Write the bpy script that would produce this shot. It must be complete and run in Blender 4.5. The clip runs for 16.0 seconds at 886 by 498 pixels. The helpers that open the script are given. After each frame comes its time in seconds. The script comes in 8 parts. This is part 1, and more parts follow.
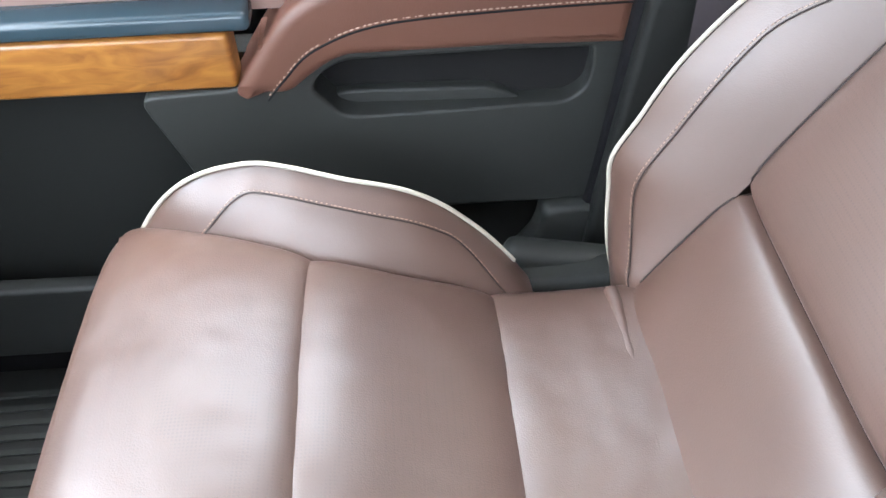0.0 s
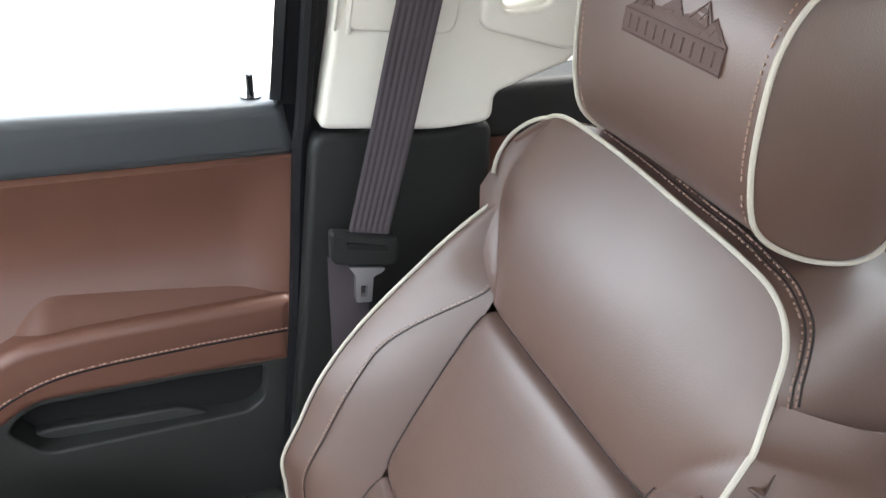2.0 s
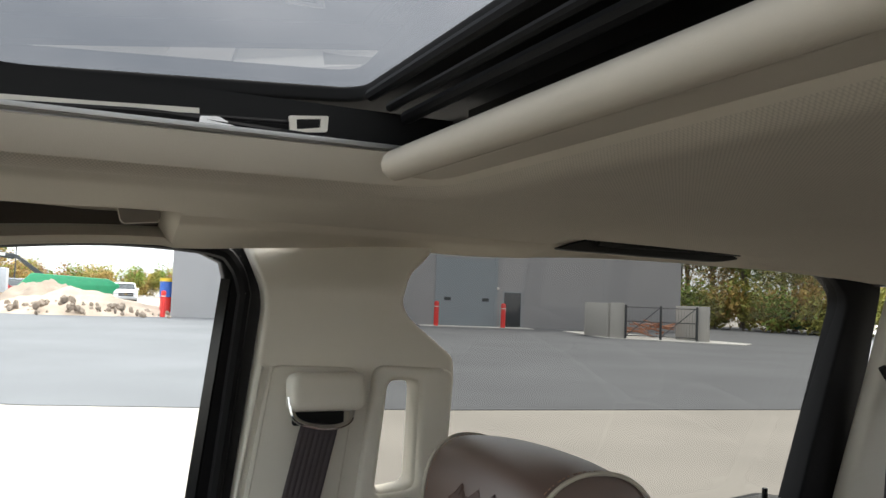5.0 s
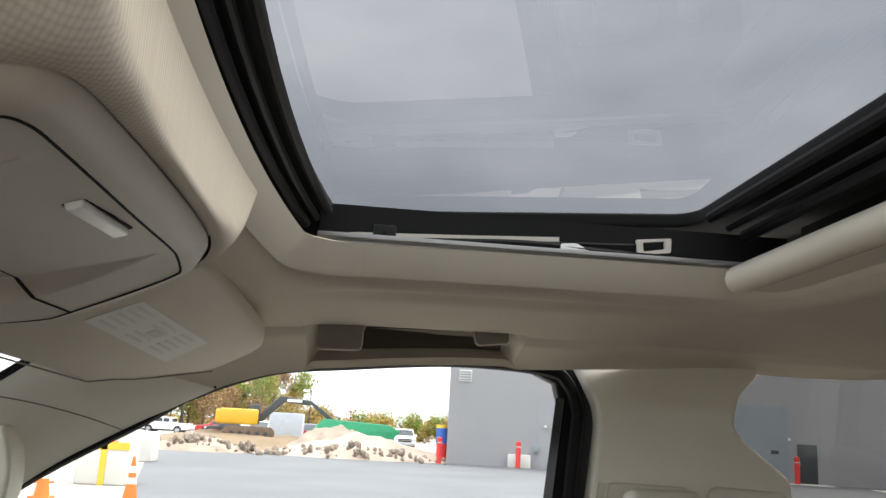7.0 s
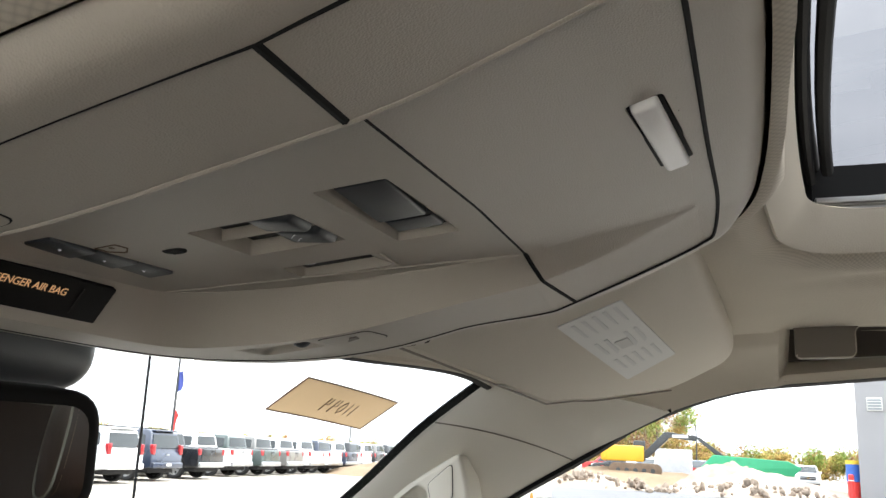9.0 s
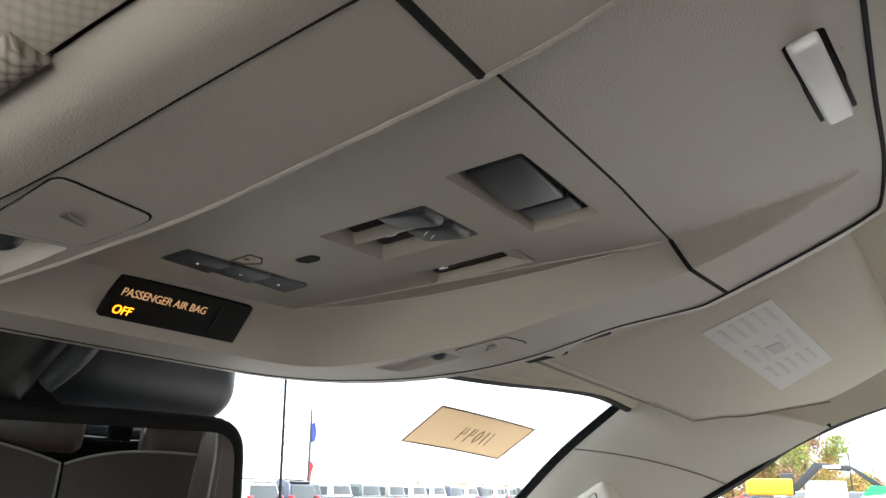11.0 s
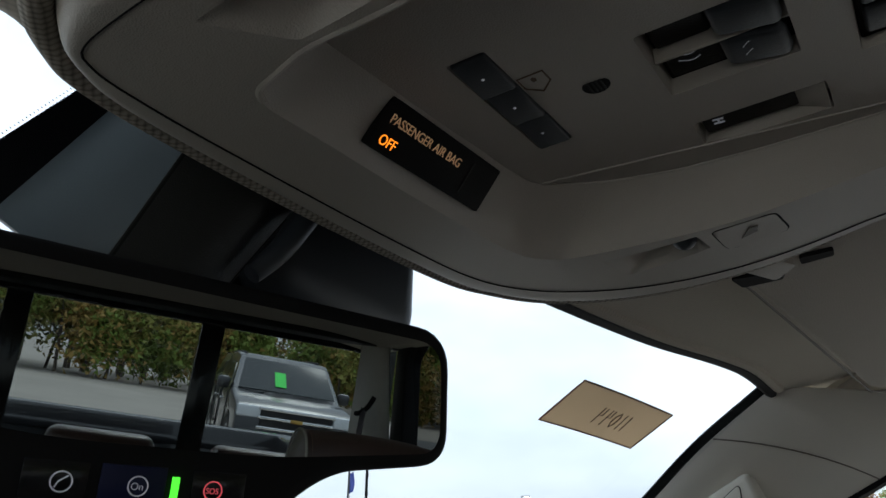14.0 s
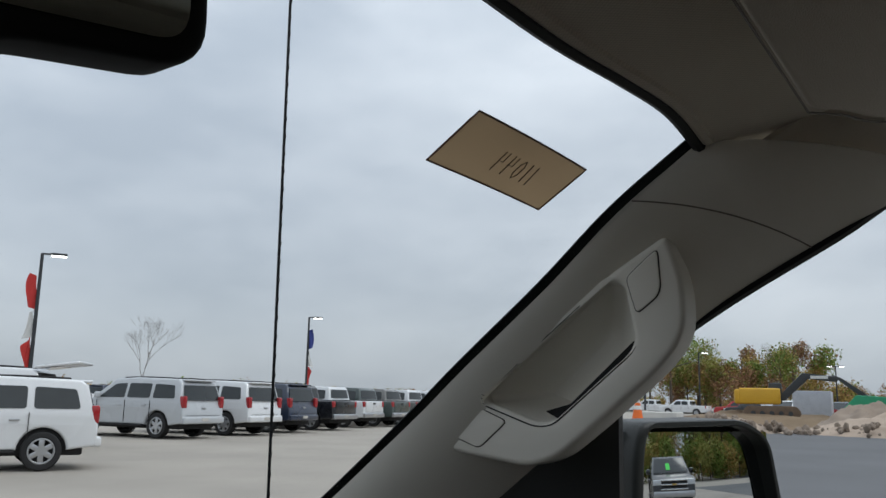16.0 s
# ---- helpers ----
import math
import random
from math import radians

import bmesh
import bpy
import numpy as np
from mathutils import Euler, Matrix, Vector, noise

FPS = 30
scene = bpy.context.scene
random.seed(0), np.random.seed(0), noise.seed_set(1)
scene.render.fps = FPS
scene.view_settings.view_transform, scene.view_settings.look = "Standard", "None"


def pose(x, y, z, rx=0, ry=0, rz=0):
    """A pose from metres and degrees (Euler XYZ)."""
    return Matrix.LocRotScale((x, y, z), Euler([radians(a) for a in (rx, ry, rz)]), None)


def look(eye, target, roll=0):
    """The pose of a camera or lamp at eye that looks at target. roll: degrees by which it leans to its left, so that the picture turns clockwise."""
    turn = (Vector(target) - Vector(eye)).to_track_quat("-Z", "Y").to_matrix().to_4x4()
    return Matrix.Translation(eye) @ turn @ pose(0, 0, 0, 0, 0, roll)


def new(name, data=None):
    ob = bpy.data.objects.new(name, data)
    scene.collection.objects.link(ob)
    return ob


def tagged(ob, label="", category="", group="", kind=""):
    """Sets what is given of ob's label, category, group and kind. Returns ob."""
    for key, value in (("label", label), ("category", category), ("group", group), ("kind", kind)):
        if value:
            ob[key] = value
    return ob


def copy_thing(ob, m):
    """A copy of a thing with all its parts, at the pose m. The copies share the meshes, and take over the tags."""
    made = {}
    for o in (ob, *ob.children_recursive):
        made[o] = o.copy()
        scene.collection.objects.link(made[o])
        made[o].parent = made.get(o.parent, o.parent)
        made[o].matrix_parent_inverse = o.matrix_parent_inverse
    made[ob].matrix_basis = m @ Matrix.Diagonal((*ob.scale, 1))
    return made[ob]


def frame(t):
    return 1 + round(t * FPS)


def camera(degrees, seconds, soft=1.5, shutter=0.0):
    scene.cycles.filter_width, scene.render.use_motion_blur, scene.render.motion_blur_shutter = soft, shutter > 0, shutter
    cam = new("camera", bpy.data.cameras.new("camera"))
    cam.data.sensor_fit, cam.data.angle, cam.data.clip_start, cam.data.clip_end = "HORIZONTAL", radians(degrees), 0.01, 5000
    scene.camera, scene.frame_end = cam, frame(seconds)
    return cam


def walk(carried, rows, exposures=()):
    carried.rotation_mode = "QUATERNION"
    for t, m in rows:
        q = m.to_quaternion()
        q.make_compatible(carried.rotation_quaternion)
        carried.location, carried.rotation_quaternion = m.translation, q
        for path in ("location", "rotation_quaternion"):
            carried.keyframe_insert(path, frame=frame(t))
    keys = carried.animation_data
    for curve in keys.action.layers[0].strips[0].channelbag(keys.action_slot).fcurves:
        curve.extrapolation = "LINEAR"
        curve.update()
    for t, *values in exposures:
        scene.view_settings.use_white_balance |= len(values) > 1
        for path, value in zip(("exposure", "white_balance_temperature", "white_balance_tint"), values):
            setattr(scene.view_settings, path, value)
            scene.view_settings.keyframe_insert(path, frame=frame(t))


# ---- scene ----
cam = camera(55.9, 16.0, soft=1.5, shutter=0.0)
PATH = [
    (0, (0.0224, 0.2033, 1.4725), (0.7238, 0.1684, 0.7605), -1.52),
    (0.5, (-0.0242, 0.1952, 1.5391), (0.6596, 0.0661, 0.8210), -0.69),
    (1, (-0.0657, 0.1776, 1.5777), (0.6580, -0.0148, 0.9150), -0.55),
    (1.5, (-0.0980, 0.1421, 1.6128), (0.6881, -0.1121, 1.0495), 0.96),
    (2, (-0.1093, 0.1168, 1.6296), (0.7124, -0.2089, 1.1619), 2.42),
    (2.5, (-0.1079, 0.1013, 1.6344), (0.7204, -0.2709, 1.2157), 2.25),
    (3, (-0.1399, 0.0959, 1.6512), (0.6949, -0.3073, 1.2761), 1.04),
    (3.5, (-0.2083, 0.0987, 1.6833), (0.6589, -0.3370, 1.4422), 1.19),
    (4, (-0.2581, 0.0960, 1.7002), (0.6240, -0.3614, 1.5875), 1.25),
    (4.2, (-0.2739, 0.0954, 1.7067), (0.6096, -0.3694, 1.6475), 1.34),
    (6.3, (-0.3965, 0.1802, 1.6748), (0.5507, -0.0712, 1.8741), 2.43),
    (6.5, (-0.4011, 0.1887, 1.6694), (0.5555, -0.0181, 1.8745), 2.75),
    (7, (-0.3891, 0.2126, 1.6577), (0.5832, 0.1232, 1.8738), 3.12),
    (7.5, (-0.3576, 0.2320, 1.6502), (0.6162, 0.2589, 1.8756), 3.13),
    (8, (-0.3224, 0.2685, 1.6442), (0.6417, 0.3973, 1.8764), 2.92),
    (8.5, (-0.2841, 0.3034, 1.6477), (0.6525, 0.5629, 1.8830), 3.03),
    (9, (-0.2567, 0.3178, 1.6441), (0.6562, 0.6515, 1.8790), 2.82),
    (9.5, (-0.2454, 0.3245, 1.6433), (0.6492, 0.7020, 1.8826), 1.82),
    (9.7, (-0.2432, 0.3258, 1.6420), (0.6456, 0.7139, 1.8859), 1.01),
    (11.8, (-0.2413, 0.3490, 1.6220), (0.5800, 0.8363, 1.9185), 1.59),
    (12, (-0.2434, 0.3567, 1.6199), (0.5740, 0.8479, 1.9205), 1.56),
    (12.5, (-0.2401, 0.3737, 1.6097), (0.5707, 0.8674, 1.9242), 1.60),
    (13, (-0.2327, 0.4064, 1.5873), (0.5745, 0.8982, 1.9136), 1.41),
    (13.5, (-0.2296, 0.4332, 1.5713), (0.5765, 0.9197, 1.9083), 1.28),
    (14, (-0.2299, 0.4412, 1.5684), (0.5768, 0.9296, 1.9012), 1.46),
    (14.5, (-0.2272, 0.4445, 1.5628), (0.5794, 0.9358, 1.8917), 1.34),
    (15, (-0.1845, 0.4382, 1.5477), (0.6210, 0.9340, 1.8724), 1.72),
    (15.5, (-0.1146, 0.4391, 1.5045), (0.7117, 0.9341, 1.7730), 1.52),
    (16, (-0.0741, 0.4530, 1.4968), (0.7944, 0.9165, 1.6725), 1.30),
]
walk(cam, [(t, look(eye, target, roll)) for t, eye, target, roll in PATH],
     exposures=[(0, 4.0, 6250, 10), (0.7, 4.05, 6300, 10), (1.5, 3.65, 6450, 10), (2.5, 3.15, 6650, 10), (3.0, 2.85, 6700, 10), (3.5, 2.3, 6700, 10), (4.2, 1.85, 6800, 8), (6.5, 1.65, 6900, 10), (8.5, 2.1, 6800, 10), (9.5, 2.25, 6700, 10), (12.0, 2.6, 6450, 10),
                (13.0, 2.2, 6400, 10), (14.0, 0.65, 6050, 8), (15.0, 0.32, 6150, 9), (16.0, -0.22, 6350, 10)])

# ---- light: overcast daylight ----
world = bpy.data.worlds.new("overcast")
scene.world = world
world.use_nodes = True
wt = world.node_tree
wt.nodes.clear()


def wn(kind, **values):
    n = wt.nodes.new(kind)
    for k, v in values.items():
        n.inputs[k].default_value = v
    return n


sky = wt.nodes.new("ShaderNodeTexSky")
sky.sky_type, sky.sun_disc = "NISHITA", False
sky.sun_elevation, sky.sun_rotation = radians(35), radians(200)
coord = wt.nodes.new("ShaderNodeTexCoord")
stretch = wt.nodes.new("ShaderNodeMapping")
stretch.inputs["Scale"].default_value = (1.0, 1.0, 2.6)
cloud = wn("ShaderNodeTexNoise", Scale=2.2, Detail=6.0, Roughness=0.55)
ramp = wt.nodes.new("ShaderNodeValToRGB")
ramp.color_ramp.elements[0].position, ramp.color_ramp.elements[0].color = 0.3, (0.585, 0.64, 0.725, 1)
ramp.color_ramp.elements[1].position, ramp.color_ramp.elements[1].color = 0.72, (0.95, 0.99, 1.06, 1)
gain = wt.nodes.new("ShaderNodeVectorMath")
gain.operation = "SCALE"
gain.inputs["Scale"].default_value = 0.10
both = wt.nodes.new("ShaderNodeMix")
both.data_type = "RGBA"
both.inputs["Factor"].default_value = 0.9
# an overcast sky grows brighter from the horizon to the zenith
height_xyz, brighten, zenith = wt.nodes.new("ShaderNodeSeparateXYZ"), wt.nodes.new("ShaderNodeMapRange"), wt.nodes.new("ShaderNodeVectorMath")
zenith.operation = "SCALE"
brighten.inputs["To Min"].default_value, brighten.inputs["To Max"].default_value = 0.80, 1.90
back = wn("ShaderNodeBackground", Strength=1.0)
out = wt.nodes.new("ShaderNodeOutputWorld")
for a, b in ((coord.outputs["Generated"], stretch.inputs["Vector"]), (stretch.outputs["Vector"], cloud.inputs["Vector"]),
             (cloud.outputs["Fac"], ramp.inputs["Fac"]), (sky.outputs["Color"], gain.inputs[0]),
             (gain.outputs[0], both.inputs["A"]), (ramp.outputs["Color"], both.inputs["B"]),
             (coord.outputs["Generated"], height_xyz.inputs[0]), (height_xyz.outputs["Z"], brighten.inputs["Value"]),
             (both.outputs["Result"], zenith.inputs[0]), (brighten.outputs["Result"], zenith.inputs["Scale"]), (zenith.outputs[0], back.inputs["Color"]), (back.outputs["Background"], out.inputs["Surface"])):
    wt.links.new(a, b)
sun = new("sun", bpy.data.lights.new("sun", "SUN"))
sun.data.energy, sun.data.angle, sun.data.color = 1.2, radians(25), (1.0, 0.97, 0.93)
sun.matrix_world = look((0, 0, 30), (-6, 14, 8))
sun["kind"] = "structure"


# ---- materials ----
def material(name, color, rough=0.5, metal=0.0, vary=0.12, vary_scale=3.0, grain=0.0, grain_scale=900.0, wear=0.0, second=None,
             coat=0.0, spec=0.5, pattern="NOISE", random=0.0):
    """A node material: base colour with cloudy variation, a fine relief, and roughness that wanders a little."""
    m = bpy.data.materials.new(name)
    m.use_nodes = True
    t = m.node_tree
    b = t.nodes["Principled BSDF"]
    b.inputs["Roughness"].default_value, b.inputs["Metallic"].default_value = rough, metal
    b.inputs["Coat Weight"].default_value = coat
    b.inputs["Specular IOR Level"].default_value = spec
    co = t.nodes.new("ShaderNodeTexCoord")
    n = t.nodes.new("ShaderNodeTexNoise")
    n.inputs["Scale"].default_value, n.inputs["Detail"].default_value = vary_scale, 5.0
    t.links.new(co.outputs["Object"], n.inputs["Vector"])
    mix = t.nodes.new("ShaderNodeMix")
    mix.data_type = "RGBA"
    second = second or tuple(c * (1 - 2 * vary) for c in color)
    mix.inputs["A"].default_value = (*[min(1, c * (1 + vary)) for c in color], 1)
    mix.inputs["B"].default_value = (*second, 1)
    t.links.new(n.outputs["Fac"], mix.inputs["Factor"])
    last = mix.outputs["Result"]
    if random:
        info = t.nodes.new("ShaderNodeObjectInfo")
        hsv = t.nodes.new("ShaderNodeHueSaturation")
        span = t.nodes.new("ShaderNodeMapRange")
        span.inputs["To Min"].default_value, span.inputs["To Max"].default_value = 1 - random, 1 + random
        t.links.new(info.outputs["Random"], span.inputs["Value"])
        t.links.new(span.outputs["Result"], hsv.inputs["Value"])
        t.links.new(last, hsv.inputs["Color"])
        last = hsv.outputs["Color"]
    t.links.new(last, b.inputs["Base Color"])
    if wear:
        span = t.nodes.new("ShaderNodeMapRange")
        span.inputs["To Min"].default_value, span.inputs["To Max"].default_value = rough - wear, rough + wear
        t.links.new(n.outputs["Fac"], span.inputs["Value"])
        t.links.new(span.outputs["Result"], b.inputs["Roughness"])
    if grain:
        if pattern == "NOISE":
            g = t.nodes.new("ShaderNodeTexNoise")
            height = g.outputs["Fac"]
        else:
            g = t.nodes.new("ShaderNodeTexVoronoi")
            height = g.outputs["Distance"]
        g.inputs["Scale"].default_value = grain_scale
        t.links.new(co.outputs["Object"], g.inputs["Vector"])
        bump = t.nodes.new("ShaderNodeBump")
        bump.inputs["Strength"].default_value, bump.inputs["Distance"].default_value = grain, 0.0006
        t.links.new(height, bump.inputs["Height"])
        t.links.new(bump.outputs["Normal"], b.inputs["Normal"])
    return m


def glass(name, tint, gloss=1.0):
    """A thin pane: what lies behind shows through its tint, with a mirror-like reflection on it."""
    m = bpy.data.materials.new(name)
    m.use_nodes = True
    t = m.node_tree
    t.nodes.clear()
    o = t.nodes.new("ShaderNodeOutputMaterial")
    tr, gl, mx, fr = (t.nodes.new("ShaderNode" + k) for k in ("BsdfTransparent", "BsdfGlossy", "MixShader", "Fresnel"))
    tr.inputs["Color"].default_value = (*tint, 1)
    gl.inputs["Roughness"].default_value = 0.0
    gl.inputs["Color"].default_value = (gloss, gloss, gloss, 1)
    fr.inputs["IOR"].default_value = 1.5
    t.links.new(fr.outputs["Fac"], mx.inputs["Fac"])
    t.links.new(tr.outputs["BSDF"], mx.inputs[1])
    t.links.new(gl.outputs["BSDF"], mx.inputs[2])
    t.links.new(mx.outputs["Shader"], o.inputs["Surface"])
    return m


def knit_material(name, color, dark=0.76, relief=0.22):
    """Knitted cloth: rows of small raised loops, darker between them."""
    m = material(name, color, 0.95, vary=0.05, vary_scale=9, spec=0.12)
    t = m.node_tree
    b = t.nodes["Principled BSDF"]
    co, mp, v, ra, mul, bump = (t.nodes.new("ShaderNode" + k) for k in ("TexCoord", "Mapping", "TexVoronoi", "MapRange", "Mix", "Bump"))
    mp.inputs["Rotation"].default_value = (0, 0, radians(40))
    mp.inputs["Scale"].default_value = (1, 1, 0.0)
    v.inputs["Scale"].default_value, v.inputs["Randomness"].default_value = 400, 0.12
    ra.inputs["From Min"].default_value, ra.inputs["From Max"].default_value = 0.25, 0.65
    ra.inputs["To Min"].default_value, ra.inputs["To Max"].default_value = 0.0, 1.0
    mul.data_type = "RGBA"
    old = b.inputs["Base Color"].links[0].from_socket
    for p, q in ((co.outputs["Object"], mp.inputs["Vector"]), (mp.outputs["Vector"], v.inputs["Vector"]), (v.outputs["Distance"], ra.inputs["Value"]),
                 (ra.outputs["Result"], mul.inputs["Factor"]), (old, mul.inputs["A"]), (mul.outputs["Result"], b.inputs["Base Color"]),
                 (v.outputs["Distance"], bump.inputs["Height"]), (bump.outputs["Normal"], b.inputs["Normal"])):
        t.links.new(p, q)
    mul.inputs["B"].default_value = (*[c * dark for c in color], 1)
    bump.invert = True
    bump.inputs["Strength"].default_value, bump.inputs["Distance"].default_value = relief, 0.0005
    return m


def lit(name, color, strength):
    m = bpy.data.materials.new(name)
    m.use_nodes = True
    b = m.node_tree.nodes["Principled BSDF"]
    b.inputs["Base Color"].default_value = (*color, 1)
    b.inputs["Emission Color"].default_value = (*color, 1)
    b.inputs["Emission Strength"].default_value = strength
    return m


def leather_material(name, color, perforated, spec=0.7, coat=0.55):
    """Pebbled hide; with small punched holes in the seat centres."""
    m = material(name, color, 0.42, vary=0.10, vary_scale=7, grain=0.20, grain_scale=700, wear=0.07, pattern="VORONOI", spec=spec, coat=coat)
    m.node_tree.nodes["Principled BSDF"].inputs["Coat Roughness"].default_value = 0.45
    if perforated:
        t = m.node_tree
        b = t.nodes["Principled BSDF"]
        co = t.nodes.new("ShaderNodeTexCoord")
        v = t.nodes.new("ShaderNodeTexVoronoi")
        v.inputs["Scale"].default_value, v.inputs["Randomness"].default_value = 330, 0.0
        ra = t.nodes.new("ShaderNodeMapRange")
        ra.inputs["From Min"].default_value, ra.inputs["From Max"].default_value = 0.15, 0.42
        mul = t.nodes.new("ShaderNodeMix")
        mul.data_type = "RGBA"
        old = b.inputs["Base Color"].links[0].from_socket
        t.links.new(co.outputs["Object"], v.inputs["Vector"])
        t.links.new(v.outputs["Distance"], ra.inputs["Value"])
        t.links.new(ra.outputs["Result"], mul.inputs["Factor"])
        mul.inputs["A"].default_value = (*[c * 0.80 for c in color], 1)
        t.links.new(old, mul.inputs["B"])
        t.links.new(mul.outputs["Result"], b.inputs["Base Color"])
    return m


BROWN = (0.085, 0.0465, 0.0340)
M = dict(
    leather=leather_material("brown_leather", BROWN, False),
    door_leather=leather_material("door_leather", (0.118, 0.054, 0.037), False, 0.35, 0.08),
    perforated=leather_material("perforated_leather", BROWN, True),
    thread=material("thread", (0.34, 0.23, 0.18), 0.8, grain=0.4, grain_scale=2500),
    seam=material("dark_seam", (0.022, 0.013, 0.011), 0.7, vary=0.1),
    piping=material("piping", (0.44, 0.405, 0.335), 0.5, vary=0.06, grain=0.2, grain_scale=800),
    charcoal=material("charcoal_plastic", (0.0125, 0.0132, 0.0123), 0.5, vary=0.10, grain=0.35, grain_scale=1500, wear=0.06, pattern="VORONOI", spec=0.28),
    slate=material("slate_plastic", (0.025, 0.0265, 0.0245), 0.40, vary=0.10, grain=0.30, grain_scale=1400, wear=0.06, pattern="VORONOI", spec=0.3),
    # slate in a lighter tone, for the window's reflection on the front sill
    sill=material("sill_sheen_plastic", (0.045, 0.050, 0.053), 0.34, vary=0.08, grain=0.30, grain_scale=1400, wear=0.06, pattern="VORONOI", spec=0.4),
    rubber=material("black_rubber", (0.005, 0.005, 0.006), 0.6, vary=0.1, grain=0.2, grain_scale=600, spec=0.2),
    gloss=material("gloss_black", (0.010, 0.011, 0.012), 0.16, vary=0.1, wear=0.04),
    matt=material("matt_black", (0.009, 0.009, 0.009), 0.8, vary=0.15, spec=0.25),
    trim=material("pale_trim_plastic", (0.64, 0.61, 0.535), 0.55, vary=0.03, grain=0.22, grain_scale=1700, wear=0.05, pattern="VORONOI"),
    console=material("console_plastic", (0.50, 0.46, 0.395), 0.5, vary=0.03, grain=0.25, grain_scale=1600, wear=0.05, pattern="VORONOI"),
    cloth=knit_material("headliner_cloth", (0.63, 0.58, 0.49)),
    plain_cloth=material("plain_liner_cloth", (0.61, 0.56, 0.47), 0.95, vary=0.04, vary_scale=9, grain=0.25, grain_scale=900, spec=0.12),
    vinyl=material("visor_vinyl", (0.55, 0.505, 0.425), 0.75, vary=0.04, grain=0.4, grain_scale=900, pattern="VORONOI", spec=0.3),
    taupe=material("taupe_plastic", (0.17, 0.148, 0.12), 0.55, vary=0.04, grain=0.25, grain_scale=1500, pattern="VORONOI"),
    # pale base colour stands in for sky reflected on the cover's flank
    cowl=material("cowl_sheen_plastic", (0.15, 0.178, 0.190), 0.30, vary=0.08, grain=0.15, grain_scale=1500, wear=0.05),
    # dark tone that stands in for the shade inside the handle hollow
    hollow_shade=material("handle_hollow_shade", (0.085, 0.073, 0.060), 0.8, vary=0.06, grain=0.3, grain_scale=900),
    steel=material("brushed_steel", (0.42, 0.43, 0.44), 0.35, 0.9, vary=0.05),
    strap=material("belt_webbing", (0.055, 0.045, 0.05), 0.75, vary=0.08, grain=0.5, grain_scale=1600),
    chrome=material("chrome", (0.78, 0.79, 0.80), 0.12, 1.0, vary=0.03, wear=0.05),
    rail=material("rail_aluminium", (0.50, 0.50, 0.49), 0.42, 0.8, vary=0.06),
    satin=material("satin_strip", (0.030, 0.050, 0.062), 0.24, 0.0, vary=0.06, wear=0.06),
    lens=material("lamp_lens", (0.90, 0.90, 0.89), 0.3, vary=0.02, grain=0.3, grain_scale=1200),
    button=material("grey_button", (0.040, 0.046, 0.052), 0.42, vary=0.08, grain=0.2, grain_scale=1500),
    paper=material("white_label", (0.62, 0.62, 0.60), 0.7, vary=0.03),
    print=material("grey_print", (0.50, 0.50, 0.49), 0.7, vary=0.05),
    card=material("manila_card", (0.50, 0.34, 0.19), 0.85, vary=0.07, vary_scale=14, grain=0.3, grain_scale=700),
    ink=material("marker_ink", (0.17, 0.115, 0.07), 0.7),
    amber=lit("amber_sign", (1.0, 0.25, 0.01), 0.9),
    dim=lit("dim_sign", (0.62, 0.36, 0.18), 0.13),
    green=lit("green_led", (0.12, 1.0, 0.04), 0.8),
    white_print=lit("white_print", (0.70, 0.70, 0.75), 0.06),
    red_print=lit("red_print", (0.75, 0.10, 0.12), 0.3),
    pane=glass("clear_pane", (0.93, 0.96, 0.95), 0.3),
    screen=glass("screen_pane", (0.93, 0.96, 0.95), 0.08),
    rear_pane=glass("rear_pane", (0.68, 0.69, 0.69), 0.4),
    tinted=glass("tinted_pane", (0.32, 0.318, 0.305), 0.3),
    roof_pane=glass("sunroof_pane", (0.148, 0.152, 0.160), 0.4),
    dim_mirror=material("dimming_mirror", (0.33, 0.36, 0.35), 0.0, 1.0, vary=0.0),
    mirror=material("mirror_silver", (0.62, 0.64, 0.65), 0.0, 1.0, vary=0.0),
)


def wood_material():
    m = material("burl_wood", (0.33, 0.135, 0.030), 0.35, vary=0.1, coat=0.25)
    t = m.node_tree
    b = t.nodes["Principled BSDF"]
    co, mp, n, r = (t.nodes.new("ShaderNode" + k) for k in ("TexCoord", "Mapping", "TexNoise", "ValToRGB"))
    mp.inputs["Scale"].default_value = (6, 14, 60)
    n.inputs["Scale"].default_value, n.inputs["Detail"].default_value, n.inputs["Distortion"].default_value = 1.0, 8, 1.6
    for e, (p, c) in zip((r.color_ramp.elements[0], r.color_ramp.elements[1]), ((0.25, (0.15, 0.052, 0.010, 1)), (0.72, (0.36, 0.155, 0.034, 1)))):
        e.position, e.color = p, c
    t.links.new(co.outputs["Object"], mp.inputs["Vector"])
    t.links.new(mp.outputs["Vector"], n.inputs["Vector"])
    t.links.new(n.outputs["Fac"], r.inputs["Fac"])
    t.links.new(r.outputs["Color"], b.inputs["Base Color"])
    return m


M["wood"] = wood_material()


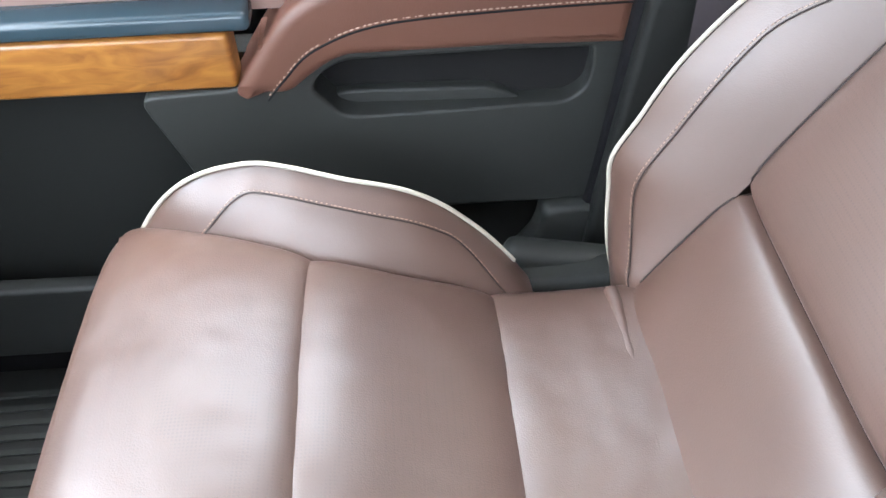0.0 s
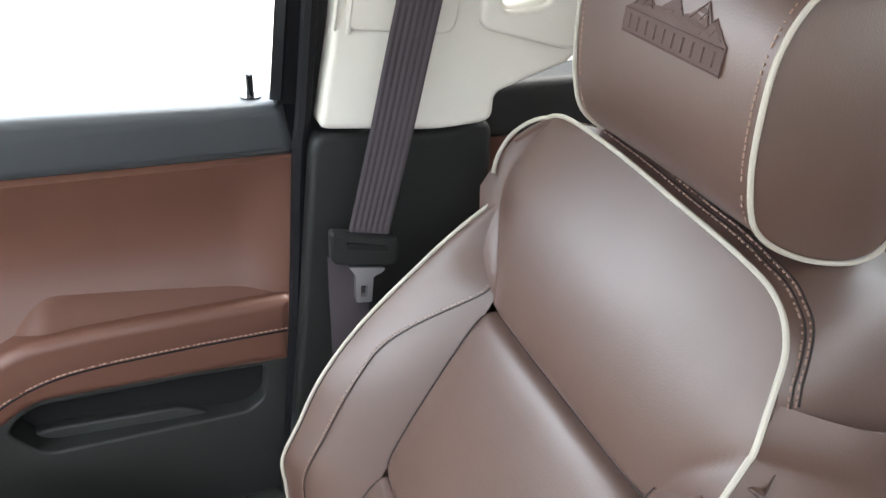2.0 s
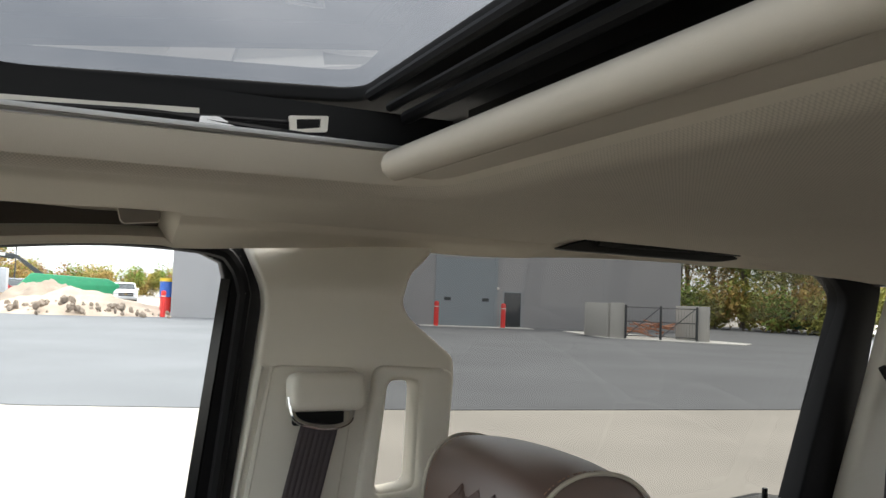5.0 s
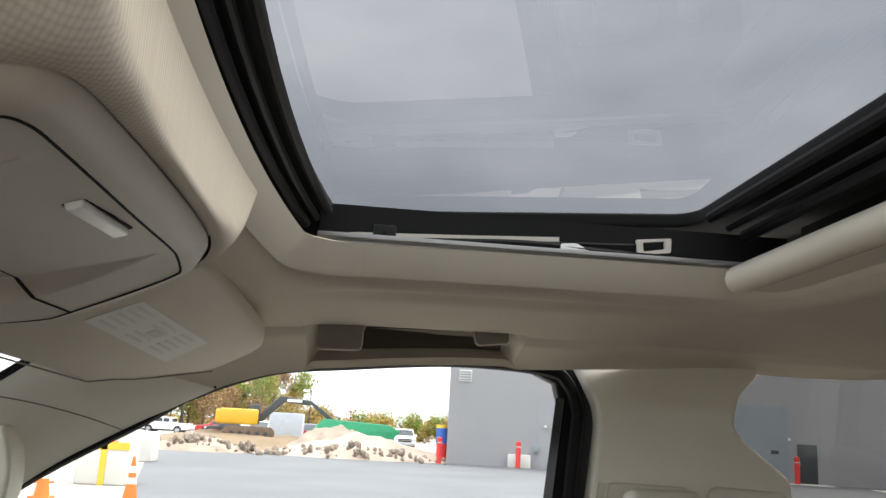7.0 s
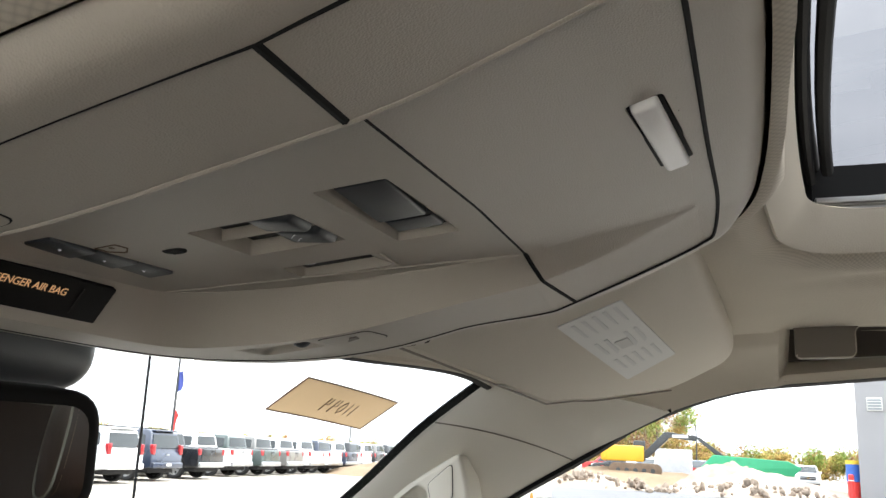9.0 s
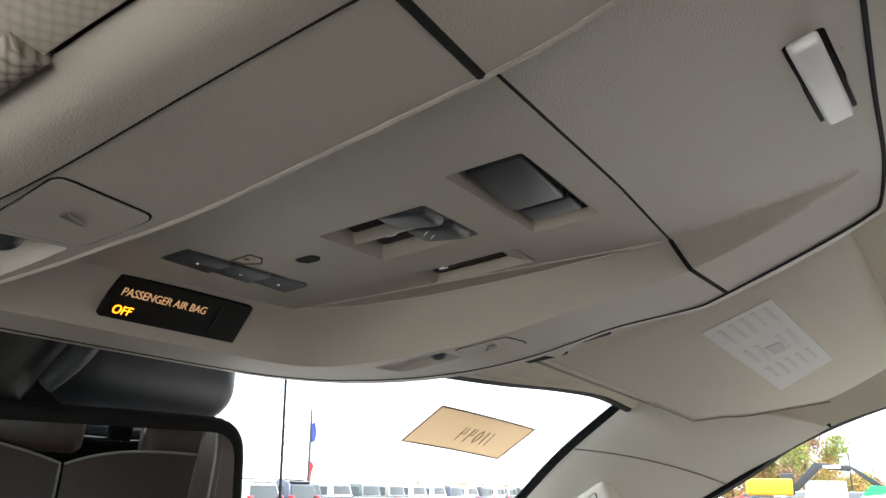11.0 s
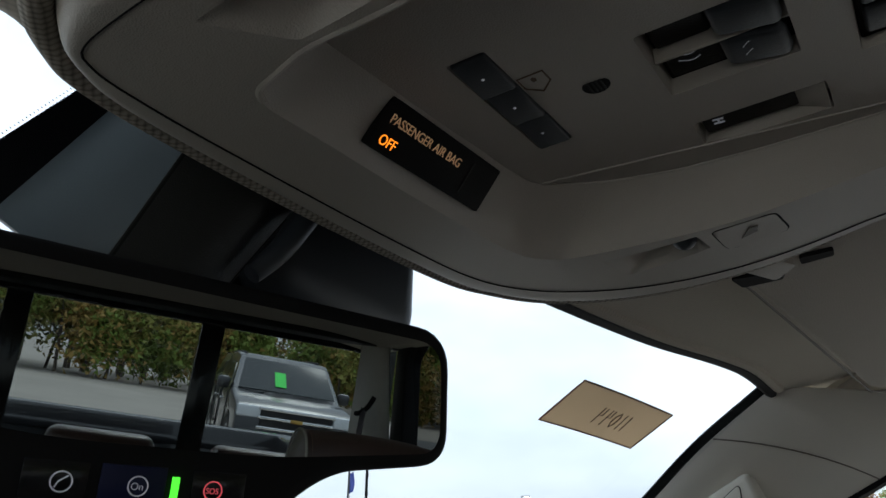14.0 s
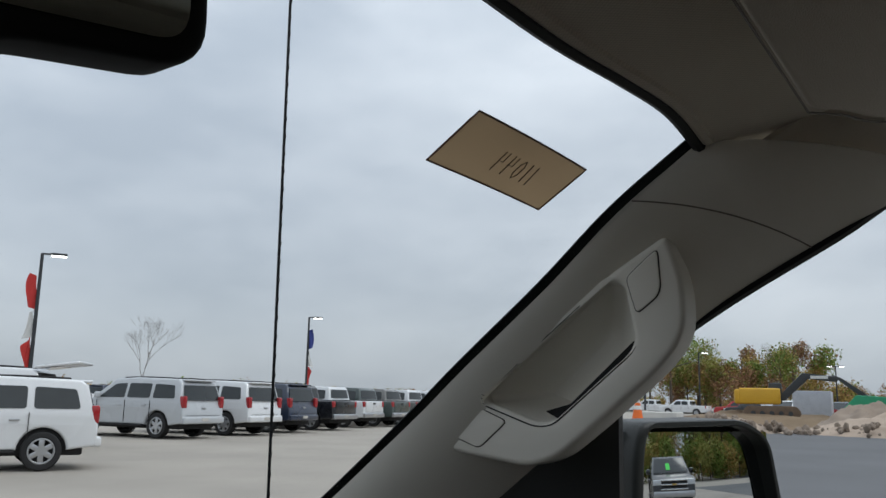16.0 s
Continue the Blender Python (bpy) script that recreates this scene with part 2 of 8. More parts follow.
def let_light_through(m, share):
    """Thin card: part of the light that falls on its back shows on its face."""
    t = m.node_tree
    b, o = t.nodes["Principled BSDF"], t.nodes["Material Output"]
    tr, mx = t.nodes.new("ShaderNodeBsdfTranslucent"), t.nodes.new("ShaderNodeMixShader")
    t.links.new(b.inputs["Base Color"].links[0].from_socket, tr.inputs["Color"])
    mx.inputs["Fac"].default_value = share
    t.links.new(b.outputs["BSDF"], mx.inputs[1])
    t.links.new(tr.outputs["BSDF"], mx.inputs[2])
    t.links.new(mx.outputs["Shader"], o.inputs["Surface"])


let_light_through(M["card"], 0.6)


# ---- mesh tools ----
def lin(a, b, n):
    return np.linspace(a, b, n).tolist()


def finish(name, bm, mat, angle=40):
    me = bpy.data.meshes.new(name)
    bmesh.ops.recalc_face_normals(bm, faces=bm.faces)
    bm.to_mesh(me)
    bm.free()
    me.materials.append(mat)
    me.polygons.foreach_set("use_smooth", [True] * len(me.polygons))
    me.set_sharp_from_angle(angle=radians(angle))
    return me


def part(name, bm, mat, parent, label="", angle=40):
    """One mesh under a thing or a part; the shape is given in world places (or in the thing's own, if it stands at the origin)."""
    me = bm if isinstance(bm, bpy.types.Mesh) else finish(name, bm, mat, angle)
    ob = new(name, me)
    if parent:
        ob.parent = parent
        ob.matrix_parent_inverse = parent.matrix_basis.inverted()
    return tagged(ob, label)


def thing(name, label, category, at=(0, 0, 0), group="", kind=""):
    ob = new(name)
    ob.empty_display_size = 0.05
    ob.location = at
    return tagged(ob, label, category, group, kind)


def box(a, b, bevel=0.0, seg=2):
    bm = bmesh.new()
    bmesh.ops.create_cube(bm, size=1)
    for v in bm.verts:
        for i in range(3):
            v.co[i] = a[i] if v.co[i] < 0 else b[i]
    if bevel:
        bmesh.ops.bevel(bm, geom=list(bm.edges), offset=bevel, segments=seg, profile=0.5, affect="EDGES")
    return bm


def turned(bm, m):
    bmesh.ops.transform(bm, matrix=m, verts=bm.verts)
    return bm


def join(*some):
    """Several shapes as one."""
    bm = bmesh.new()
    for b in some:
        me = bpy.data.meshes.new("tmp")
        b.to_mesh(me)
        b.free()
        bm.from_mesh(me)
        bpy.data.meshes.remove(me)
    return bm


def sheet(f, nu, nv, u=(0, 1), v=(0, 1), keep=None):
    """A surface through f(u, v)."""
    us, vs = lin(*u, nu), lin(*v, nv)
    pts = [f(a, b) for a in us for b in vs]
    faces = []
    for i in range(nu - 1):
        for j in range(nv - 1):
            if keep is None or keep((us[i] + us[i + 1]) / 2, (vs[j] + vs[j + 1]) / 2):
                k = i * nv + j
                faces.append((k, k + 1, k + nv + 1, k + nv))
    me = bpy.data.meshes.new("tmp")
    me.from_pydata(pts, [], faces)
    bm = bmesh.new()
    bm.from_mesh(me)
    bpy.data.meshes.remove(me)
    loose = [p for p in bm.verts if not p.link_faces]
    bmesh.ops.delete(bm, geom=loose, context="VERTS")
    return bm


def thick(bm, t):
    bmesh.ops.recalc_face_normals(bm, faces=bm.faces)
    bmesh.ops.solidify(bm, geom=list(bm.faces), thickness=t)
    return bm


def spline(pts, n=8, closed=False):
    """A smooth line through the places."""
    p = [Vector(q) for q in pts]
    k = len(p)
    res = []
    for i in range(k if closed else k - 1):
        a, b, c, d = (p[(i + o) % k] if closed else p[min(max(i + o, 0), k - 1)] for o in (-1, 0, 1, 2))
        for s in range(n):
            t = s / n
            res.append(0.5 * (2 * b + (c - a) * t + (2 * a - 5 * b + 4 * c - d) * t * t + (3 * b - a - 3 * c + d) * t ** 3))
    if not closed:
        res.append(p[-1])
    return res


def along(xs, ys):
    """A smooth function through the values ys at xs."""
    xs, ys = np.array(xs, float), np.array(ys, float)
    if xs[0] > xs[-1]:
        xs, ys = xs[::-1], ys[::-1]
    sl = np.gradient(ys, xs)

    def f(x):
        x = min(max(x, xs[0]), xs[-1])
        i = min(int(np.searchsorted(xs, x, side="right")) - 1, len(xs) - 2)
        h = xs[i + 1] - xs[i]
        t = (x - xs[i]) / h
        return float((2 * t ** 3 - 3 * t ** 2 + 1) * ys[i] + (t ** 3 - 2 * t ** 2 + t) * h * sl[i]
                + (3 * t ** 2 - 2 * t ** 3) * ys[i + 1] + (t ** 3 - t ** 2) * h * sl[i + 1])
    return f


def tube(pts, r, sides=8, closed=False, flat=1.0, up=(0, 0, 1)):
    """A round (or, with flat under 1, flattened) bar along the places."""
    p = [Vector(q) for q in pts]
    k = len(p)
    bm = bmesh.new()
    rings = []
    side = None
    for i in range(k):
        d = (p[(i + 1) % k] - p[i - 1]) if closed else (p[min(i + 1, k - 1)] - p[max(i - 1, 0)])
        d.normalize()
        if side is None:
            side = d.cross(Vector(up))
            if side.length < 1e-3:
                side = d.cross(Vector((1, 0, 0)))
        side = (side - d * side.dot(d)).normalized()
        top = side.cross(d)
        rr = r[i] if isinstance(r, (list, tuple)) else r
        rings.append([bm.verts.new(p[i] + (side * math.cos(a) + top * flat * math.sin(a)) * rr) for a in (2 * math.pi * j / sides for j in range(sides))])
    for i in range(k if closed else k - 1):
        a, b = rings[i], rings[(i + 1) % k]
        for j in range(sides):
            bm.faces.new((a[j], a[(j + 1) % sides], b[(j + 1) % sides], b[j]))
    if not closed:
        bm.faces.new(rings[0][::-1])
        bm.faces.new(rings[-1])
    return bm


def stitches(pts, step=0.0065, r=0.0007, lift=(0, 0, 0)):
    """A run of thread stitches along a line."""
    p = [Vector(q) + Vector(lift) for q in pts]
    some, rest = [], 0.0
    for a, b in zip(p, p[1:]):
        d = (b - a).length
        while rest < d and d > 1e-6:
            s, e = a.lerp(b, rest / d), a.lerp(b, min(1, (rest + step * 0.62) / d))
            some.append((s, e))
            rest += step
        rest -= d
    bm = bmesh.new()
    for s, e in some:
        way = (e - s)
        if way.length < 1e-5:
            continue
        m = Matrix.Translation((s + e) / 2) @ way.to_track_quat("Z", "Y").to_matrix().to_4x4() @ Matrix.Diagonal((r, r, way.length / 2 + r, 1))
        bmesh.ops.create_icosphere(bm, subdivisions=1, radius=1, matrix=m) if len(some) < 80 else bmesh.ops.create_cube(bm, size=1.6, matrix=m)
    return bm


def rounded(pts, r, n=4):
    """A flat outline with its corners rounded by r (one number, or one a corner)."""
    res, k = [], len(pts)
    for i in range(k):
        rr = r[i] if isinstance(r, (list, tuple)) else r
        b = Vector(pts[i])
        a, c = Vector(pts[i - 1]) - b, Vector(pts[(i + 1) % k]) - b
        d = min(rr, a.length * 0.45, c.length * 0.45)
        if d < 1e-5:
            res.append(tuple(b))
            continue
        s, e = b + a.normalized() * d, b + c.normalized() * d
        for j in range(n + 1):
            t = j / n
            res.append(tuple((1 - t) ** 2 * s + 2 * t * (1 - t) * b + t * t * e))
    return res


PLANES = dict(x=Matrix(((0, 0, 1, 0), (1, 0, 0, 0), (0, 1, 0, 0), (0, 0, 0, 1))), y=Matrix(((1, 0, 0, 0), (0, 0, -1, 0), (0, 1, 0, 0), (0, 0, 0, 1))), z=Matrix.Identity(4))


def plate(outlines, axis, lo, hi, bevel=0.0, seg=2, m=None):
    """A slab with an outline and, after it, holes; in the plane across axis, from lo to hi. Outlines are (y, z), (x, z) or (x, y)."""
    cu = bpy.data.curves.new("tmp", "CURVE")
    cu.dimensions, cu.fill_mode = "2D", "BOTH"
    half = abs(hi - lo) / 2
    cu.extrude, cu.bevel_depth, cu.bevel_resolution, cu.offset = max(half - bevel, 1e-5), bevel, seg, -bevel
    for o in outlines:
        sp = cu.splines.new("POLY")
        sp.points.add(len(o) - 1)
        sp.points.foreach_set("co", [c for p in o for c in (p[0], p[1], 0, 1)])
        sp.use_cyclic_u = True
    ob = bpy.data.objects.new("tmp", cu)
    scene.collection.objects.link(ob)
    me = bpy.data.meshes.new_from_object(ob.evaluated_get(bpy.context.evaluated_depsgraph_get()))
    bpy.data.objects.remove(ob)
    bpy.data.curves.remove(cu)
    mid = (lo + hi) / 2
    shift = Matrix.Translation(dict(x=(mid, 0, 0), y=(0, mid, 0), z=(0, 0, mid))[axis])
    bm = bmesh.new()
    bm.from_mesh(me)
    bpy.data.meshes.remove(me)
    bmesh.ops.remove_doubles(bm, verts=bm.verts, dist=1e-6)
    turned(bm, shift @ PLANES[axis])
    return turned(bm, m) if m else bm


def words(text, size, m, mat_depth=0.0004, spacing=1.0):
    """Lettering as a mesh, its left end at the pose m, facing its +z."""
    cu = bpy.data.curves.new("tmp", "FONT")
    cu.body, cu.size, cu.extrude, cu.space_character = text, size, mat_depth, spacing
    ob = bpy.data.objects.new("tmp", cu)
    scene.collection.objects.link(ob)
    me = bpy.data.meshes.new_from_object(ob.evaluated_get(bpy.context.evaluated_depsgraph_get()))
    bpy.data.objects.remove(ob)
    bpy.data.curves.remove(cu)
    bm = bmesh.new()
    bm.from_mesh(me)
    bpy.data.meshes.remove(me)
    return turned(bm, m)


def ball(at, r, sub=2, scale=(1, 1, 1)):
    bm = bmesh.new()
    bmesh.ops.create_icosphere(bm, subdivisions=sub, radius=r, matrix=Matrix.Translation(at) @ Matrix.Diagonal((*scale, 1)))
    return bm


def rod(a, b, r, sides=12, r2=None):
    a, b = Vector(a), Vector(b)
    bm = bmesh.new()
    bmesh.ops.create_cone(bm, cap_ends=True, segments=sides, radius1=r, radius2=r if r2 is None else r2, depth=(b - a).length,
                          matrix=Matrix.Translation((a + b) / 2) @ (b - a).to_track_quat("Z", "Y").to_matrix().to_4x4())
    return bm


def step(x, a, b):
    t = min(1, max(0, (x - a) / (b - a)))
    return t * t * (3 - 2 * t)


# ---- the cab: shell, glass and trim; x to the passenger's side, y ahead, z up from the ground ----
HY = along([-1.40, -0.9, -0.3, 0.10, 0.26, 0.35, 0.45, 0.52, 0.60, 0.66], [1.760, 1.785, 1.797, 1.797, 1.794, 1.788, 1.764, 1.745, 1.724, 1.708])
ROOF_X, ROOF_Y0 = 0.405, -0.19
ROOF_Y1 = lambda x: 0.296 - 0.17 * x * x  # the bowed front edge of the sunroof opening


ROOF_R = 0.050  # corner radius of the opening


def from_opening(x, y):
    """How far a place lies outside the sunroof opening."""
    dx, dy = max(0, abs(x) - ROOF_X + ROOF_R), max(0, ROOF_Y0 + ROOF_R - y, y - ROOF_Y1(x) + ROOF_R)
    return math.hypot(dx, dy) - ROOF_R


def liner_z(x, y):
    z = HY(y) - 0.30 * max(0, abs(x) - 0.45) ** 2
    dx, q = max(0, abs(x) - ROOF_X), from_opening(x, y)
    if q < 0.045:
        z += 0.040 * (1 - max(q, 0.0) / 0.045) ** 2
    z += 0.007 * math.exp(-((dx - 0.078) / 0.020) ** 2) * step(y, -0.30, -0.15) * (1 - step(y, 0.18, 0.30))
    # hollows for the folding handles over the doors
    z += 0.026 * step(abs(x), 0.615, 0.640) * max(0.0, 1 - ((y + 0.675) / 0.175) ** 2) ** 0.5
    z += 0.010 * step(abs(x), 0.650, 0.665) * step(y, 0.002, 0.014) * (1 - step(y, 0.272, 0.286))
    return z


def in_opening(x, y):
    return from_opening(x, y) < 0.008


FRONT = along([0, 0.15, 0.216, 0.31, 0.40, 0.486, 0.56, 0.64, 0.70], [0.646, 0.641, 0.635, 0.626, 0.615, 0.599, 0.585, 0.579, 0.575])


def front_edge(x):
    """How far ahead the headliner reaches."""
    return FRONT(abs(x))


liner = part("ceiling", thick(sheet(lambda a, b: (a, -1.40 + b * (front_edge(a) + 1.40), liner_z(a, -1.40 + b * (front_edge(a) + 1.40))), 185, 261, (-0.69, 0.69), (0, 1),
             keep=lambda a, b: not in_opening(a, -1.40 + b * (front_edge(a) + 1.40))), -0.006), M["cloth"], None, "beige knitted headliner with a sunroof opening")
tagged(liner, "", "ceiling", "", "structure")
# the smooth lip of the headliner round the opening
OPENING = []
for cx, cy, a0 in ((1, 1, 0), (-1, 1, 90), (-1, -1, 180), (1, -1, 270)):
    for k in range(13):
        a = radians(a0 + 7.5 * k)
        x = cx * (ROOF_X - ROOF_R) + ROOF_R * math.cos(a)
        y = (ROOF_Y1(x) - ROOF_R if cy > 0 else ROOF_Y0 + ROOF_R) + ROOF_R * math.sin(a)
        OPENING.append((x, y, math.cos(a), math.sin(a)))
    if cy > 0 and cx > 0:
        OPENING += [(x, ROOF_Y1(x), 0.0, 1.0) for x in lin(ROOF_X - ROOF_R, ROOF_R - ROOF_X, 30)[1:-1]]


def lip_pt(k, v):
    x, y, nx, ny = OPENING[int(round(k)) % len(OPENING)]
    q = 0.020 * v
    return (x + nx * q, y + ny * q, liner_z(x + nx * q, y + ny * q) - 0.0012)


lip = part("trim", thick(sheet(lip_pt, len(OPENING) + 1, 10, (0, len(OPENING))), 0.003), M["plain_cloth"], None, "cloth edge round the sunroof opening", 80)
tagged(lip, "", "trim", "", "structure")
# the rolled front edge of the headliner
roll = part("trim", tube([(x, front_edge(x), liner_z(x, front_edge(x)) + 0.003) for x in lin(-0.64, 0.64, 60)], 0.0065, 8), M["cloth"], None, "rolled cloth edge of the headliner")
tagged(roll, "", "trim", "", "structure")
# outer roof skin, with the opening
roof = part("roof", plate([rounded([(-0.74, -1.50), (0.74, -1.50), (0.70, 0.74), (0.45, 0.86), (-0.45, 0.86), (-0.70, 0.74)], 0.08), rounded([(-0.57, -0.30), (0.57, -0.30), (0.57, 0.36), (-0.57, 0.36)], 0.05)], "z", 1.900, 1.906, 0.002), M["matt"], None, "dark roof skin")
tagged(roof, "", "roof", "", "structure")
front_skin = part("trim", sheet(lambda x, v: (x, front_edge(x) + 0.005 + v * (0.22 - 0.12 * (x / 0.7) ** 2), liner_z(x, front_edge(x)) + 0.008 + v * 0.19), 21, 3, (-0.70, 0.70)), M["matt"], None, "dark steel over the windscreen header")
tagged(front_skin, "", "trim", "", "structure")

# sunroof: pane, black frame, seals, tray and drain hardware
sunroof = thing("sunroof", "closed tinted glass sunroof in a black frame", "sunroof", (0, 0.05, 1.87))
GZ = lambda y: 1.908 - 0.070 * y


def facing(ob, inside):
    """Turns the faces of a pane towards a place."""
    me = ob.data
    n = sum((p.normal * p.area for p in me.polygons), Vector())
    c = sum((v.co for v in me.vertices), Vector()) / len(me.vertices)
    if n.dot(Vector(inside) - c) < 0:
        me.flip_normals()
    return ob


def pane(name, bm, mat, parent, label, inside=(0, 0, 1.5)):
    ob = facing(part(name, bm, mat, parent, label), inside)
    ob.visible_shadow = False
    return ob


pane("pane", sheet(lambda x, y: (x, y, GZ(y) + 0.012 * (1 - (x / 0.45) ** 2)), 9, 5, (-0.52, 0.52), (-0.19, 0.31)), M["roof_pane"], sunroof, "grey-tinted sunroof pane")
for name, o, i in (("frame", [(-0.59, -0.32), (0.59, -0.32), (0.59, 0.375), (-0.59, 0.375)], [(-0.488, -0.148), (0.488, -0.148)] + [(x, 0.283 - 0.15 * x * x) for x in lin(0.488, -0.488, 15)]),):
    part(name, plate([rounded(o, 0.03), rounded(i, [0.028, 0.028, 0.028] + [0.0] * 13 + [0.028], 6)], "z", 1.8825, 1.899, 0.004, m=Matrix(((1, 0, 0, 0), (0, 1, 0, 0), (0, -0.070, 1, 0.006), (0, 0, 0, 1)))), M["matt"], sunroof, "black sunroof frame")
for off, r in ((0.012, 0.0045), (0.027, 0.0035), (0.04, 0.005)):
    part("seal", tube([(x, 0.268 - 0.15 * x * x + off * 0.75, GZ(0.25) - 0.022 - off * 0.5) for x in lin(-0.40, 0.40, 16)], r, 8), M["rubber"], sunroof, "ribbed rubber seal")
    part("seal", tube([(x, -0.115 - off * 1.3, GZ(-0.11) - 0.022 - off * 0.6) for x in lin(-0.40, 0.40, 12)], r * 1.3, 8), M["rubber"], sunroof)
for a, b in (((0.455, -0.24, 1.825), (0.47, 0.34, 1.885)), ((-0.47, -0.24, 1.825), (-0.455, 0.34, 1.885)), ((-0.46, 0.315, 1.815), (0.46, 0.34, 1.88)), ((-0.46, -0.29, 1.83), (0.46, -0.26, 1.90))):
    part("tray", box(a, b), M["matt"], sunroof, "black drain tray")
part("rail", box((0.40, -0.20, 1.838), (0.43, 0.262, 1.842), 0.001), M["rail"], sunroof, "aluminium guide rail")
for k in range(3):
    part("rail", box((0.405, -0.20, 1.8335 + 0.004 * k), (0.409 + 0.006 * k, 0.262, 1.8355 + 0.004 * k)), M["rail"], sunroof)
part("bracket", plate([[(0.2504, 1.8455), (0.226, 1.8491), (0.2083, 1.850), (0.2083, 1.8409), (0.228, 1.8405), (0.231, 1.8435), (0.236, 1.8435), (0.2385, 1.840), (0.2462, 1.8397)]], "x", 0.424, 0.426), M["trim"], sunroof, "pale sealed steel")
edge_r = random.Random(3)
ragged = [(y, 1.8435 + 0.0085 * (0.186 - y) / 0.167 + edge_r.uniform(-0.0016, 0.0020)) for y in lin(0.0190, 0.1857, 24)]
part("bracket", plate([[(0.1857, 1.8509), (0.1064, 1.8548), (0.0196, 1.8598)] + ragged], "x", 0.424, 0.426), M["trim"], sunroof, "pale sealed steel with a ragged black edge")
part("bracket", box((0.412, 0.1861, 1.8384), (0.424, 0.2086, 1.8560), 0.0015), M["charcoal"], sunroof, "black slide block")
part("bracket", rod((0.4105, 0.198, 1.846), (0.413, 0.198, 1.846), 0.0028, 10), M["matt"], sunroof)
part("bracket", plate([rounded([(0.0196, 1.8515), (0.0031, 1.8528), (-0.017, 1.8425), (-0.0145, 1.8388), (0.0203, 1.8392)], 0.002)], "x", 0.416, 0.419, 0.0005), M["lens"], sunroof, "white plastic clip")
part("bracket", plate([rounded([(-0.0588, 1.8618), (-0.0963, 1.8659), (-0.0957, 1.8508), (-0.0609, 1.8463)], 0.002), rounded([(-0.066, 1.8595), (-0.089, 1.8625), (-0.089, 1.8540), (-0.067, 1.8500)], 0.001)], "x", 0.418, 0.421), M["trim"], sunroof, "pale open bracket")
part("cable", tube(spline([(0.4195, 0.184, 1.8425), (0.4185, 0.12, 1.8465), (0.4195, 0.05, 1.8500), (0.4185, -0.02, 1.8470), (0.4195, -0.10, 1.8450)], 6), 0.0030, 6), M["rubber"], sunroof, "black cable")
part("cable", tube(spline([(0.4215, 0.186, 1.8445), (0.4205, 0.14, 1.8440), (0.4215, 0.08, 1.8485), (0.4205, 0.02, 1.8520), (0.4215, -0.06, 1.8560)], 6), 0.0022, 6), M["rubber"], sunroof)
part("backing", box((0.426, -0.20, 1.836), (0.430, 0.262, 1.875)), M["matt"], sunroof, "black inner side of the tray")
shade = thing("roof_blind", "beige cloth sunroof blind slid back", "blind", (0, -0.2, 1.82))
part("panel", box((-0.40, -0.34, 1.812), (0.40, -0.165, 1.829), 0.008, 4), M["plain_cloth"], shade, "beige shade panel with a rounded front edge")
part("lip", tube([(x, -0.155, 1.822) for x in lin(-0.398, 0.392, 12)], 0.0145, 12), M["plain_cloth"], shade)

# ---- side of the cab ----
WIN_F = along([0.60, 0.49, 0.43, 0.332, 0.227, 0.078, -0.032, -0.10, -0.30, -0.39, -0.62, -1.09, -1.40], [1.585, 1.651, 1.689, 1.727, 1.741, 1.754, 1.757, 1.762, 1.772, 1.770, 1.777, 1.774, 1.75])


def rail(y, v):
    a = Vector((0.665, y, liner_z(0.665, min(y, 0.57)) if y < 0.50 else liner_z(0.665, 0.50) - (y - 0.50) * 0.62))
    c = Vector((0.752, y, WIN_F(y) - 0.001))
    b = Vector((0.735, y, max(a.z, c.z) * 0.62 + c.z * 0.38 + 0.002))
    h = step(y, 0.002, 0.012) * (1 - step(y, 0.274, 0.286)) * (1 - step(v, 0.80, 0.96)) * step(v, 0.0, 0.08)
    return tuple((1 - v) ** 2 * a + 2 * v * (1 - v) * b + v * v * c + Vector((0.048, 0, 0.012)) * h + Vector((0, 0, 0.0095)) * (1 - step(v, 0.0, 0.14)))


rail_trim = thing("roof_rail_trim", "beige cloth roof rail trim over the side windows", "trim", (0.70, -0.3, 1.76))
part("rail", thick(sheet(rail, 420, 20, (-1.38, 0.56), keep=lambda y, v: y < 0.395 + 0.17 * (1 - v)), 0.008), M["plain_cloth"], rail_trim)
for sx in (-1,):
    part("rail", thick(sheet(lambda y, v: (-rail(y, v)[0], y, rail(y, v)[2]), 60, 6, (-1.38, 0.56)), 0.008), M["plain_cloth"], rail_trim)


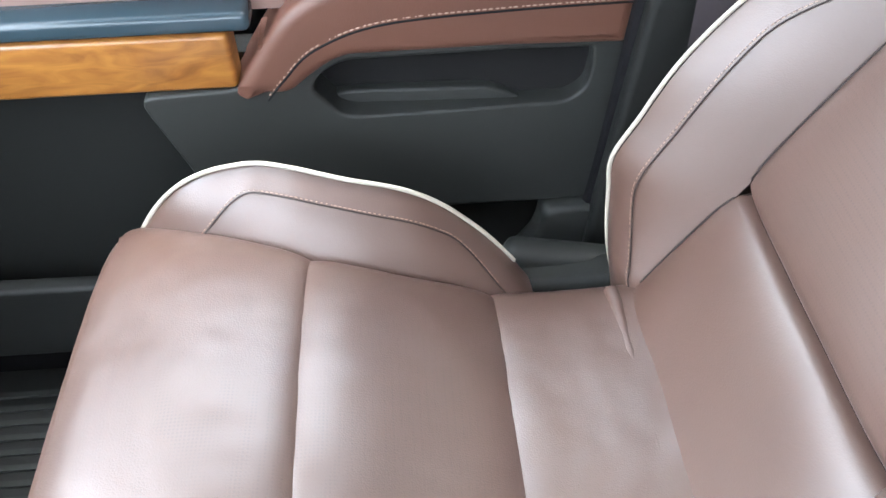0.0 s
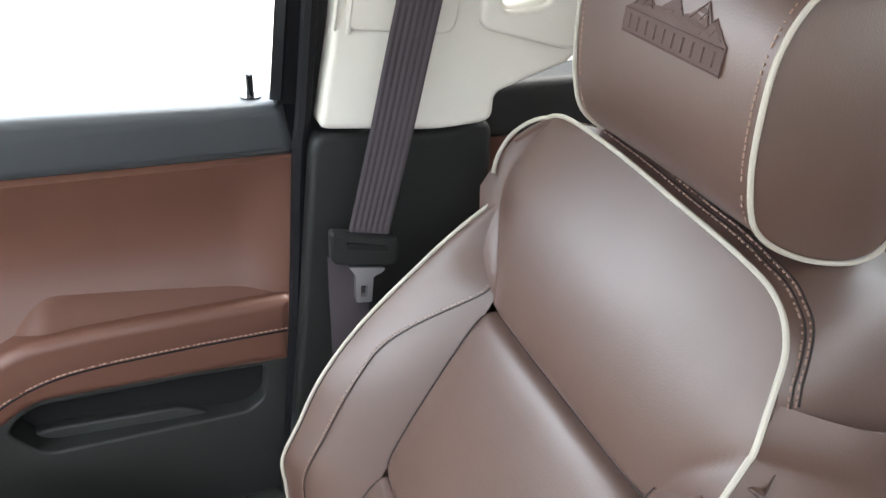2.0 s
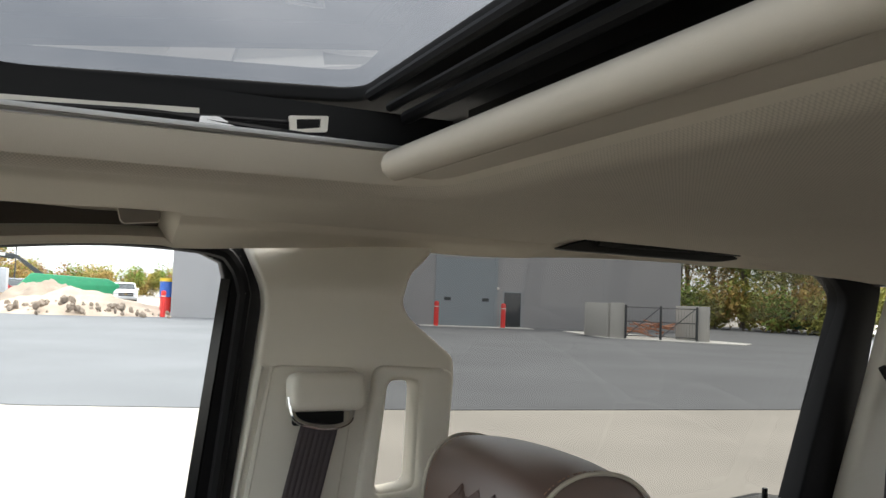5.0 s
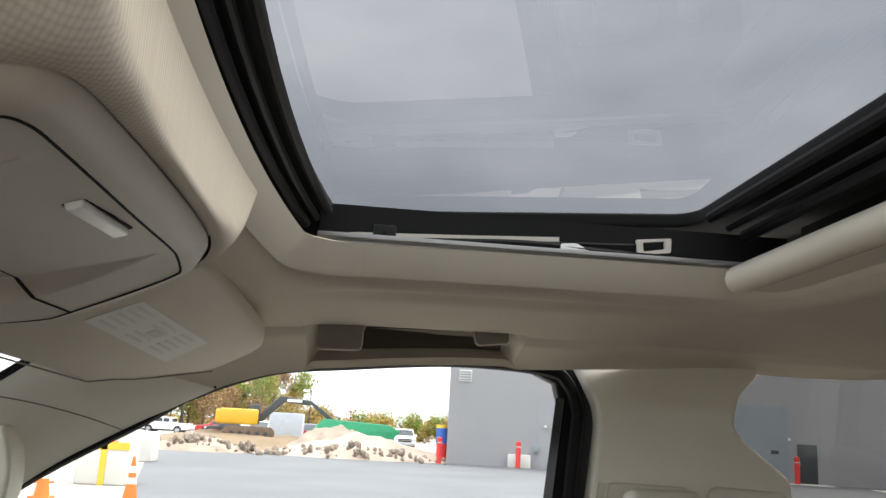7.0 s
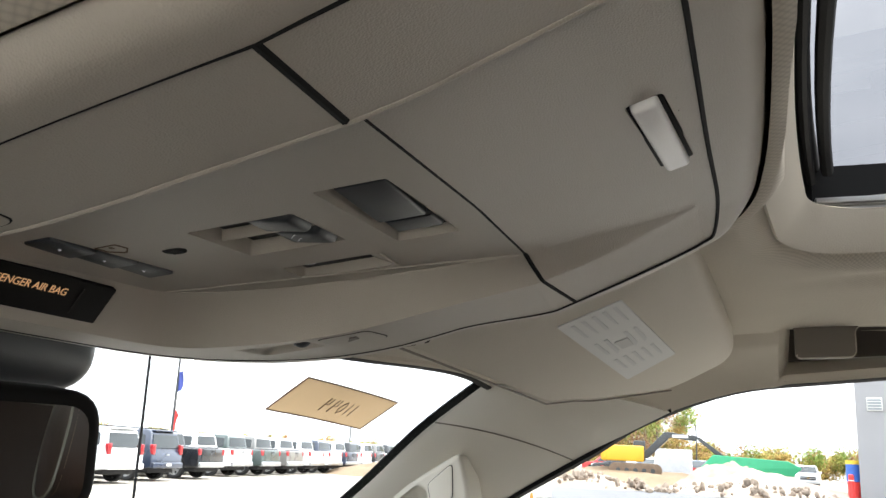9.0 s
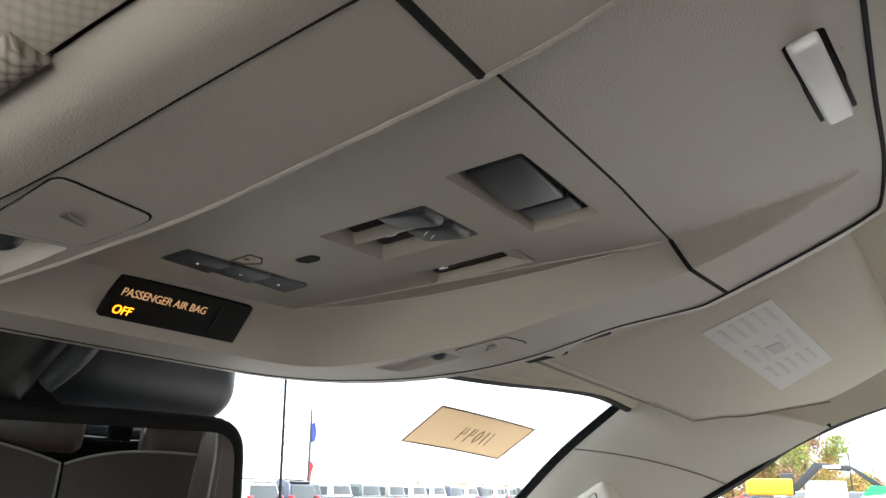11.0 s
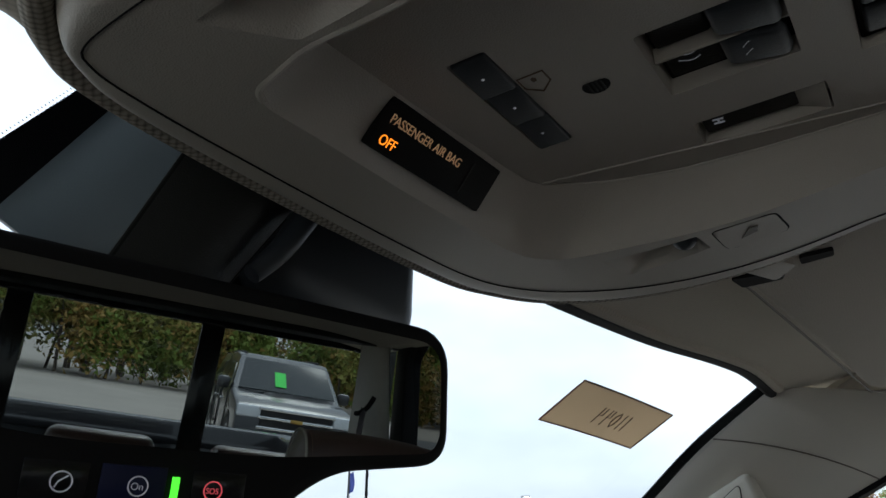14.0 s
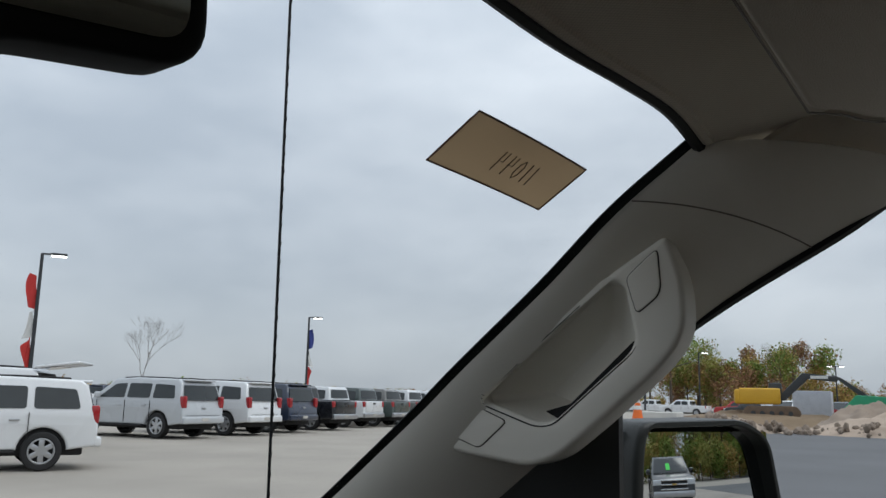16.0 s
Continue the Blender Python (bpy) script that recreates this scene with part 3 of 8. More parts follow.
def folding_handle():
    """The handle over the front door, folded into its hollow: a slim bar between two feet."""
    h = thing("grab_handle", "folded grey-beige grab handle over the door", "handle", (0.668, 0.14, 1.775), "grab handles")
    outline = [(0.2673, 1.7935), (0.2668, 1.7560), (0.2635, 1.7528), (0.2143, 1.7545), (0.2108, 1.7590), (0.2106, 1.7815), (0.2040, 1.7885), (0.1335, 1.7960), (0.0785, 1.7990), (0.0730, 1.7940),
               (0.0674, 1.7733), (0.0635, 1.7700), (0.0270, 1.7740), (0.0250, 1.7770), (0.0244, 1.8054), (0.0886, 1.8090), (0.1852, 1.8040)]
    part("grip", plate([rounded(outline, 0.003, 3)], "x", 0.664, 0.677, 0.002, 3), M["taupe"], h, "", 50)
    # edge highlight of the grip, drawn as a paler line
    part("grip_edge", tube([(0.6635, y, z) for y, z in rounded(outline[1:14], 0.003, 3)], 0.0006, 5), M["vinyl"], h, "pale line for the highlight along the grip edge")
    # the hollow's shade, put in as a dark sheet over the rail
    part("pocket", sheet(lambda a, v: tuple(Vector(rail(a, v)) + Vector((-0.0105, 0, -0.005))), 40, 10, (0.012, 0.276), (0.02, 0.93)), M["hollow_shade"], h, "dark sheet for the shade in the handle hollow")
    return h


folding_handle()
rear_handle = thing("grab_handle", "folded dark grab handle over the rear door", "handle", (0.68, -0.69, 1.79), "grab handles")
part("recess", plate([rounded([(-0.50, 1.775), (-0.57, 1.797), (-0.78, 1.808), (-0.89, 1.788), (-0.80, 1.772)], 0.02)], "x", 0.672, 0.69, 0.003), M["charcoal"], rear_handle, "dark handle recess")
part("grip", box((0.662, -0.84, 1.783), (0.676, -0.57, 1.796), 0.005, 2), M["charcoal"], rear_handle)
part("hinge_cover", box((0.655, -0.78, 1.79), (0.672, -0.745, 1.802), 0.004), M["matt"], rear_handle)

# A pillar with its handle
WSX = along([1.72, 1.616, 1.528, 1.464, 1.388, 1.25], [0.652, 0.664, 0.674, 0.684, 0.695, 0.712])
A_W = along([0, 0.2, 0.42, 0.62, 0.8, 1], [0.587, 0.66, 0.735, 0.830, 0.900, 1.17])
A_WZ = along([0, 0.2, 0.42, 0.62, 0.8, 1], [1.722, 1.668, 1.600, 1.520, 1.460, 1.24])
A_D = along([0, 0.2, 0.42, 0.62, 0.8, 1], [0.40, 0.50, 0.613, 0.70, 0.79, 1.05])
A_DZ = along([0, 0.2, 0.42, 0.62, 0.8, 1], [1.702, 1.648, 1.578, 1.50, 1.425, 1.20])


def pillar_a(u, v):
    w = Vector((WSX(A_WZ(u)) - 0.004, A_W(u), A_WZ(u)))
    d = Vector((0.752, A_D(u), A_DZ(u)))
    mid = (w + d) / 2 + Vector((-0.040, -0.010, 0.010))
    return tuple((1 - v) ** 2 * w + 2 * v * (1 - v) * mid + v * v * d)


a_pillar = thing("pillar_trim", "pale grey-beige windscreen pillar trim with a handle", "trim", (0.70, 0.9, 1.3))
part("cover", thick(sheet(lambda u, v: (-pillar_a(u, v)[0],) + pillar_a(u, v)[1:], 20, 6, (-0.05, 1)), 0.006), M["trim"], a_pillar)
HANDLE_OUT = [(0.6187, 1.6446), (0.6039, 1.597), (0.6046, 1.5558), (0.6267, 1.5272), (0.6854, 1.4774), (0.7279, 1.4444), (0.7576, 1.4344), (0.8454, 1.4440), (0.8611, 1.4515), (0.8461, 1.4689), (0.8059, 1.5060), (0.7247, 1.5740), (0.6727, 1.6130)]
HANDLE_IN = [(0.8045, 1.5010), (0.6740, 1.6040), (0.6600, 1.6000), (0.6505, 1.5496), (0.6575, 1.5390), (0.7320, 1.4778), (0.7487, 1.4765), (0.8025, 1.4940)]
LEAN = Matrix(((1, 0.16, 0, -0.128), (0, 1, 0, 0), (0, 0, 1, 0), (0, 0, 0, 1)))
H_IN = rounded(HANDLE_IN, 0.010, 5)
H_C = (sum(p[0] for p in H_IN) / len(H_IN), sum(p[1] for p in H_IN) / len(H_IN))


def within(p, loop):
    """Whether a flat place lies inside an outline."""
    res = False
    for (ax, ay), (bx, by) in zip(loop, loop[1:] + loop[:1]):
        if (ay > p[1]) != (by > p[1]) and p[0] < (bx - ax) * (p[1] - ay) / (by - ay) + ax:
            res = not res
    return res


GROWN = [(H_C[0] + (y - H_C[0]) * 1.06, H_C[1] + (z - H_C[1]) * 1.06) for y, z in H_IN]
part("cover", thick(sheet(pillar_a, 150, 50, (-0.05, 1), keep=lambda u, v: not within(pillar_a(u, v)[1:], GROWN)), 0.003), M["trim"], a_pillar)


def cup_pt(k, r):
    """The bowl behind the grip: from the rim of the opening inwards, deepest towards the lower side."""
    y, z = H_IN[int(round(k)) % len(H_IN)]
    s = 1.04 - 0.55 * r
    return (0.690 - 0.128 + 0.16 * y + 0.036 * math.sin(r * math.pi / 2), H_C[0] + (y - H_C[0]) * s - 0.010 * r, H_C[1] + (z - H_C[1]) * s - 0.010 * r)


part("handle", plate([rounded(HANDLE_OUT, [0.01, 0.02, 0.02, 0.015, 0.03, 0.02, 0.02, 0.008, 0.006, 0.01, 0.02, 0.02, 0.02]), H_IN], "x", 0.683, 0.735, 0.006, 3, m=LEAN), M["trim"], a_pillar, "moulded assist handle")
floor_ = [cup_pt(k, 1.0) for k in range(len(H_IN))]
cup = sheet(cup_pt, len(H_IN) + 1, 9, (0, len(H_IN)), (0, 1))
cap_v = [cup.verts.new(p) for p in floor_]
cup.faces.new(cap_v)
part("cup", cup, M["trim"], a_pillar, "hollow of the handle", 60)
part("slot", plate([rounded([(0.7457, 1.4867), (0.732, 1.4800), (0.660, 1.5390), (0.6546, 1.5522), (0.7191, 1.4941)], 0.002)], "x", 0.698, 0.700, m=LEAN), M["matt"], a_pillar, "dark slot under the grip")
part("rim_joint", tube([(0.6835 - 0.128 + 0.16 * y, H_C[0] + (y - H_C[0]) * 1.08, H_C[1] + (z - H_C[1]) * 1.08) for y, z in H_IN], 0.0008, 5, True), M["charcoal"], a_pillar)
for o in ([(0.6574, 1.607), (0.6278, 1.6312), (0.6255, 1.5968), (0.6288, 1.5886), (0.6478, 1.574)], [(0.8473, 1.4605), (0.8137, 1.4881), (0.7816, 1.4761), (0.813, 1.4495)]):
    part("cap", plate([rounded(o, 0.006)], "x", 0.6815, 0.69, 0.001, m=LEAN), M["trim"], a_pillar, "screw cap")
    part("cap_joint", tube([Vector((0.6828 - 0.128 + 0.16 * y, y, z)) for y, z in rounded(o, 0.006)], 0.0008, 5, True), M["charcoal"], a_pillar)
part("seam", tube([Vector(pillar_a(0.17 + 0.05 * v, v)) + Vector((-0.003, -0.001, -0.0015)) for v in lin(0, 1, 12)], 0.0008, 5), M["taupe"], a_pillar, "joint to the headliner")
# dark corner behind the door mirror, and the dash top under the screen
corner = part("trim", plate([[(0.80, 1.45), (0.695, 1.515), (0.695, 1.31), (1.05, 1.28), (1.02, 1.32)]], "x", 0.760, 0.775), M["charcoal"], None, "dark mirror corner trim of the door")
tagged(corner, "", "trim", "", "structure")

corner_pad = part("trim", ball((0.664, 0.572, 1.727), 0.020, 3, (0.7, 1.0, 0.7)), M["cloth"], None, "cloth corner of the headliner")
tagged(corner_pad, "", "trim", "", "structure")

# windscreen
SCREEN = lambda x, z: 0.591 + (1.717 - z) / 0.80 + 0.20 * (1 - (x / 0.65) ** 2)
screen = thing("window_1", "raked clear windscreen", "windscreen", (0, 1.2, 1.25), kind="structure")
pane("pane", sheet(lambda x, z: (x * (1 + 0.12 * (1.72 - z)), SCREEN(x, z), z), 31, 9, (-0.69, 0.69), (1.20, 1.79)), M["screen"], screen, "clear windscreen pane")
for sx in (1, -1):
    part("border", thick(sheet(lambda u, v: (sx * (WSX(A_WZ(u)) + 0.003 - 0.009 * v), A_W(u) + 0.002 + 0.007 * v, A_WZ(u) - 0.001 + 0.006 * v), 40, 3, (-0.03, 1)), 0.002), M["rubber"], screen, "black painted border")
part("border", tube([(x, front_edge(x) + 0.009, liner_z(x, front_edge(x)) + 0.001) for x in lin(0.10, 0.655, 40)], 0.0065, 8), M["rubber"], screen)


dots = bmesh.new()
for row in range(4):
    for k in range(44):
        c = Vector((-0.0820, 0.742, 1.683)).lerp(Vector((-0.0225, 0.742, 1.762)), (k + 0.5 * (row % 2)) / 44) + Vector((-0.00150, 0, 0.00105)) * (row + 1.6)
        bmesh.ops.create_circle(dots, cap_ends=True, segments=8, radius=0.00078 - 0.0001 * row, matrix=Matrix.Translation(c) @ Matrix.Rotation(radians(60), 4, "X"))
part("frit_dots", dots, M["rubber"], screen, "black printed dots")

# B pillar
b_trim = thing("pillar_trim", "pale upper door pillar trim with a pierced handle", "trim", (0.74, -0.2, 1.32))
UPPER = [(-0.069, 1.316), (-0.200, 1.310), (-0.262, 1.318), (-0.262, 1.350), (-0.290, 1.362), (-0.345, 1.384), (-0.357, 1.400), (-0.366, 1.600), (-0.364, 1.622), (-0.302, 1.672), (-0.291, 1.692), (-0.302, 1.728), (-0.338, 1.758), (-0.352, 1.79), (-0.08, 1.79), (-0.098, 1.745), (-0.116, 1.69), (-0.087, 1.424)]
HOLE = [(-0.277, 1.590), (-0.314, 1.589), (-0.312, 1.452), (-0.264, 1.445)]
TWIST = Matrix(((1, 0.14, 0, 0.024), (0, 1, 0, 0), (0, 0, 1, 0), (0, 0, 0, 1)))
part("cover", plate([rounded(UPPER, [0.01, 0.02, 0.02, 0.01, 0.03, 0.02, 0.02, 0.03, 0.02, 0.03, 0.03, 0.03, 0.03, 0, 0, 0.02, 0.02, 0.02]), rounded(HOLE, 0.012)], "x", 0.722, 0.762, 0.007, 3, m=TWIST), M["trim"], b_trim)
for v in b_trim.children[0].data.vertices:
    v.co.x += 0.55 * max(0.0, v.co.z - 1.71)
part("handle", plate([rounded([(-0.255, 1.610), (-0.362, 1.606), (-0.352, 1.405), (-0.335, 1.400), (-0.236, 1.425)], 0.016), rounded([(-0.272, 1.593), (-0.318, 1.592), (-0.316, 1.448), (-0.259, 1.441)], 0.014)], "x", 0.712, 0.730, 0.006, 3, m=TWIST), M["trim"], b_trim, "pierced pull handle")
part("slide_cover", plate([rounded([(-0.122, 1.608), (-0.236, 1.606), (-0.212, 1.418), (-0.096, 1.424)], 0.016)], "x", 0.7165, 0.724, 0.003, 3, m=TWIST), M["trim"], b_trim, "belt slide cover")
for a, b in (((-0.125, 1.606), (-0.100, 1.42)), ((-0.112, 1.606), (-0.086, 1.424))):
    part("ridge", tube([(0.7185 + 0.14 * a[0] + 0.024, *a), (0.7185 + 0.14 * b[0] + 0.024, *b)], 0.003, 6), M["trim"], b_trim)
guide = thing("belt_guide", "pale moulded belt guide with a chrome loop", "belt guide", (0.69, -0.18, 1.55))
part("cover", turned(box((-0.022, -0.048, -0.024), (0.022, 0.048, 0.024), 0.012, 4), pose(0.690, -0.186, 1.578, 0, 10, 3)), M["trim"], guide)
part("loop", tube(spline([(0.686, -0.140, 1.572), (0.679, -0.145, 1.548), (0.676, -0.165, 1.538), (0.675, -0.195, 1.536), (0.679, -0.216, 1.544), (0.684, -0.221, 1.566)], 6), 0.0035, 8), M["chrome"], guide, "chrome wire loop")
part("slot", box((0.690, -0.212, 1.536), (0.699, -0.146, 1.556), 0.003), M["matt"], guide, "dark slot")
belt = thing("seat_belt", "dark grey-brown seat belt hanging from its guide", "seat belt", (0.70, -0.1, 1.2))
ST = spline([(0.684, -0.179, 1.540), (0.676, -0.150, 1.42), (0.672, -0.128, 1.32), (0.674, -0.104, 1.21)], 10)


def webbing(u, v):
    k = min(int(u * (len(ST) - 1)), len(ST) - 2)
    f = u * (len(ST) - 1) - k
    c = ST[k].lerp(ST[k + 1], f)
    w = (v - 0.5) * 0.049
    return (c.x + 0.0006 * math.cos(v * 44) - 0.10 * w * 0, c.y - w * 0.97, c.z - w * 0.22 * (1 - u) + 0.12 * w)


part("strap", thick(sheet(webbing, 40, 31), 0.0012), M["strap"], belt, "ribbed woven webbing")
part("tongue_cover", plate([rounded([(-0.062, 1.226), (-0.137, 1.211), (-0.137, 1.182), (-0.130, 1.176), (-0.07, 1.186), (-0.062, 1.192)], 0.006)], "x", 0.664, 0.682, 0.004, 3), M["charcoal"], belt, "black tongue cover")
part("tongue_slot", plate([rounded([(-0.078, 1.214), (-0.124, 1.204), (-0.124, 1.198), (-0.078, 1.207)], 0.002)], "x", 0.6615, 0.665), M["matt"], belt)
part("tongue", plate([rounded([(-0.080, 1.184), (-0.122, 1.177), (-0.118, 1.172), (-0.108, 1.168), (-0.106, 1.136), (-0.088, 1.138), (-0.088, 1.172)], 0.003), rounded([(-0.102, 1.158), (-0.1005, 1.144), (-0.0935, 1.144), (-0.0935, 1.159)], 0.001)], "x", 0.662, 0.671), M["steel"], belt, "steel belt tongue")
part("lower_strap", sheet(lambda u, v: (0.690 + 0.02 * u, -0.086 - 0.012 * u - 0.046 * (v - 0.5), 1.185 - 0.42 * u), 10, 3), M["strap"], belt)
low = thing("pillar_trim", "charcoal lower door pillar trim", "trim", (0.74, -0.15, 0.62))
part("cover", plate([rounded([(-0.060, 1.312), (-0.20, 1.306), (-0.270, 1.315), (-0.280, 1.0), (-0.26, 0.62), (0.005, 0.62), (-0.005, 0.75), (-0.040, 1.10)], 0.02)], "x", 0.727, 0.765, 0.008, 3), M["charcoal"], low)
# door seals
seal = thing("door_seal", "black rubber door seal", "seal", (0.765, 0.0, 0.6))
F_SEAL = [(0.05, 0.60), (0.015, 0.66), (-0.012, 0.80), (-0.035, 1.05), (-0.050, 1.28), (-0.058, 1.345), (-0.088, 1.66), (-0.090, 1.70), (-0.076, 1.735), (-0.045, 1.752), (0.078, 1.757), (0.227, 1.744), (0.332, 1.730), (0.43, 1.692), (0.49, 1.654), (0.613, 1.580), (0.76, 1.47)]
part("bulb", tube([(0.757, *p) for p in spline([(y, z, 0) for y, z in F_SEAL], 5) for p in [(p.x, p.y)]], 0.009, 8), M["rubber"], seal)
part("frame_edge", thick(sheet(lambda u, v: (0.765 + 0.03 * v, -0.028 - 0.012 * v - 0.04 * u + 0.006, 1.345 + 0.37 * u), 8, 4), 0.012), M["gloss"], seal, "gloss black window frame")
part("frame_edge", plate([[(-0.030, 1.335), (-0.064, 1.335), (-0.100, 1.70), (-0.085, 1.745), (-0.04, 1.765), (0.08, 1.768), (0.23, 1.756), (0.34, 1.740), (0.44, 1.70), (0.5, 1.663), (0.5, 1.655), (0.43, 1.689), (0.332, 1.7275), (0.227, 1.7415), (0.078, 1.754), (-0.028, 1.75), (-0.062, 1.735), (-0.074, 1.69)]], "x", 0.772, 0.80, 0.003), M["rubber"], seal)

part("frame_edge", plate([[(-0.022, 1.27), (-0.13, 1.27), (-0.14, 1.76), (-0.075, 1.76), (-0.035, 1.34)]], "x", 0.792, 0.798), M["rubber"], seal, "black frame behind the pillar")

# ---- front passenger door ----
door = thing("door_1", "closed front door lined in brown leather, wood and dark plastic", "door", (0.80, 0.35, 0.62), kind="structure")
part("sill", plate([rounded([(-0.050, 1.272), (0.30, 1.272), (0.42, 1.262), (0.62, 1.20), (0.85, 1.19), (0.85, 1.31), (0.3, 1.340), (-0.040, 1.336)], 0.012)], "x", 0.778, 0.835, 0.012, 4), M["sill"], door, "dark slate window sill")
part("panel", thick(sheet(lambda y, z: (0.784 + 0.030 * math.sin((z - 1.08) / 0.19 * math.pi) * step(y, -0.06, 0.03), y, z), 70, 24, (-0.047, 0.82), (1.060, 1.275),
     keep=lambda y, z: z < 1.272 - 0.315 * max(0, y - 0.30)), 0.01), M["door_leather"], door, "brown leather upper panel")
ARM = [(-0.036, 1.098), (0.20, 1.100), (0.27, 1.096), (0.315, 1.070), (0.345, 1.030), (0.376, 0.985), (0.318, 0.980), (0.290, 1.002), (0.262, 1.018), (0.10, 1.012), (-0.030, 1.003)]
part("armrest", plate([rounded(ARM, [0.012, 0.05, 0.05, 0.05, 0.05, 0.006, 0.012, 0.03, 0.02, 0.02, 0.01], 6)], "x", 0.735, 0.82, 0.014, 5, m=Matrix(((1, -0.07, 0, 0.024), (0, 1, 0, 0), (0, 0, 1, 0), (0, 0, 0, 1)))), M["door_leather"], door, "padded brown leather armrest", 60)
part("armrest_top", thick(sheet(lambda y, v: (0.766 - 0.07 * y + 0.045 * v, y, 1.090 - 0.052 * step(y, 0.235, 0.345) + (0.012 * math.sin(v * math.pi * 0.8) + 0.030 * v * v) * (1 - 0.9 * step(y, 0.22, 0.345))), 50, 16, (-0.036, 0.342)), 0.01), M["door_leather"], door, "sloping armrest pad")
LINE = spline([(0.7345, -0.022, 1.072), (0.728, 0.10, 1.073), (0.719, 0.22, 1.070), (0.7135, 0.285, 1.050), (0.711, 0.318, 1.020), (0.709, 0.336, 1.000)], 10)
part("stitching", stitches(LINE, 0.006, 0.0008), M["thread"], door, "pale stitching")
part("seam", tube([p + Vector((0.001, 0, -0.004)) for p in LINE], 0.0012, 5), M["rubber"], door)
part("wood_trim", box((0.738, 0.368, 0.992), (0.775, 0.82, 1.054), 0.006, 3), M["wood"], door, "glossy burl wood strip")
part("bright_strip", box((0.735, 0.345, 1.056), (0.785, 0.82, 1.077), 0.007, 3), M["satin"], door, "satin metal strip")
part("pull_bezel", plate([rounded([(0.42, 1.075), (0.80, 1.075), (0.80, 1.13), (0.46, 1.13)], 0.012)], "x", 0.776, 0.79, 0.003), M["charcoal"], door, "dark handle recess")
part("lower_panel", plate([rounded([(-0.040, 0.62), (0.85, 0.62), (0.85, 1.0), (-0.035, 1.0)], 0.01)], "x", 0.795, 0.83), M["charcoal"], door, "charcoal lower panel")
PULL = [(0.298, 0.985), (0.270, 0.950), (0.255, 0.945), (0.030, 0.938), (0.008, 0.952), (0.004, 0.985), (0.006, 1.003), (0.10, 1.009), (0.262, 1.014), (0.285, 1.002)]
part("pull_panel", plate([rounded([(0.470, 0.992), (0.452, 0.94), (0.430, 0.875), (0.395, 0.838), (0.33, 0.815), (0.1, 0.800), (-0.040, 0.792), (-0.034, 1.012), (0.262, 1.026), (0.31, 1.000), (0.38, 0.992)], [0.02, 0.02, 0.02, 0.02, 0.02, 0.02, 0.01, 0.004, 0.01, 0.01, 0.01]), rounded(PULL, [0.012, 0.012, 0.012, 0.012, 0.012, 0.012, 0.003, 0.01, 0.01, 0.006])], "x", 0.740, 0.79, 0.004, 3, m=Matrix(((1, -0.07, 0, 0.023), (0, 1, 0, 0), (0, 0, 1, 0), (0, 0, 0, 1)))), M["slate"], door, "raised slate panel with a pull cup")
part("pull_cup", plate([rounded([(0.32, 0.93), (-0.02, 0.925), (-0.02, 1.06), (0.33, 1.06)], 0.01)], "x", 0.786, 0.800), M["matt"], door, "dark pull cup")
part("cup_ledge", plate([rounded([(0.295, 0.925), (0.2800, 0.9560), (0.2600, 0.9595), (0.1149, 0.9560), (0.0970, 0.9490), (0.0600, 0.9300)], 0.006)], "x", 0.772, 0.788, 0.004, 3), M["slate"], door, "ledge inside the pull cup")
part("map_pocket", plate([rounded([(0.32, 0.62), (0.36, 0.72), (0.42, 0.736), (0.80, 0.742), (0.80, 0.62)], 0.03)], "x", 0.715, 0.74, 0.006, 3), M["charcoal"], door, "map pocket lip")
part("map_pocket", plate([rounded([(-0.035, 0.62), (-0.035, 0.797), (0.046, 0.797), (0.050, 0.75), (0.085, 0.70), (0.12, 0.66), (0.16, 0.62)], [0, 0.01, 0.02, 0.03, 0.05, 0.03, 0])], "x", 0.742, 0.785, 0.008, 3), M["slate"], door, "rear end of the map pocket")
GLASS_TOP = along([-0.10, 0.30, 0.44, 0.52, 0.63, 0.78, 0.90, 1.0], [1.78, 1.75, 1.71, 1.665, 1.59, 1.475, 1.39, 1.32])
pane("window", sheet(lambda y, v: (0.822 - 0.12 * (GLASS_TOP(y) - 1.30) * v, y, 1.30 + (GLASS_TOP(y) - 1.30) * v), 40, 6, (-0.09, 0.98)), M["pane"], door, "clear door glass")
part("lock_knob", join(rod((0.806, -0.008, 1.325), (0.806, -0.008, 1.362), 0.0042, 12), rod((0.806, -0.008, 1.332), (0.806, -0.008, 1.338), 0.012, 16)), M["gloss"], door, "black lock knob")
for k in range(5):
    part("etching", box((0.817, -0.012 + 0.001 * k, 1.365 - 0.0025 * k), (0.8175, 0.014 - 0.002 * k, 1.366 - 0.0025 * k)), M["print"], door)

# ---- rear door ----
rdoor = thing("door_2", "closed rear door with brown leather panel and tinted glass", "door", (0.80, -0.7, 0.62), kind="structure")
part("sill", plate([rounded([(-0.262, 1.282), (-1.11, 1.272), (-1.13, 1.36), (-1.02, 1.378), (-0.78, 1.354), (-0.262, 1.352)], 0.012)], "x", 0.745, 0.82, 0.012, 4), M["charcoal"], rdoor, "charcoal window sill")
part("panel", thick(sheet(lambda y, z: (0.765 + 0.014 * math.sin((z - 1.08) / 0.2 * math.pi), y, z), 20, 12, (-1.11, -0.26), (1.075, 1.285)), 0.01), M["door_leather"], rdoor, "brown leather panel")
part("armrest", box((0.715, -1.11, 1.03), (0.80, -0.30, 1.082), 0.016, 4), M["door_leather"], rdoor, "brown leather armrest")
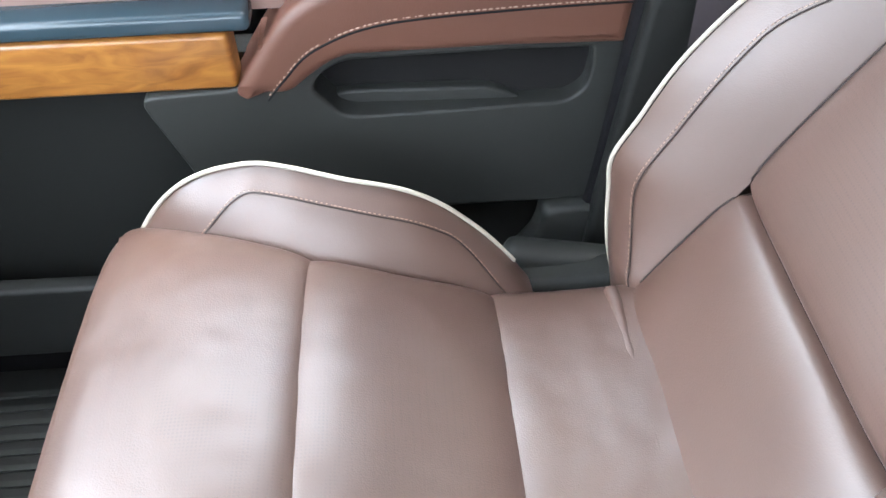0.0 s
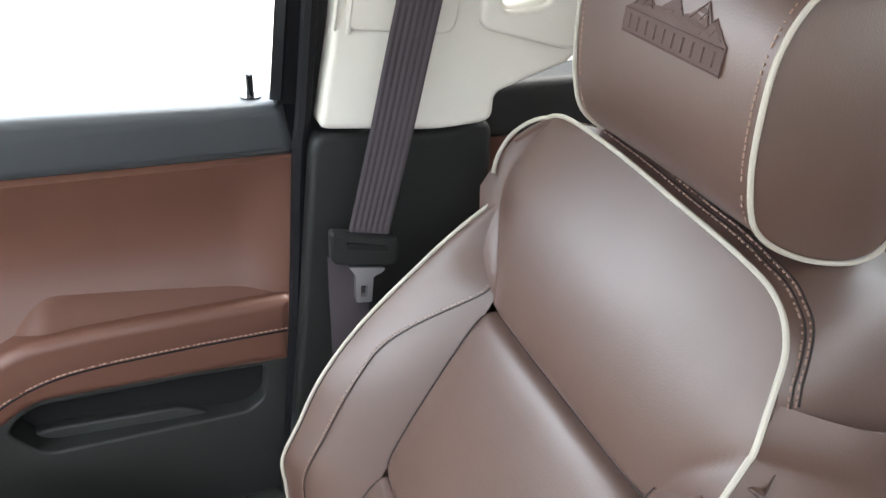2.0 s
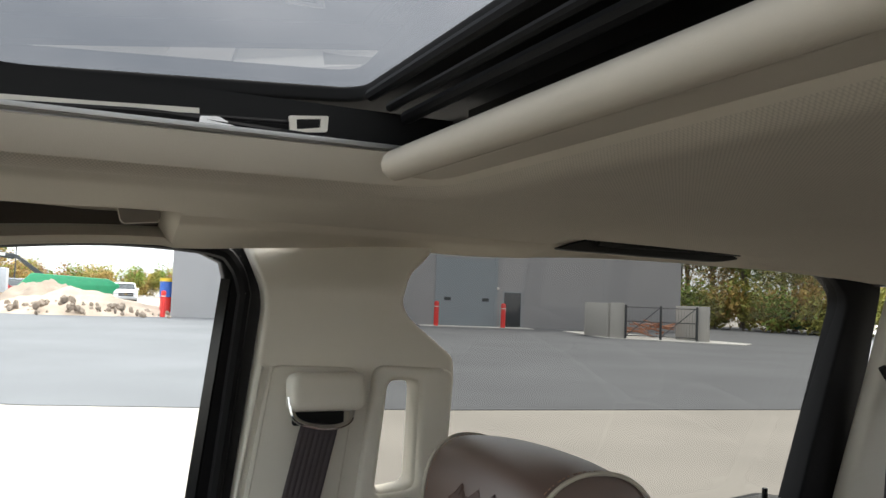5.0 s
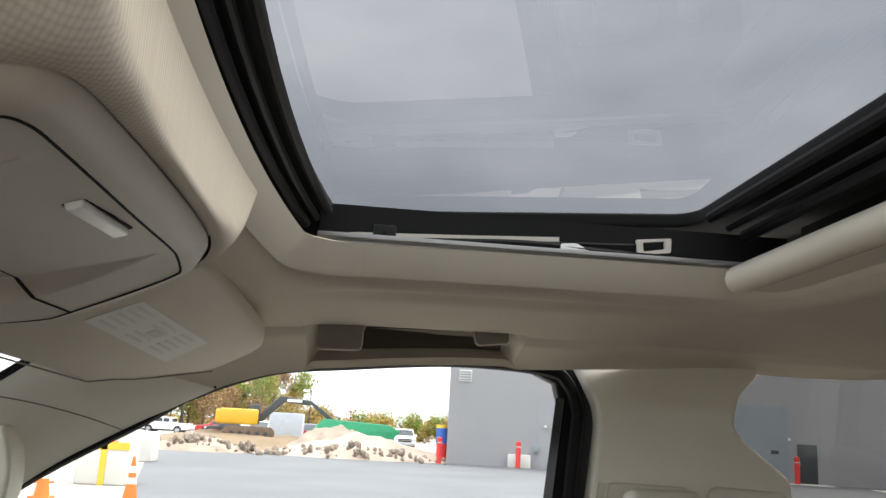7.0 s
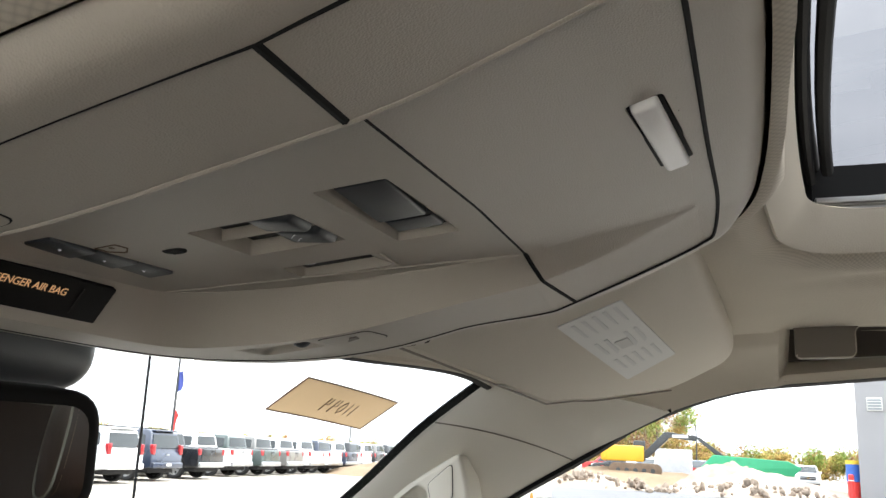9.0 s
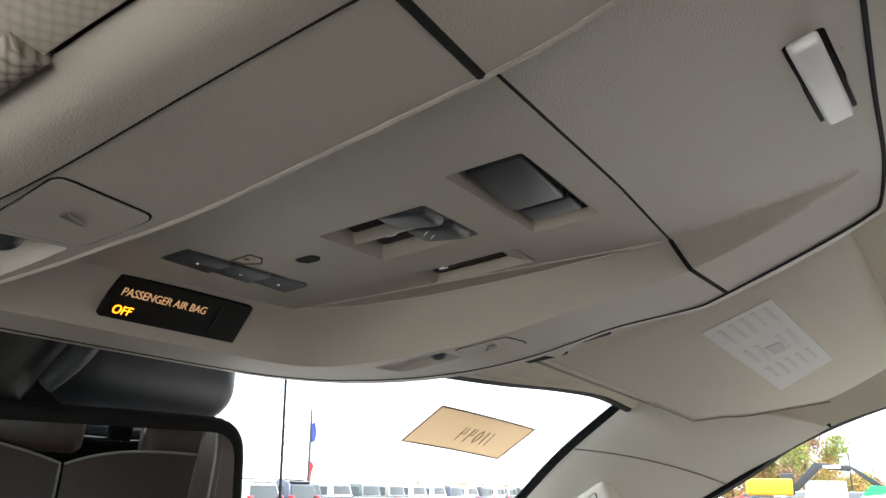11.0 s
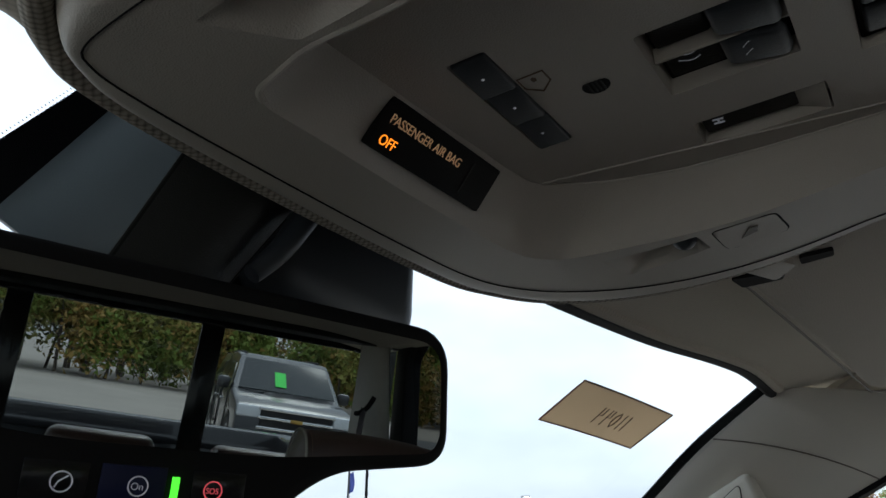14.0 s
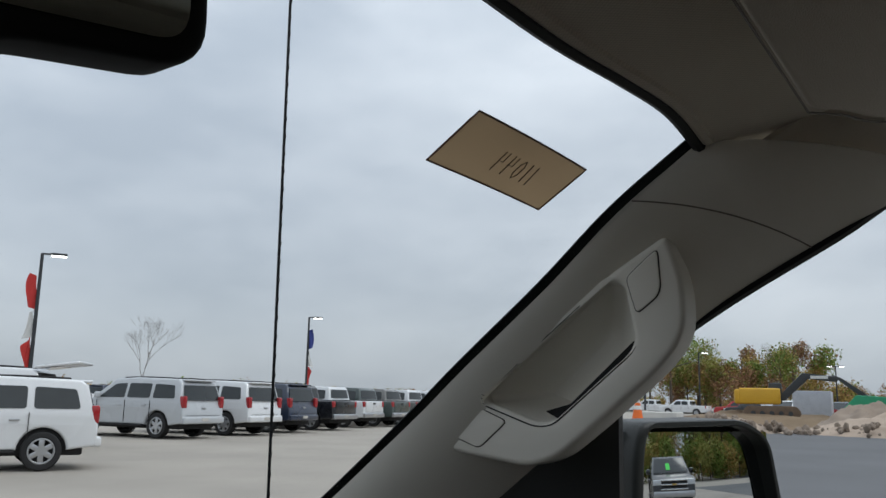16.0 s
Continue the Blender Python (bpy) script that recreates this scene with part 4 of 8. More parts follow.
part("lower_panel", box((0.755, -1.12, 0.62), (0.80, -0.26, 1.04), 0.008), M["charcoal"], rdoor)
pane("window", sheet(lambda y, z: (0.805 - 0.10 * (z - 1.32), y, z), 2, 2, (-1.20, -0.20), (1.32, 1.80)), M["tinted"], rdoor, "dark-tinted door glass")
part("window_frame", plate([rounded([(-1.166, 1.730), (-1.12, 1.772), (-1.03, 1.79), (-1.25, 1.79), (-1.245, 1.735), (-1.155, 1.352), (-1.045, 1.372)], [0.03, 0.03, 0, 0, 0, 0, 0])], "x", 0.742, 0.79, 0.006), M["rubber"], rdoor, "black rear window frame")
part("lock_knob", rod((0.772, -1.0, 1.37), (0.772, -1.0, 1.395), 0.005, 12), M["gloss"], rdoor)
c_trim = thing("pillar_trim", "pale rear pillar trim over a charcoal base", "trim", (0.72, -1.3, 1.3))
part("cover", plate([rounded([(-1.118, 1.350), (-1.31, 1.345), (-1.32, 1.80), (-1.222, 1.80), (-1.220, 1.735)], 0.006)], "x", 0.705, 0.74, 0.01, 3, m=Matrix(((1, 0.30, 0, 0.345), (0, 1, 0, 0), (0, 0, 1, 0), (0, 0, 0, 1)))), M["trim"], c_trim)
part("base", plate([[(-1.118, 1.349), (-1.31, 1.344), (-1.31, 0.62), (-1.10, 0.62)]], "x", 0.705, 0.74, m=Matrix(((1, 0.30, 0, 0.345), (0, 1, 0, 0), (0, 0, 1, 0), (0, 0, 0, 1)))), M["charcoal"], c_trim, "charcoal lower cover")
rbelt = thing("seat_belt", "dark rear seat belt at the rear pillar", "seat belt", (0.66, -1.2, 1.2))
part("slot", tube(spline([(0.668, -1.155, 1.612), (0.662, -1.175, 1.585), (0.655, -1.215, 1.566), (0.65, -1.235, 1.562)], 6), 0.007, 8), M["matt"], rbelt, "black belt slot")
part("strap", thick(sheet(lambda u, v: (0.655 - 0.03 * u, -1.185 + 0.07 * u - 0.045 * (v - 0.5), 1.572 - 0.30 * u + 0.01 * v), 10, 4), 0.0015), M["strap"], rbelt)
part("tongue_cover", box((0.605, -1.13, 1.30), (0.63, -1.07, 1.325), 0.006), M["charcoal"], rbelt)

# ---- floor, dash, rear wall and the driver's side that close the cab ----
floor = thing("floor", "black ribbed rubber floor of the cab", "floor", (0, 0, 0.55), kind="structure")
part("sheet", box((-0.85, -1.42, 0.50), (0.85, 1.25, 0.545)), M["rubber"], floor)
mat_ob = thing("floor_mat", "black ribbed rubber floor mat", "floor mat", (0.45, 0.75, 0.545))
part("mat", box((0.20, 0.42, 0.546), (0.74, 1.05, 0.562), 0.004), M["charcoal"], mat_ob)
for k in range(22):
    part("rib", box((0.23 + 0.022 * k, 0.45, 0.561), (0.238 + 0.022 * k, 1.0, 0.566)), M["slate"], mat_ob)
sill_trim = part("trim", plate([rounded([(0.62, -0.12), (0.66, -0.12), (0.70, 0.30), (0.62, 0.30)], 0.01)], "z", 0.545, 0.80, 0.012, 3), M["slate"], None, "slate seat base side cover")
tagged(sill_trim, "", "trim", "", "structure")
dash = part("dashboard", plate([[(0.95, 0.60), (0.86, 1.0), (0.82, 1.12), (0.92, 1.20), (1.28, 1.22), (1.28, 0.60)]], "x", -0.80, 0.80, 0.01), M["charcoal"], None, "charcoal dashboard top below the windscreen")
tagged(dash, "", "dashboard", "", "structure")
side = part("wall_left", plate([[(-1.42, 0.55), (1.25, 0.55), (1.25, 1.30), (-1.42, 1.33)]], "x", -0.83, -0.79), M["charcoal"], None, "plain charcoal driver's door lining")
tagged(side, "", "door lining", "", "structure")
post = part("pillar", plate([rounded([(-0.06, 1.30), (-0.27, 1.30), (-0.33, 1.80), (-0.09, 1.80)], 0.03)], "x", -0.77, -0.73, 0.006), M["trim"], None, "pale driver's side pillar trim")
tagged(post, "", "trim", "", "structure")
# unseen pane, added so its tint holds back light from the driver's side
left_glass = pane("window_2", sheet(lambda y, z: (-0.805 + 0.10 * (z - 1.32), y, z), 2, 2, (-1.30, -0.22), (1.32, 1.80)), M["tinted"], None, "unseen dark-tinted rear door glass, added to cut light from the left")
left_glass.visible_shadow = True
tagged(left_glass, "", "window", "", "structure")
rear = thing("wall_rear", "rear cab wall with a three-part sliding window", "rear wall", (0, -1.42, 0.6), kind="structure")
part("panel", plate([[(-0.85, 0.55), (0.85, 0.55), (0.80, 1.82), (-0.80, 1.82)], rounded([(-0.755, 1.34), (0.755, 1.34), (0.735, 1.745), (-0.735, 1.745)], 0.05)], "y", -1.46, -1.42), M["charcoal"], rear)
part("window_frame", plate([rounded([(-0.775, 1.325), (0.775, 1.325), (0.755, 1.76), (-0.755, 1.76)], 0.06), rounded([(-0.735, 1.352), (0.735, 1.352), (0.71, 1.735), (-0.71, 1.735)], 0.045)], "y", -1.425, -1.405, 0.004), M["gloss"], rear, "black window surround")
for x in (-0.25, 0.25):
    part("post", box((x - 0.032, -1.44, 1.34), (x + 0.032, -1.41, 1.745), 0.004), M["gloss"], rear, "black slider post")
pane("window", sheet(lambda x, z: (x, -1.435, z), 2, 2, (-0.76, 0.76), (1.34, 1.755)), M["rear_pane"], rear, "dark-tinted rear glass", (0, 0, 1.5))
# charcoal strip added so that a dark band shows in the inside mirror
part("header", box((-0.76, -1.43, 1.752), (0.76, -1.22, 1.775), 0.008), M["charcoal"], rear, "dark strip added over the rear window")
MIRROR_TILT, OUTER_YAW, OUTER_TILT = 6.0, -31.9, 0.2  # degrees
# ---- front passenger seat ----
seat = thing("passenger_seat", "brown leather front passenger seat with cream piping", "seat", (0.40, 0.2, 0.56))
SX = 0.405
CUSH = along([-0.06, -0.02, 0.04, 0.12, 0.20, 0.30, 0.40, 0.46, 0.50], [0.850, 0.842, 0.838, 0.845, 0.878, 0.917, 0.924, 0.912, 0.890])
SEAM_X = along([0.05, 0.12, 0.294, 0.40, 0.46, 0.50], [0.560, 0.557, 0.551, 0.585, 0.612, 0.628])
SEAMS_Y = (0.303, 0.134)


def cushion_z(x, y):
    edge = min(abs(y - s) for s in SEAMS_Y)
    side = min(abs(SEAM_X(y) - x), abs(x - (2 * SX - SEAM_X(y)))) if True else 1
    z = CUSH(y) + 0.010 - 0.020 * math.exp(-edge / 0.012) * 0.55 - 0.012 * math.exp(-(edge / 0.0035) ** 2)
    z -= 0.010 * math.exp(-side / 0.02) + 0.004 * math.exp(-(side / 0.004) ** 2)
    z -= 0.012 * (abs(x - SX) / 0.15) ** 2 * 0.4
    z += 0.0012 * noise.noise((x * 16, y * 16, 3.0)) + 0.0006 * noise.noise((x * 45, y * 45, 1.0))
    return z


def panel_patch(y0, y1, n):
    def f(u, y):
        a, b = 2 * SX - SEAM_X(y), SEAM_X(y)
        x = a + (b - a) * u
        return (x, y, cushion_z(x, y))
    return thick(sheet(f, 90, n, (0, 1), (y0, y1)), -0.02)


part("cushion_panel", panel_patch(-0.06, SEAMS_Y[1], 60), M["leather"], seat, "rear cushion panel")
part("cushion_panel", panel_patch(SEAMS_Y[1], SEAMS_Y[0], 60), M["perforated"], seat, "perforated middle cushion panel")
part("cushion_panel", panel_patch(SEAMS_Y[0], 0.472, 70), M["perforated"], seat, "perforated front cushion panel")


def nose(u, v):
    y = 0.472
    x = 2 * SX - 0.628 + (0.628 * 2 - 2 * SX) * u
    a = v * math.pi / 2
    bulge = 0.022 * (1 - (2 * u - 1) ** 4)
    zt = cushion_z(x, y)
    return (x, y + math.sin(a) * 0.016 + bulge * math.sin(a) * 0.5 - 0.06 * max(0, v - 0.6), zt - (1 - math.cos(a)) * 0.05 - 0.20 * max(0, v - 0.25))


part("cushion_front", thick(sheet(nose, 50, 20), -0.015), M["leather"], seat, "rounded front edge")
CREST = along([0.082, 0.089, 0.132, 0.181, 0.266, 0.314, 0.363, 0.417, 0.450, 0.472], [0.812, 0.824, 0.888, 0.940, 0.978, 0.988, 0.987, 0.968, 0.934, 0.900])


def bolster(sign):
    def f(y, v):
        s = Vector((SEAM_X(y) + 0.002, y, CUSH(y) - 0.012))
        k = 1.0 if sign > 0 else 0.75
        top = CUSH(y) + (CREST(y) - CUSH(y)) * k if CREST(y) > CUSH(y) else CREST(y)
        c = Vector((SEAM_X(y) + 0.006 + 0.058 * (1 - 0.95 * step(y, 0.325, 0.487)), y, top))
        if v < 0.6:
            t = v / 0.6
            mid = (s + c) / 2 + Vector((-0.010, 0, 0.012))
            p = (1 - t) ** 2 * s + 2 * t * (1 - t) * mid + t * t * c
        else:
            t = (v - 0.6) / 0.4
            e = Vector((c.x + 0.014, y, 0.66))
            p = c.lerp(e, t) + Vector((0.022 * math.sin(t * math.pi), 0.0, 0.0))
        p.x = p.x if sign > 0 else 2 * SX - p.x
        p += Vector((0, 0, 0.0012 * noise.noise((p.x * 30, y * 30, v * 4))))
        return tuple(p)
    return f


part("cushion_bolster", thick(sheet(bolster(1), 80, 40, (0.083, 0.468)), 0.01), M["leather"], seat, "raised outer cushion bolster")
part("cushion_bolster", thick(sheet(bolster(-1), 40, 20, (0.083, 0.468)), 0.01), M["leather"], seat, "inner cushion bolster")
part("piping", tube([Vector(bolster(1)(y, 0.575)) + Vector((-0.001, 0, 0.003)) for y in lin(0.10, 0.467, 60)], 0.0022, 8), M["piping"], seat, "cream piping")
ARCH = [Vector(bolster(1)(y, 0.005 + 0.41 * (step(y, 0.09, 0.17) * (1 - step(y, 0.345, 0.415))) ** 0.6)) + Vector((-0.0015, 0, 0.0015)) for y in lin(0.094, 0.414, 70)]
part("seam", tube(ARCH, 0.0008, 5), M["seam"], seat)
part("stitching", stitches([p + Vector((-0.001, 0, 0.004)) for p in ARCH[6:]], 0.0045, 0.00045), M["thread"], seat, "pale stitching")

for y in SEAMS_Y:
    part("seam", tube([(x, y, cushion_z(x, y) + 0.0006) for x in lin(2 * SX - SEAM_X(y), SEAM_X(y), 40)], 0.0011, 6), M["seam"], seat)
    part("stitching", stitches([(x, y + 0.006, cushion_z(x, y + 0.006) + 0.0004) for x in lin(2 * SX - SEAM_X(y) + 0.004, SEAM_X(y) - 0.004, 40)], 0.006, 0.0004), M["leather"], seat)
part("seam", tube([(SEAM_X(y), y, cushion_z(SEAM_X(y), y) + 0.001) for y in lin(0.06, 0.468, 50)], 0.0009, 5), M["seam"], seat)

# backrest
BY = lambda z: -0.085 - 0.586 * (z - 0.986)
BACK_X = (0.2025, 0.6505)  # inner and outer end of the upper panel
TOP_Z = along([0.2025, 0.2045, 0.215, 0.230, 0.258, 0.300, 0.398, 0.490, 0.575, 0.614, 0.638, 0.6505], [1.2540, 1.2690, 1.2935, 1.3165, 1.3335, 1.3410, 1.3470, 1.3520, 1.3525, 1.3475, 1.3350, 1.3120])
B_SEAMS = ((1.178, 0.0), (0.986, 0.0))


def back_side(z):
    """Half-width of the middle panels."""
    return 0.147 + 0.075 * step(z, 1.19, 1.29)


def back_pt(x, z):
    y = BY(z)
    d = min(abs(z - s) for s, _ in B_SEAMS) * 1.16
    e = abs(abs(x - SX) - back_side(z))
    bulge = 0.012 - 0.012 * math.exp(-d / 0.014) - 0.008 * math.exp(-(d / 0.0035) ** 2) - 0.008 * math.exp(-e / 0.02)
    if z > 1.19:
        bulge += 0.012 * math.sin(min(1, (z - 1.19) / 0.16) * math.pi)
    bulge += 0.0012 * noise.noise((x * 15, z * 15, 7.0))
    n = Vector((0, 0.863, 0.505))
    return tuple(Vector((x, y, z)) + n * bulge)


def back_panel(z0, z1, n):
    def f(u, z):
        w = back_side(z)
        return back_pt(SX - w + 2 * w * u, z)
    return f


def upper_panel(u, v):
    x = BACK_X[0] + (BACK_X[1] - BACK_X[0]) * u
    w = abs(x - SX) / 0.262
    zb = 1.178 if w < 0.56 else 1.178 + (w - 0.56) / 0.44 * 0.092
    zt = max(TOP_Z(x), zb + 0.002)
    return back_pt(x, zb + (zt - zb) * v)


part("back_panel", thick(sheet(back_panel(0, 0, 0), 80, 50, (0, 1), (0.86, 0.986)), 0.02), M["leather"], seat, "lower backrest roll")
part("back_panel", thick(sheet(back_panel(0, 0, 0), 80, 60, (0, 1), (0.986, 1.178)), 0.02), M["perforated"], seat, "perforated backrest panel")
part("back_panel", thick(sheet(upper_panel, 100, 50), 0.02), M["leather"], seat, "upper backrest panel")
for z, _ in B_SEAMS:
    part("seam", tube([Vector(back_pt(x, z)) + Vector((0, 0.0006, 0.0003)) for x in lin(SX - back_side(z), SX + back_side(z), 30)], 0.0010, 6), M["seam"], seat)
for sgn in (-1, 1):
    part("seam", tube([Vector(back_pt(SX + sgn * back_side(z), z)) + Vector((0, 0.001, 0.0005)) for z in lin(0.87, 1.178, 30)], 0.0009, 5), M["seam"], seat)
OUT_Y = along([0.74, 0.86, 0.923, 0.96, 1.006, 1.065, 1.134, 1.18, 1.238, 1.272], [-0.030, 0.000, 0.006, 0.008, -0.012, -0.040, -0.092, -0.136, -0.198, -0.246])


def wing(sign):
    def f(z, v):
        zs = max(z, 0.86)
        s = Vector((SX + back_side(min(zs, 1.22)) + 0.40 * max(0, z - 1.19), BY(zs), z))
        s += Vector((0, 0.863, 0.505)) * (-0.002 if sign > 0 else -0.004)
        s.x -= 0.0 if sign > 0 else 0.010
        c = Vector((0.634 - 0.012 * step(z, 1.1, 1.27), OUT_Y(z), z))
        if v < 0.62:
            t = v / 0.62
            mid = (s + c) / 2 + Vector((0.0, 0.020, 0.008))
            p = (1 - t) ** 2 * s + 2 * t * (1 - t) * mid + t * t * c
        else:
            t = (v - 0.62) / 0.38
            e = Vector((0.645, OUT_Y(z) - 0.16 + 0.05 * step(z, 1.1, 1.27), z - 0.05))
            p = c.lerp(e, t) + Vector((0.018 * math.sin(t * math.pi), 0, 0))
        p.x = p.x if sign > 0 else 2 * SX - p.x - 0.012 * step(z, 1.0, 1.15) * min(1, v / 0.4)
        return tuple(p)
    return f


for sign, label in ((1, "outer backrest bolster"), (-1, "inner backrest bolster")):
    part("back_bolster", thick(sheet(wing(sign), 80, 44, (0.76, 1.270 if sign > 0 else 1.225)), 0.008), M["leather"], seat, label)
    if sign > 0:
        part("piping", tube([Vector(wing(sign)(z, 0.625)) + Vector((-0.001 * sign, 0.0035, 0.0015)) for z in lin(0.78, 1.268, 60)], 0.0022, 8), M["piping"], seat, "cream piping")
    wline = [Vector(wing(sign)(z, 0.03 + 0.35 * (step(z, 0.84, 0.95) * (1 - step(z, 1.10, 1.20))) ** 0.7)) + Vector((-0.001 * sign, 0.0016, 0.001)) for z in lin(0.85, 1.196, 60)]
    part("seam", tube(wline, 0.0008, 5), M["seam"], seat)
    part("stitching", stitches([p + Vector((0.004 * sign, 0.001, 0)) for p in wline], 0.0045, 0.0005), M["thread"], seat)
OUTLINE = [(0.2025, 1.2540), (0.2045, 1.2690), (0.215, 1.2935), (0.230, 1.3165), (0.258, 1.3335), (0.300, 1.3410), (0.398, 1.3470), (0.490, 1.3520), (0.575, 1.3525), (0.614, 1.3475), (0.638, 1.3350), (0.6510, 1.3120), (0.6475, 1.2870), (0.6375, 1.2735)]
RIM = [Vector(wing(-1)(z, 0.625)) + Vector((0.001, 0.0035, 0.0015)) for z in lin(0.80, 1.17, 40)]
RIM += [Vector(back_pt(q.x, q.y)) + Vector((0, 0.003, 0.003)) for q in spline([(x, z, 0) for x, z in OUTLINE], 8)]
RIM = RIM[:38] + spline([RIM[37], RIM[39].lerp(RIM[40], 0.55), RIM[40]], 6)[1:-1] + RIM[40:]
part("piping", tube(RIM, 0.0023, 8), M["piping"], seat, "cream piping")
FLANK = RIM[:64]


def flank(k, v):
    """The inner side of the backrest, behind the piping."""
    p = FLANK[int(round(k))]
    return (p.x - 0.018 * math.sin(v * math.pi * 0.8), p.y - 0.004 - 0.13 * v, p.z - 0.002 - 0.05 * v)


part("side_panel", thick(sheet(flank, len(FLANK), 12, (0, len(FLANK) - 1), (0, 1)), 0.006), M["leather"], seat, "leather side of the backrest", 60)


def back_top(u, v):
    """Leather over the top and rear of the backrest."""
    p = Vector(upper_panel(u, 1.0))
    x = p.x
    e = Vector((SX + (x - SX) * (0.93 - 0.20 * step(u, 0.70, 1.0)), p.y - 0.160, p.z - 0.02 - 0.05 * abs(2 * u - 1) ** 2))
    q = p.lerp(e, min(1, v * 1.35))
    q.z += 0.020 * math.sin(min(1, v * 1.35) * math.pi * 0.9) * (1 - 0.9 * step(u, 0.72, 0.98))
    q.z -= 0.09 * step(u, 0.78, 1.0) * min(1, v * 1.6)
    if v > 0.74:
        q += Vector((0, -0.02, -1.6)) * (v - 0.74)
    return tuple(q)


part("back_cover", thick(sheet(back_top, 60, 40), 0.008), M["leather"], seat, "leather top of the backrest")
for k in (0.05, 0.085):
    top_line = [Vector(back_top(u, k)) + Vector((0, 0, 0.001)) for u in lin(0.012, 0.965, 110)]
    part("stitching", stitches(top_line, 0.0058, 0.0007), M["thread"], seat, "double row of stitching")
    part("seam", tube([p + Vector((0, -0.003, -0.0006)) for p in top_line], 0.0009, 5), M["seam"], seat)
for x in (0.36, 0.46):
    part("headrest_post", rod((x, -0.335, 1.33), (x, -0.325, 1.42), 0.006, 12), M["chrome"], seat, "chrome headrest post")
part("seat_base", box((0.21, -0.02, 0.56), (0.60, 0.44, 0.74), 0.02), M["charcoal"], seat, "dark seat base")
part("recliner_cover", turned(box((-0.02, -0.11, -0.035), (0.02, 0.11, 0.035), 0.014, 3), pose(0.668, 0.0, 0.765, 12, 0, 0)), M["slate"], seat, "slate side cover")

part("cushion_roll", tube([(x, 0.013, 0.8580 + 0.003 * math.cos((x - SX) * 9)) for x in lin(0.262, 0.556, 24)], 0.0075, 12), M["leather"], seat, "leather roll between cushion and backrest")
part("seam", tube([(x, 0.0205, 0.8545 + 0.003 * math.cos((x - SX) * 9)) for x in lin(0.262, 0.556, 24)], 0.0010, 6), M["seam"], seat)

# headrest: an upholstered block with piped side panels
HP = [(-0.250, 1.421), (-0.246, 1.467), (-0.250, 1.508), (-0.268, 1.538), (-0.300, 1.552), (-0.340, 1.548), (-0.368, 1.526), (-0.384, 1.487), (-0.395, 1.446), (-0.397, 1.394), (-0.383, 1.358), (-0.354, 1.350), (-0.305, 1.362), (-0.265, 1.386)]
hloop = [(p.x, p.y) for p in spline([(y, z, 0) for y, z in HP], 6, True)]
hc = Vector((0, sum(p[0] for p in hloop) / len(hloop), sum(p[1] for p in hloop) / len(hloop)))
HX0, HX1 = 0.283, 0.545


def swept(y, u):
    """The front face runs back a little towards the door."""
    return y - 0.016 * u * max(0.0, (y - hc.y) / 0.07)


def lowered(z, u):
    """The top falls a little towards the door."""
    return z * (1 - 0.09 * u * u) if z > 0 else z


def pillow(u, v):
    """The wrapped middle of the headrest; v runs round the loop."""
    k = v * len(hloop)
    a, b = hloop[int(k) % len(hloop)], hloop[(int(k) + 1) % len(hloop)]
    f = k - int(k)
    y, z = a[0] + (b[0] - a[0]) * f, a[1] + (b[1] - a[1]) * f
    s = 1 + 0.035 * (1 - (2 * u - 1) ** 4)
    return (HX0 + (HX1 - HX0) * u, swept(hc.y + (y - hc.y) * s, u), hc.z + lowered((z - hc.z) * s, u) + 0.004 * math.sin(u * math.pi))


headrest = part("headrest", sheet(pillow, 40, len(hloop) + 1), M["leather"], seat, "brown leather headrest", 70)


def cheek(x, sign):
    def f(r, v):
        k = int(round(v * len(hloop))) % len(hloop)
        y, z = hloop[k]
        return (x + sign * 0.012 * (1 - r ** 2.5), swept(hc.y + (y - hc.y) * r, 1.0 if sign > 0 else 0.0), hc.z + lowered((z - hc.z) * r, 1.0 if sign > 0 else 0.0))
    return sheet(f, 14, len(hloop) + 1, (0.0, 1.0))


for x, sign in ((HX0, -1), (HX1, 1)):
    part("side_panel", cheek(x, sign), M["leather"], headrest, "", 70)
    part("piping", tube([(x + sign * 0.002, swept(hc.y + (y - hc.y) * 1.018, 1.0 if sign > 0 else 0.0), hc.z + lowered((z - hc.z) * 1.018, 1.0 if sign > 0 else 0.0)) for y, z in hloop], 0.0021, 8, True), M["piping"], headrest, "cream piping")
    ring = [Vector(pillow(0.03 if sign < 0 else 0.97, v)) for v in lin(0, 0.98, 120)]
    part("stitching", stitches([Vector((p.x, hc.y + (p.y - hc.y) * 1.008, hc.z + (p.z - hc.z) * 1.008)) for p in ring], 0.0055, 0.0006), M["thread"], headrest)
# pressed mountain mark on the headrest: a plain ridge shape over a bar
stamp_mat = material("pressed_leather", (0.074, 0.042, 0.034), 0.65, vary=0.1, grain=0.4, grain_scale=700, pattern="VORONOI")
MARK = [(0.328, 1.479), (0.463, 1.479), (0.463, 1.4975), (0.452, 1.503), (0.436, 1.5155), (0.424, 1.506), (0.414, 1.5075), (0.397, 1.5185), (0.386, 1.508), (0.378, 1.510), (0.362, 1.5212), (0.354, 1.507), (0.347, 1.513), (0.328, 1.4990)]


def front_y(x, z):
    best = max((p for p in hloop if p[0] < 0), key=lambda p: -abs(p[1] - z) - (9 if p[0] < hc.y else 0))
    u = (x - HX0) / (HX1 - HX0)
    return swept(hc.y + (best[0] - hc.y) * (1 + 0.035 * (1 - (2 * u - 1) ** 4)), u)


mark = plate([MARK], "y", 0.0, 0.0007)
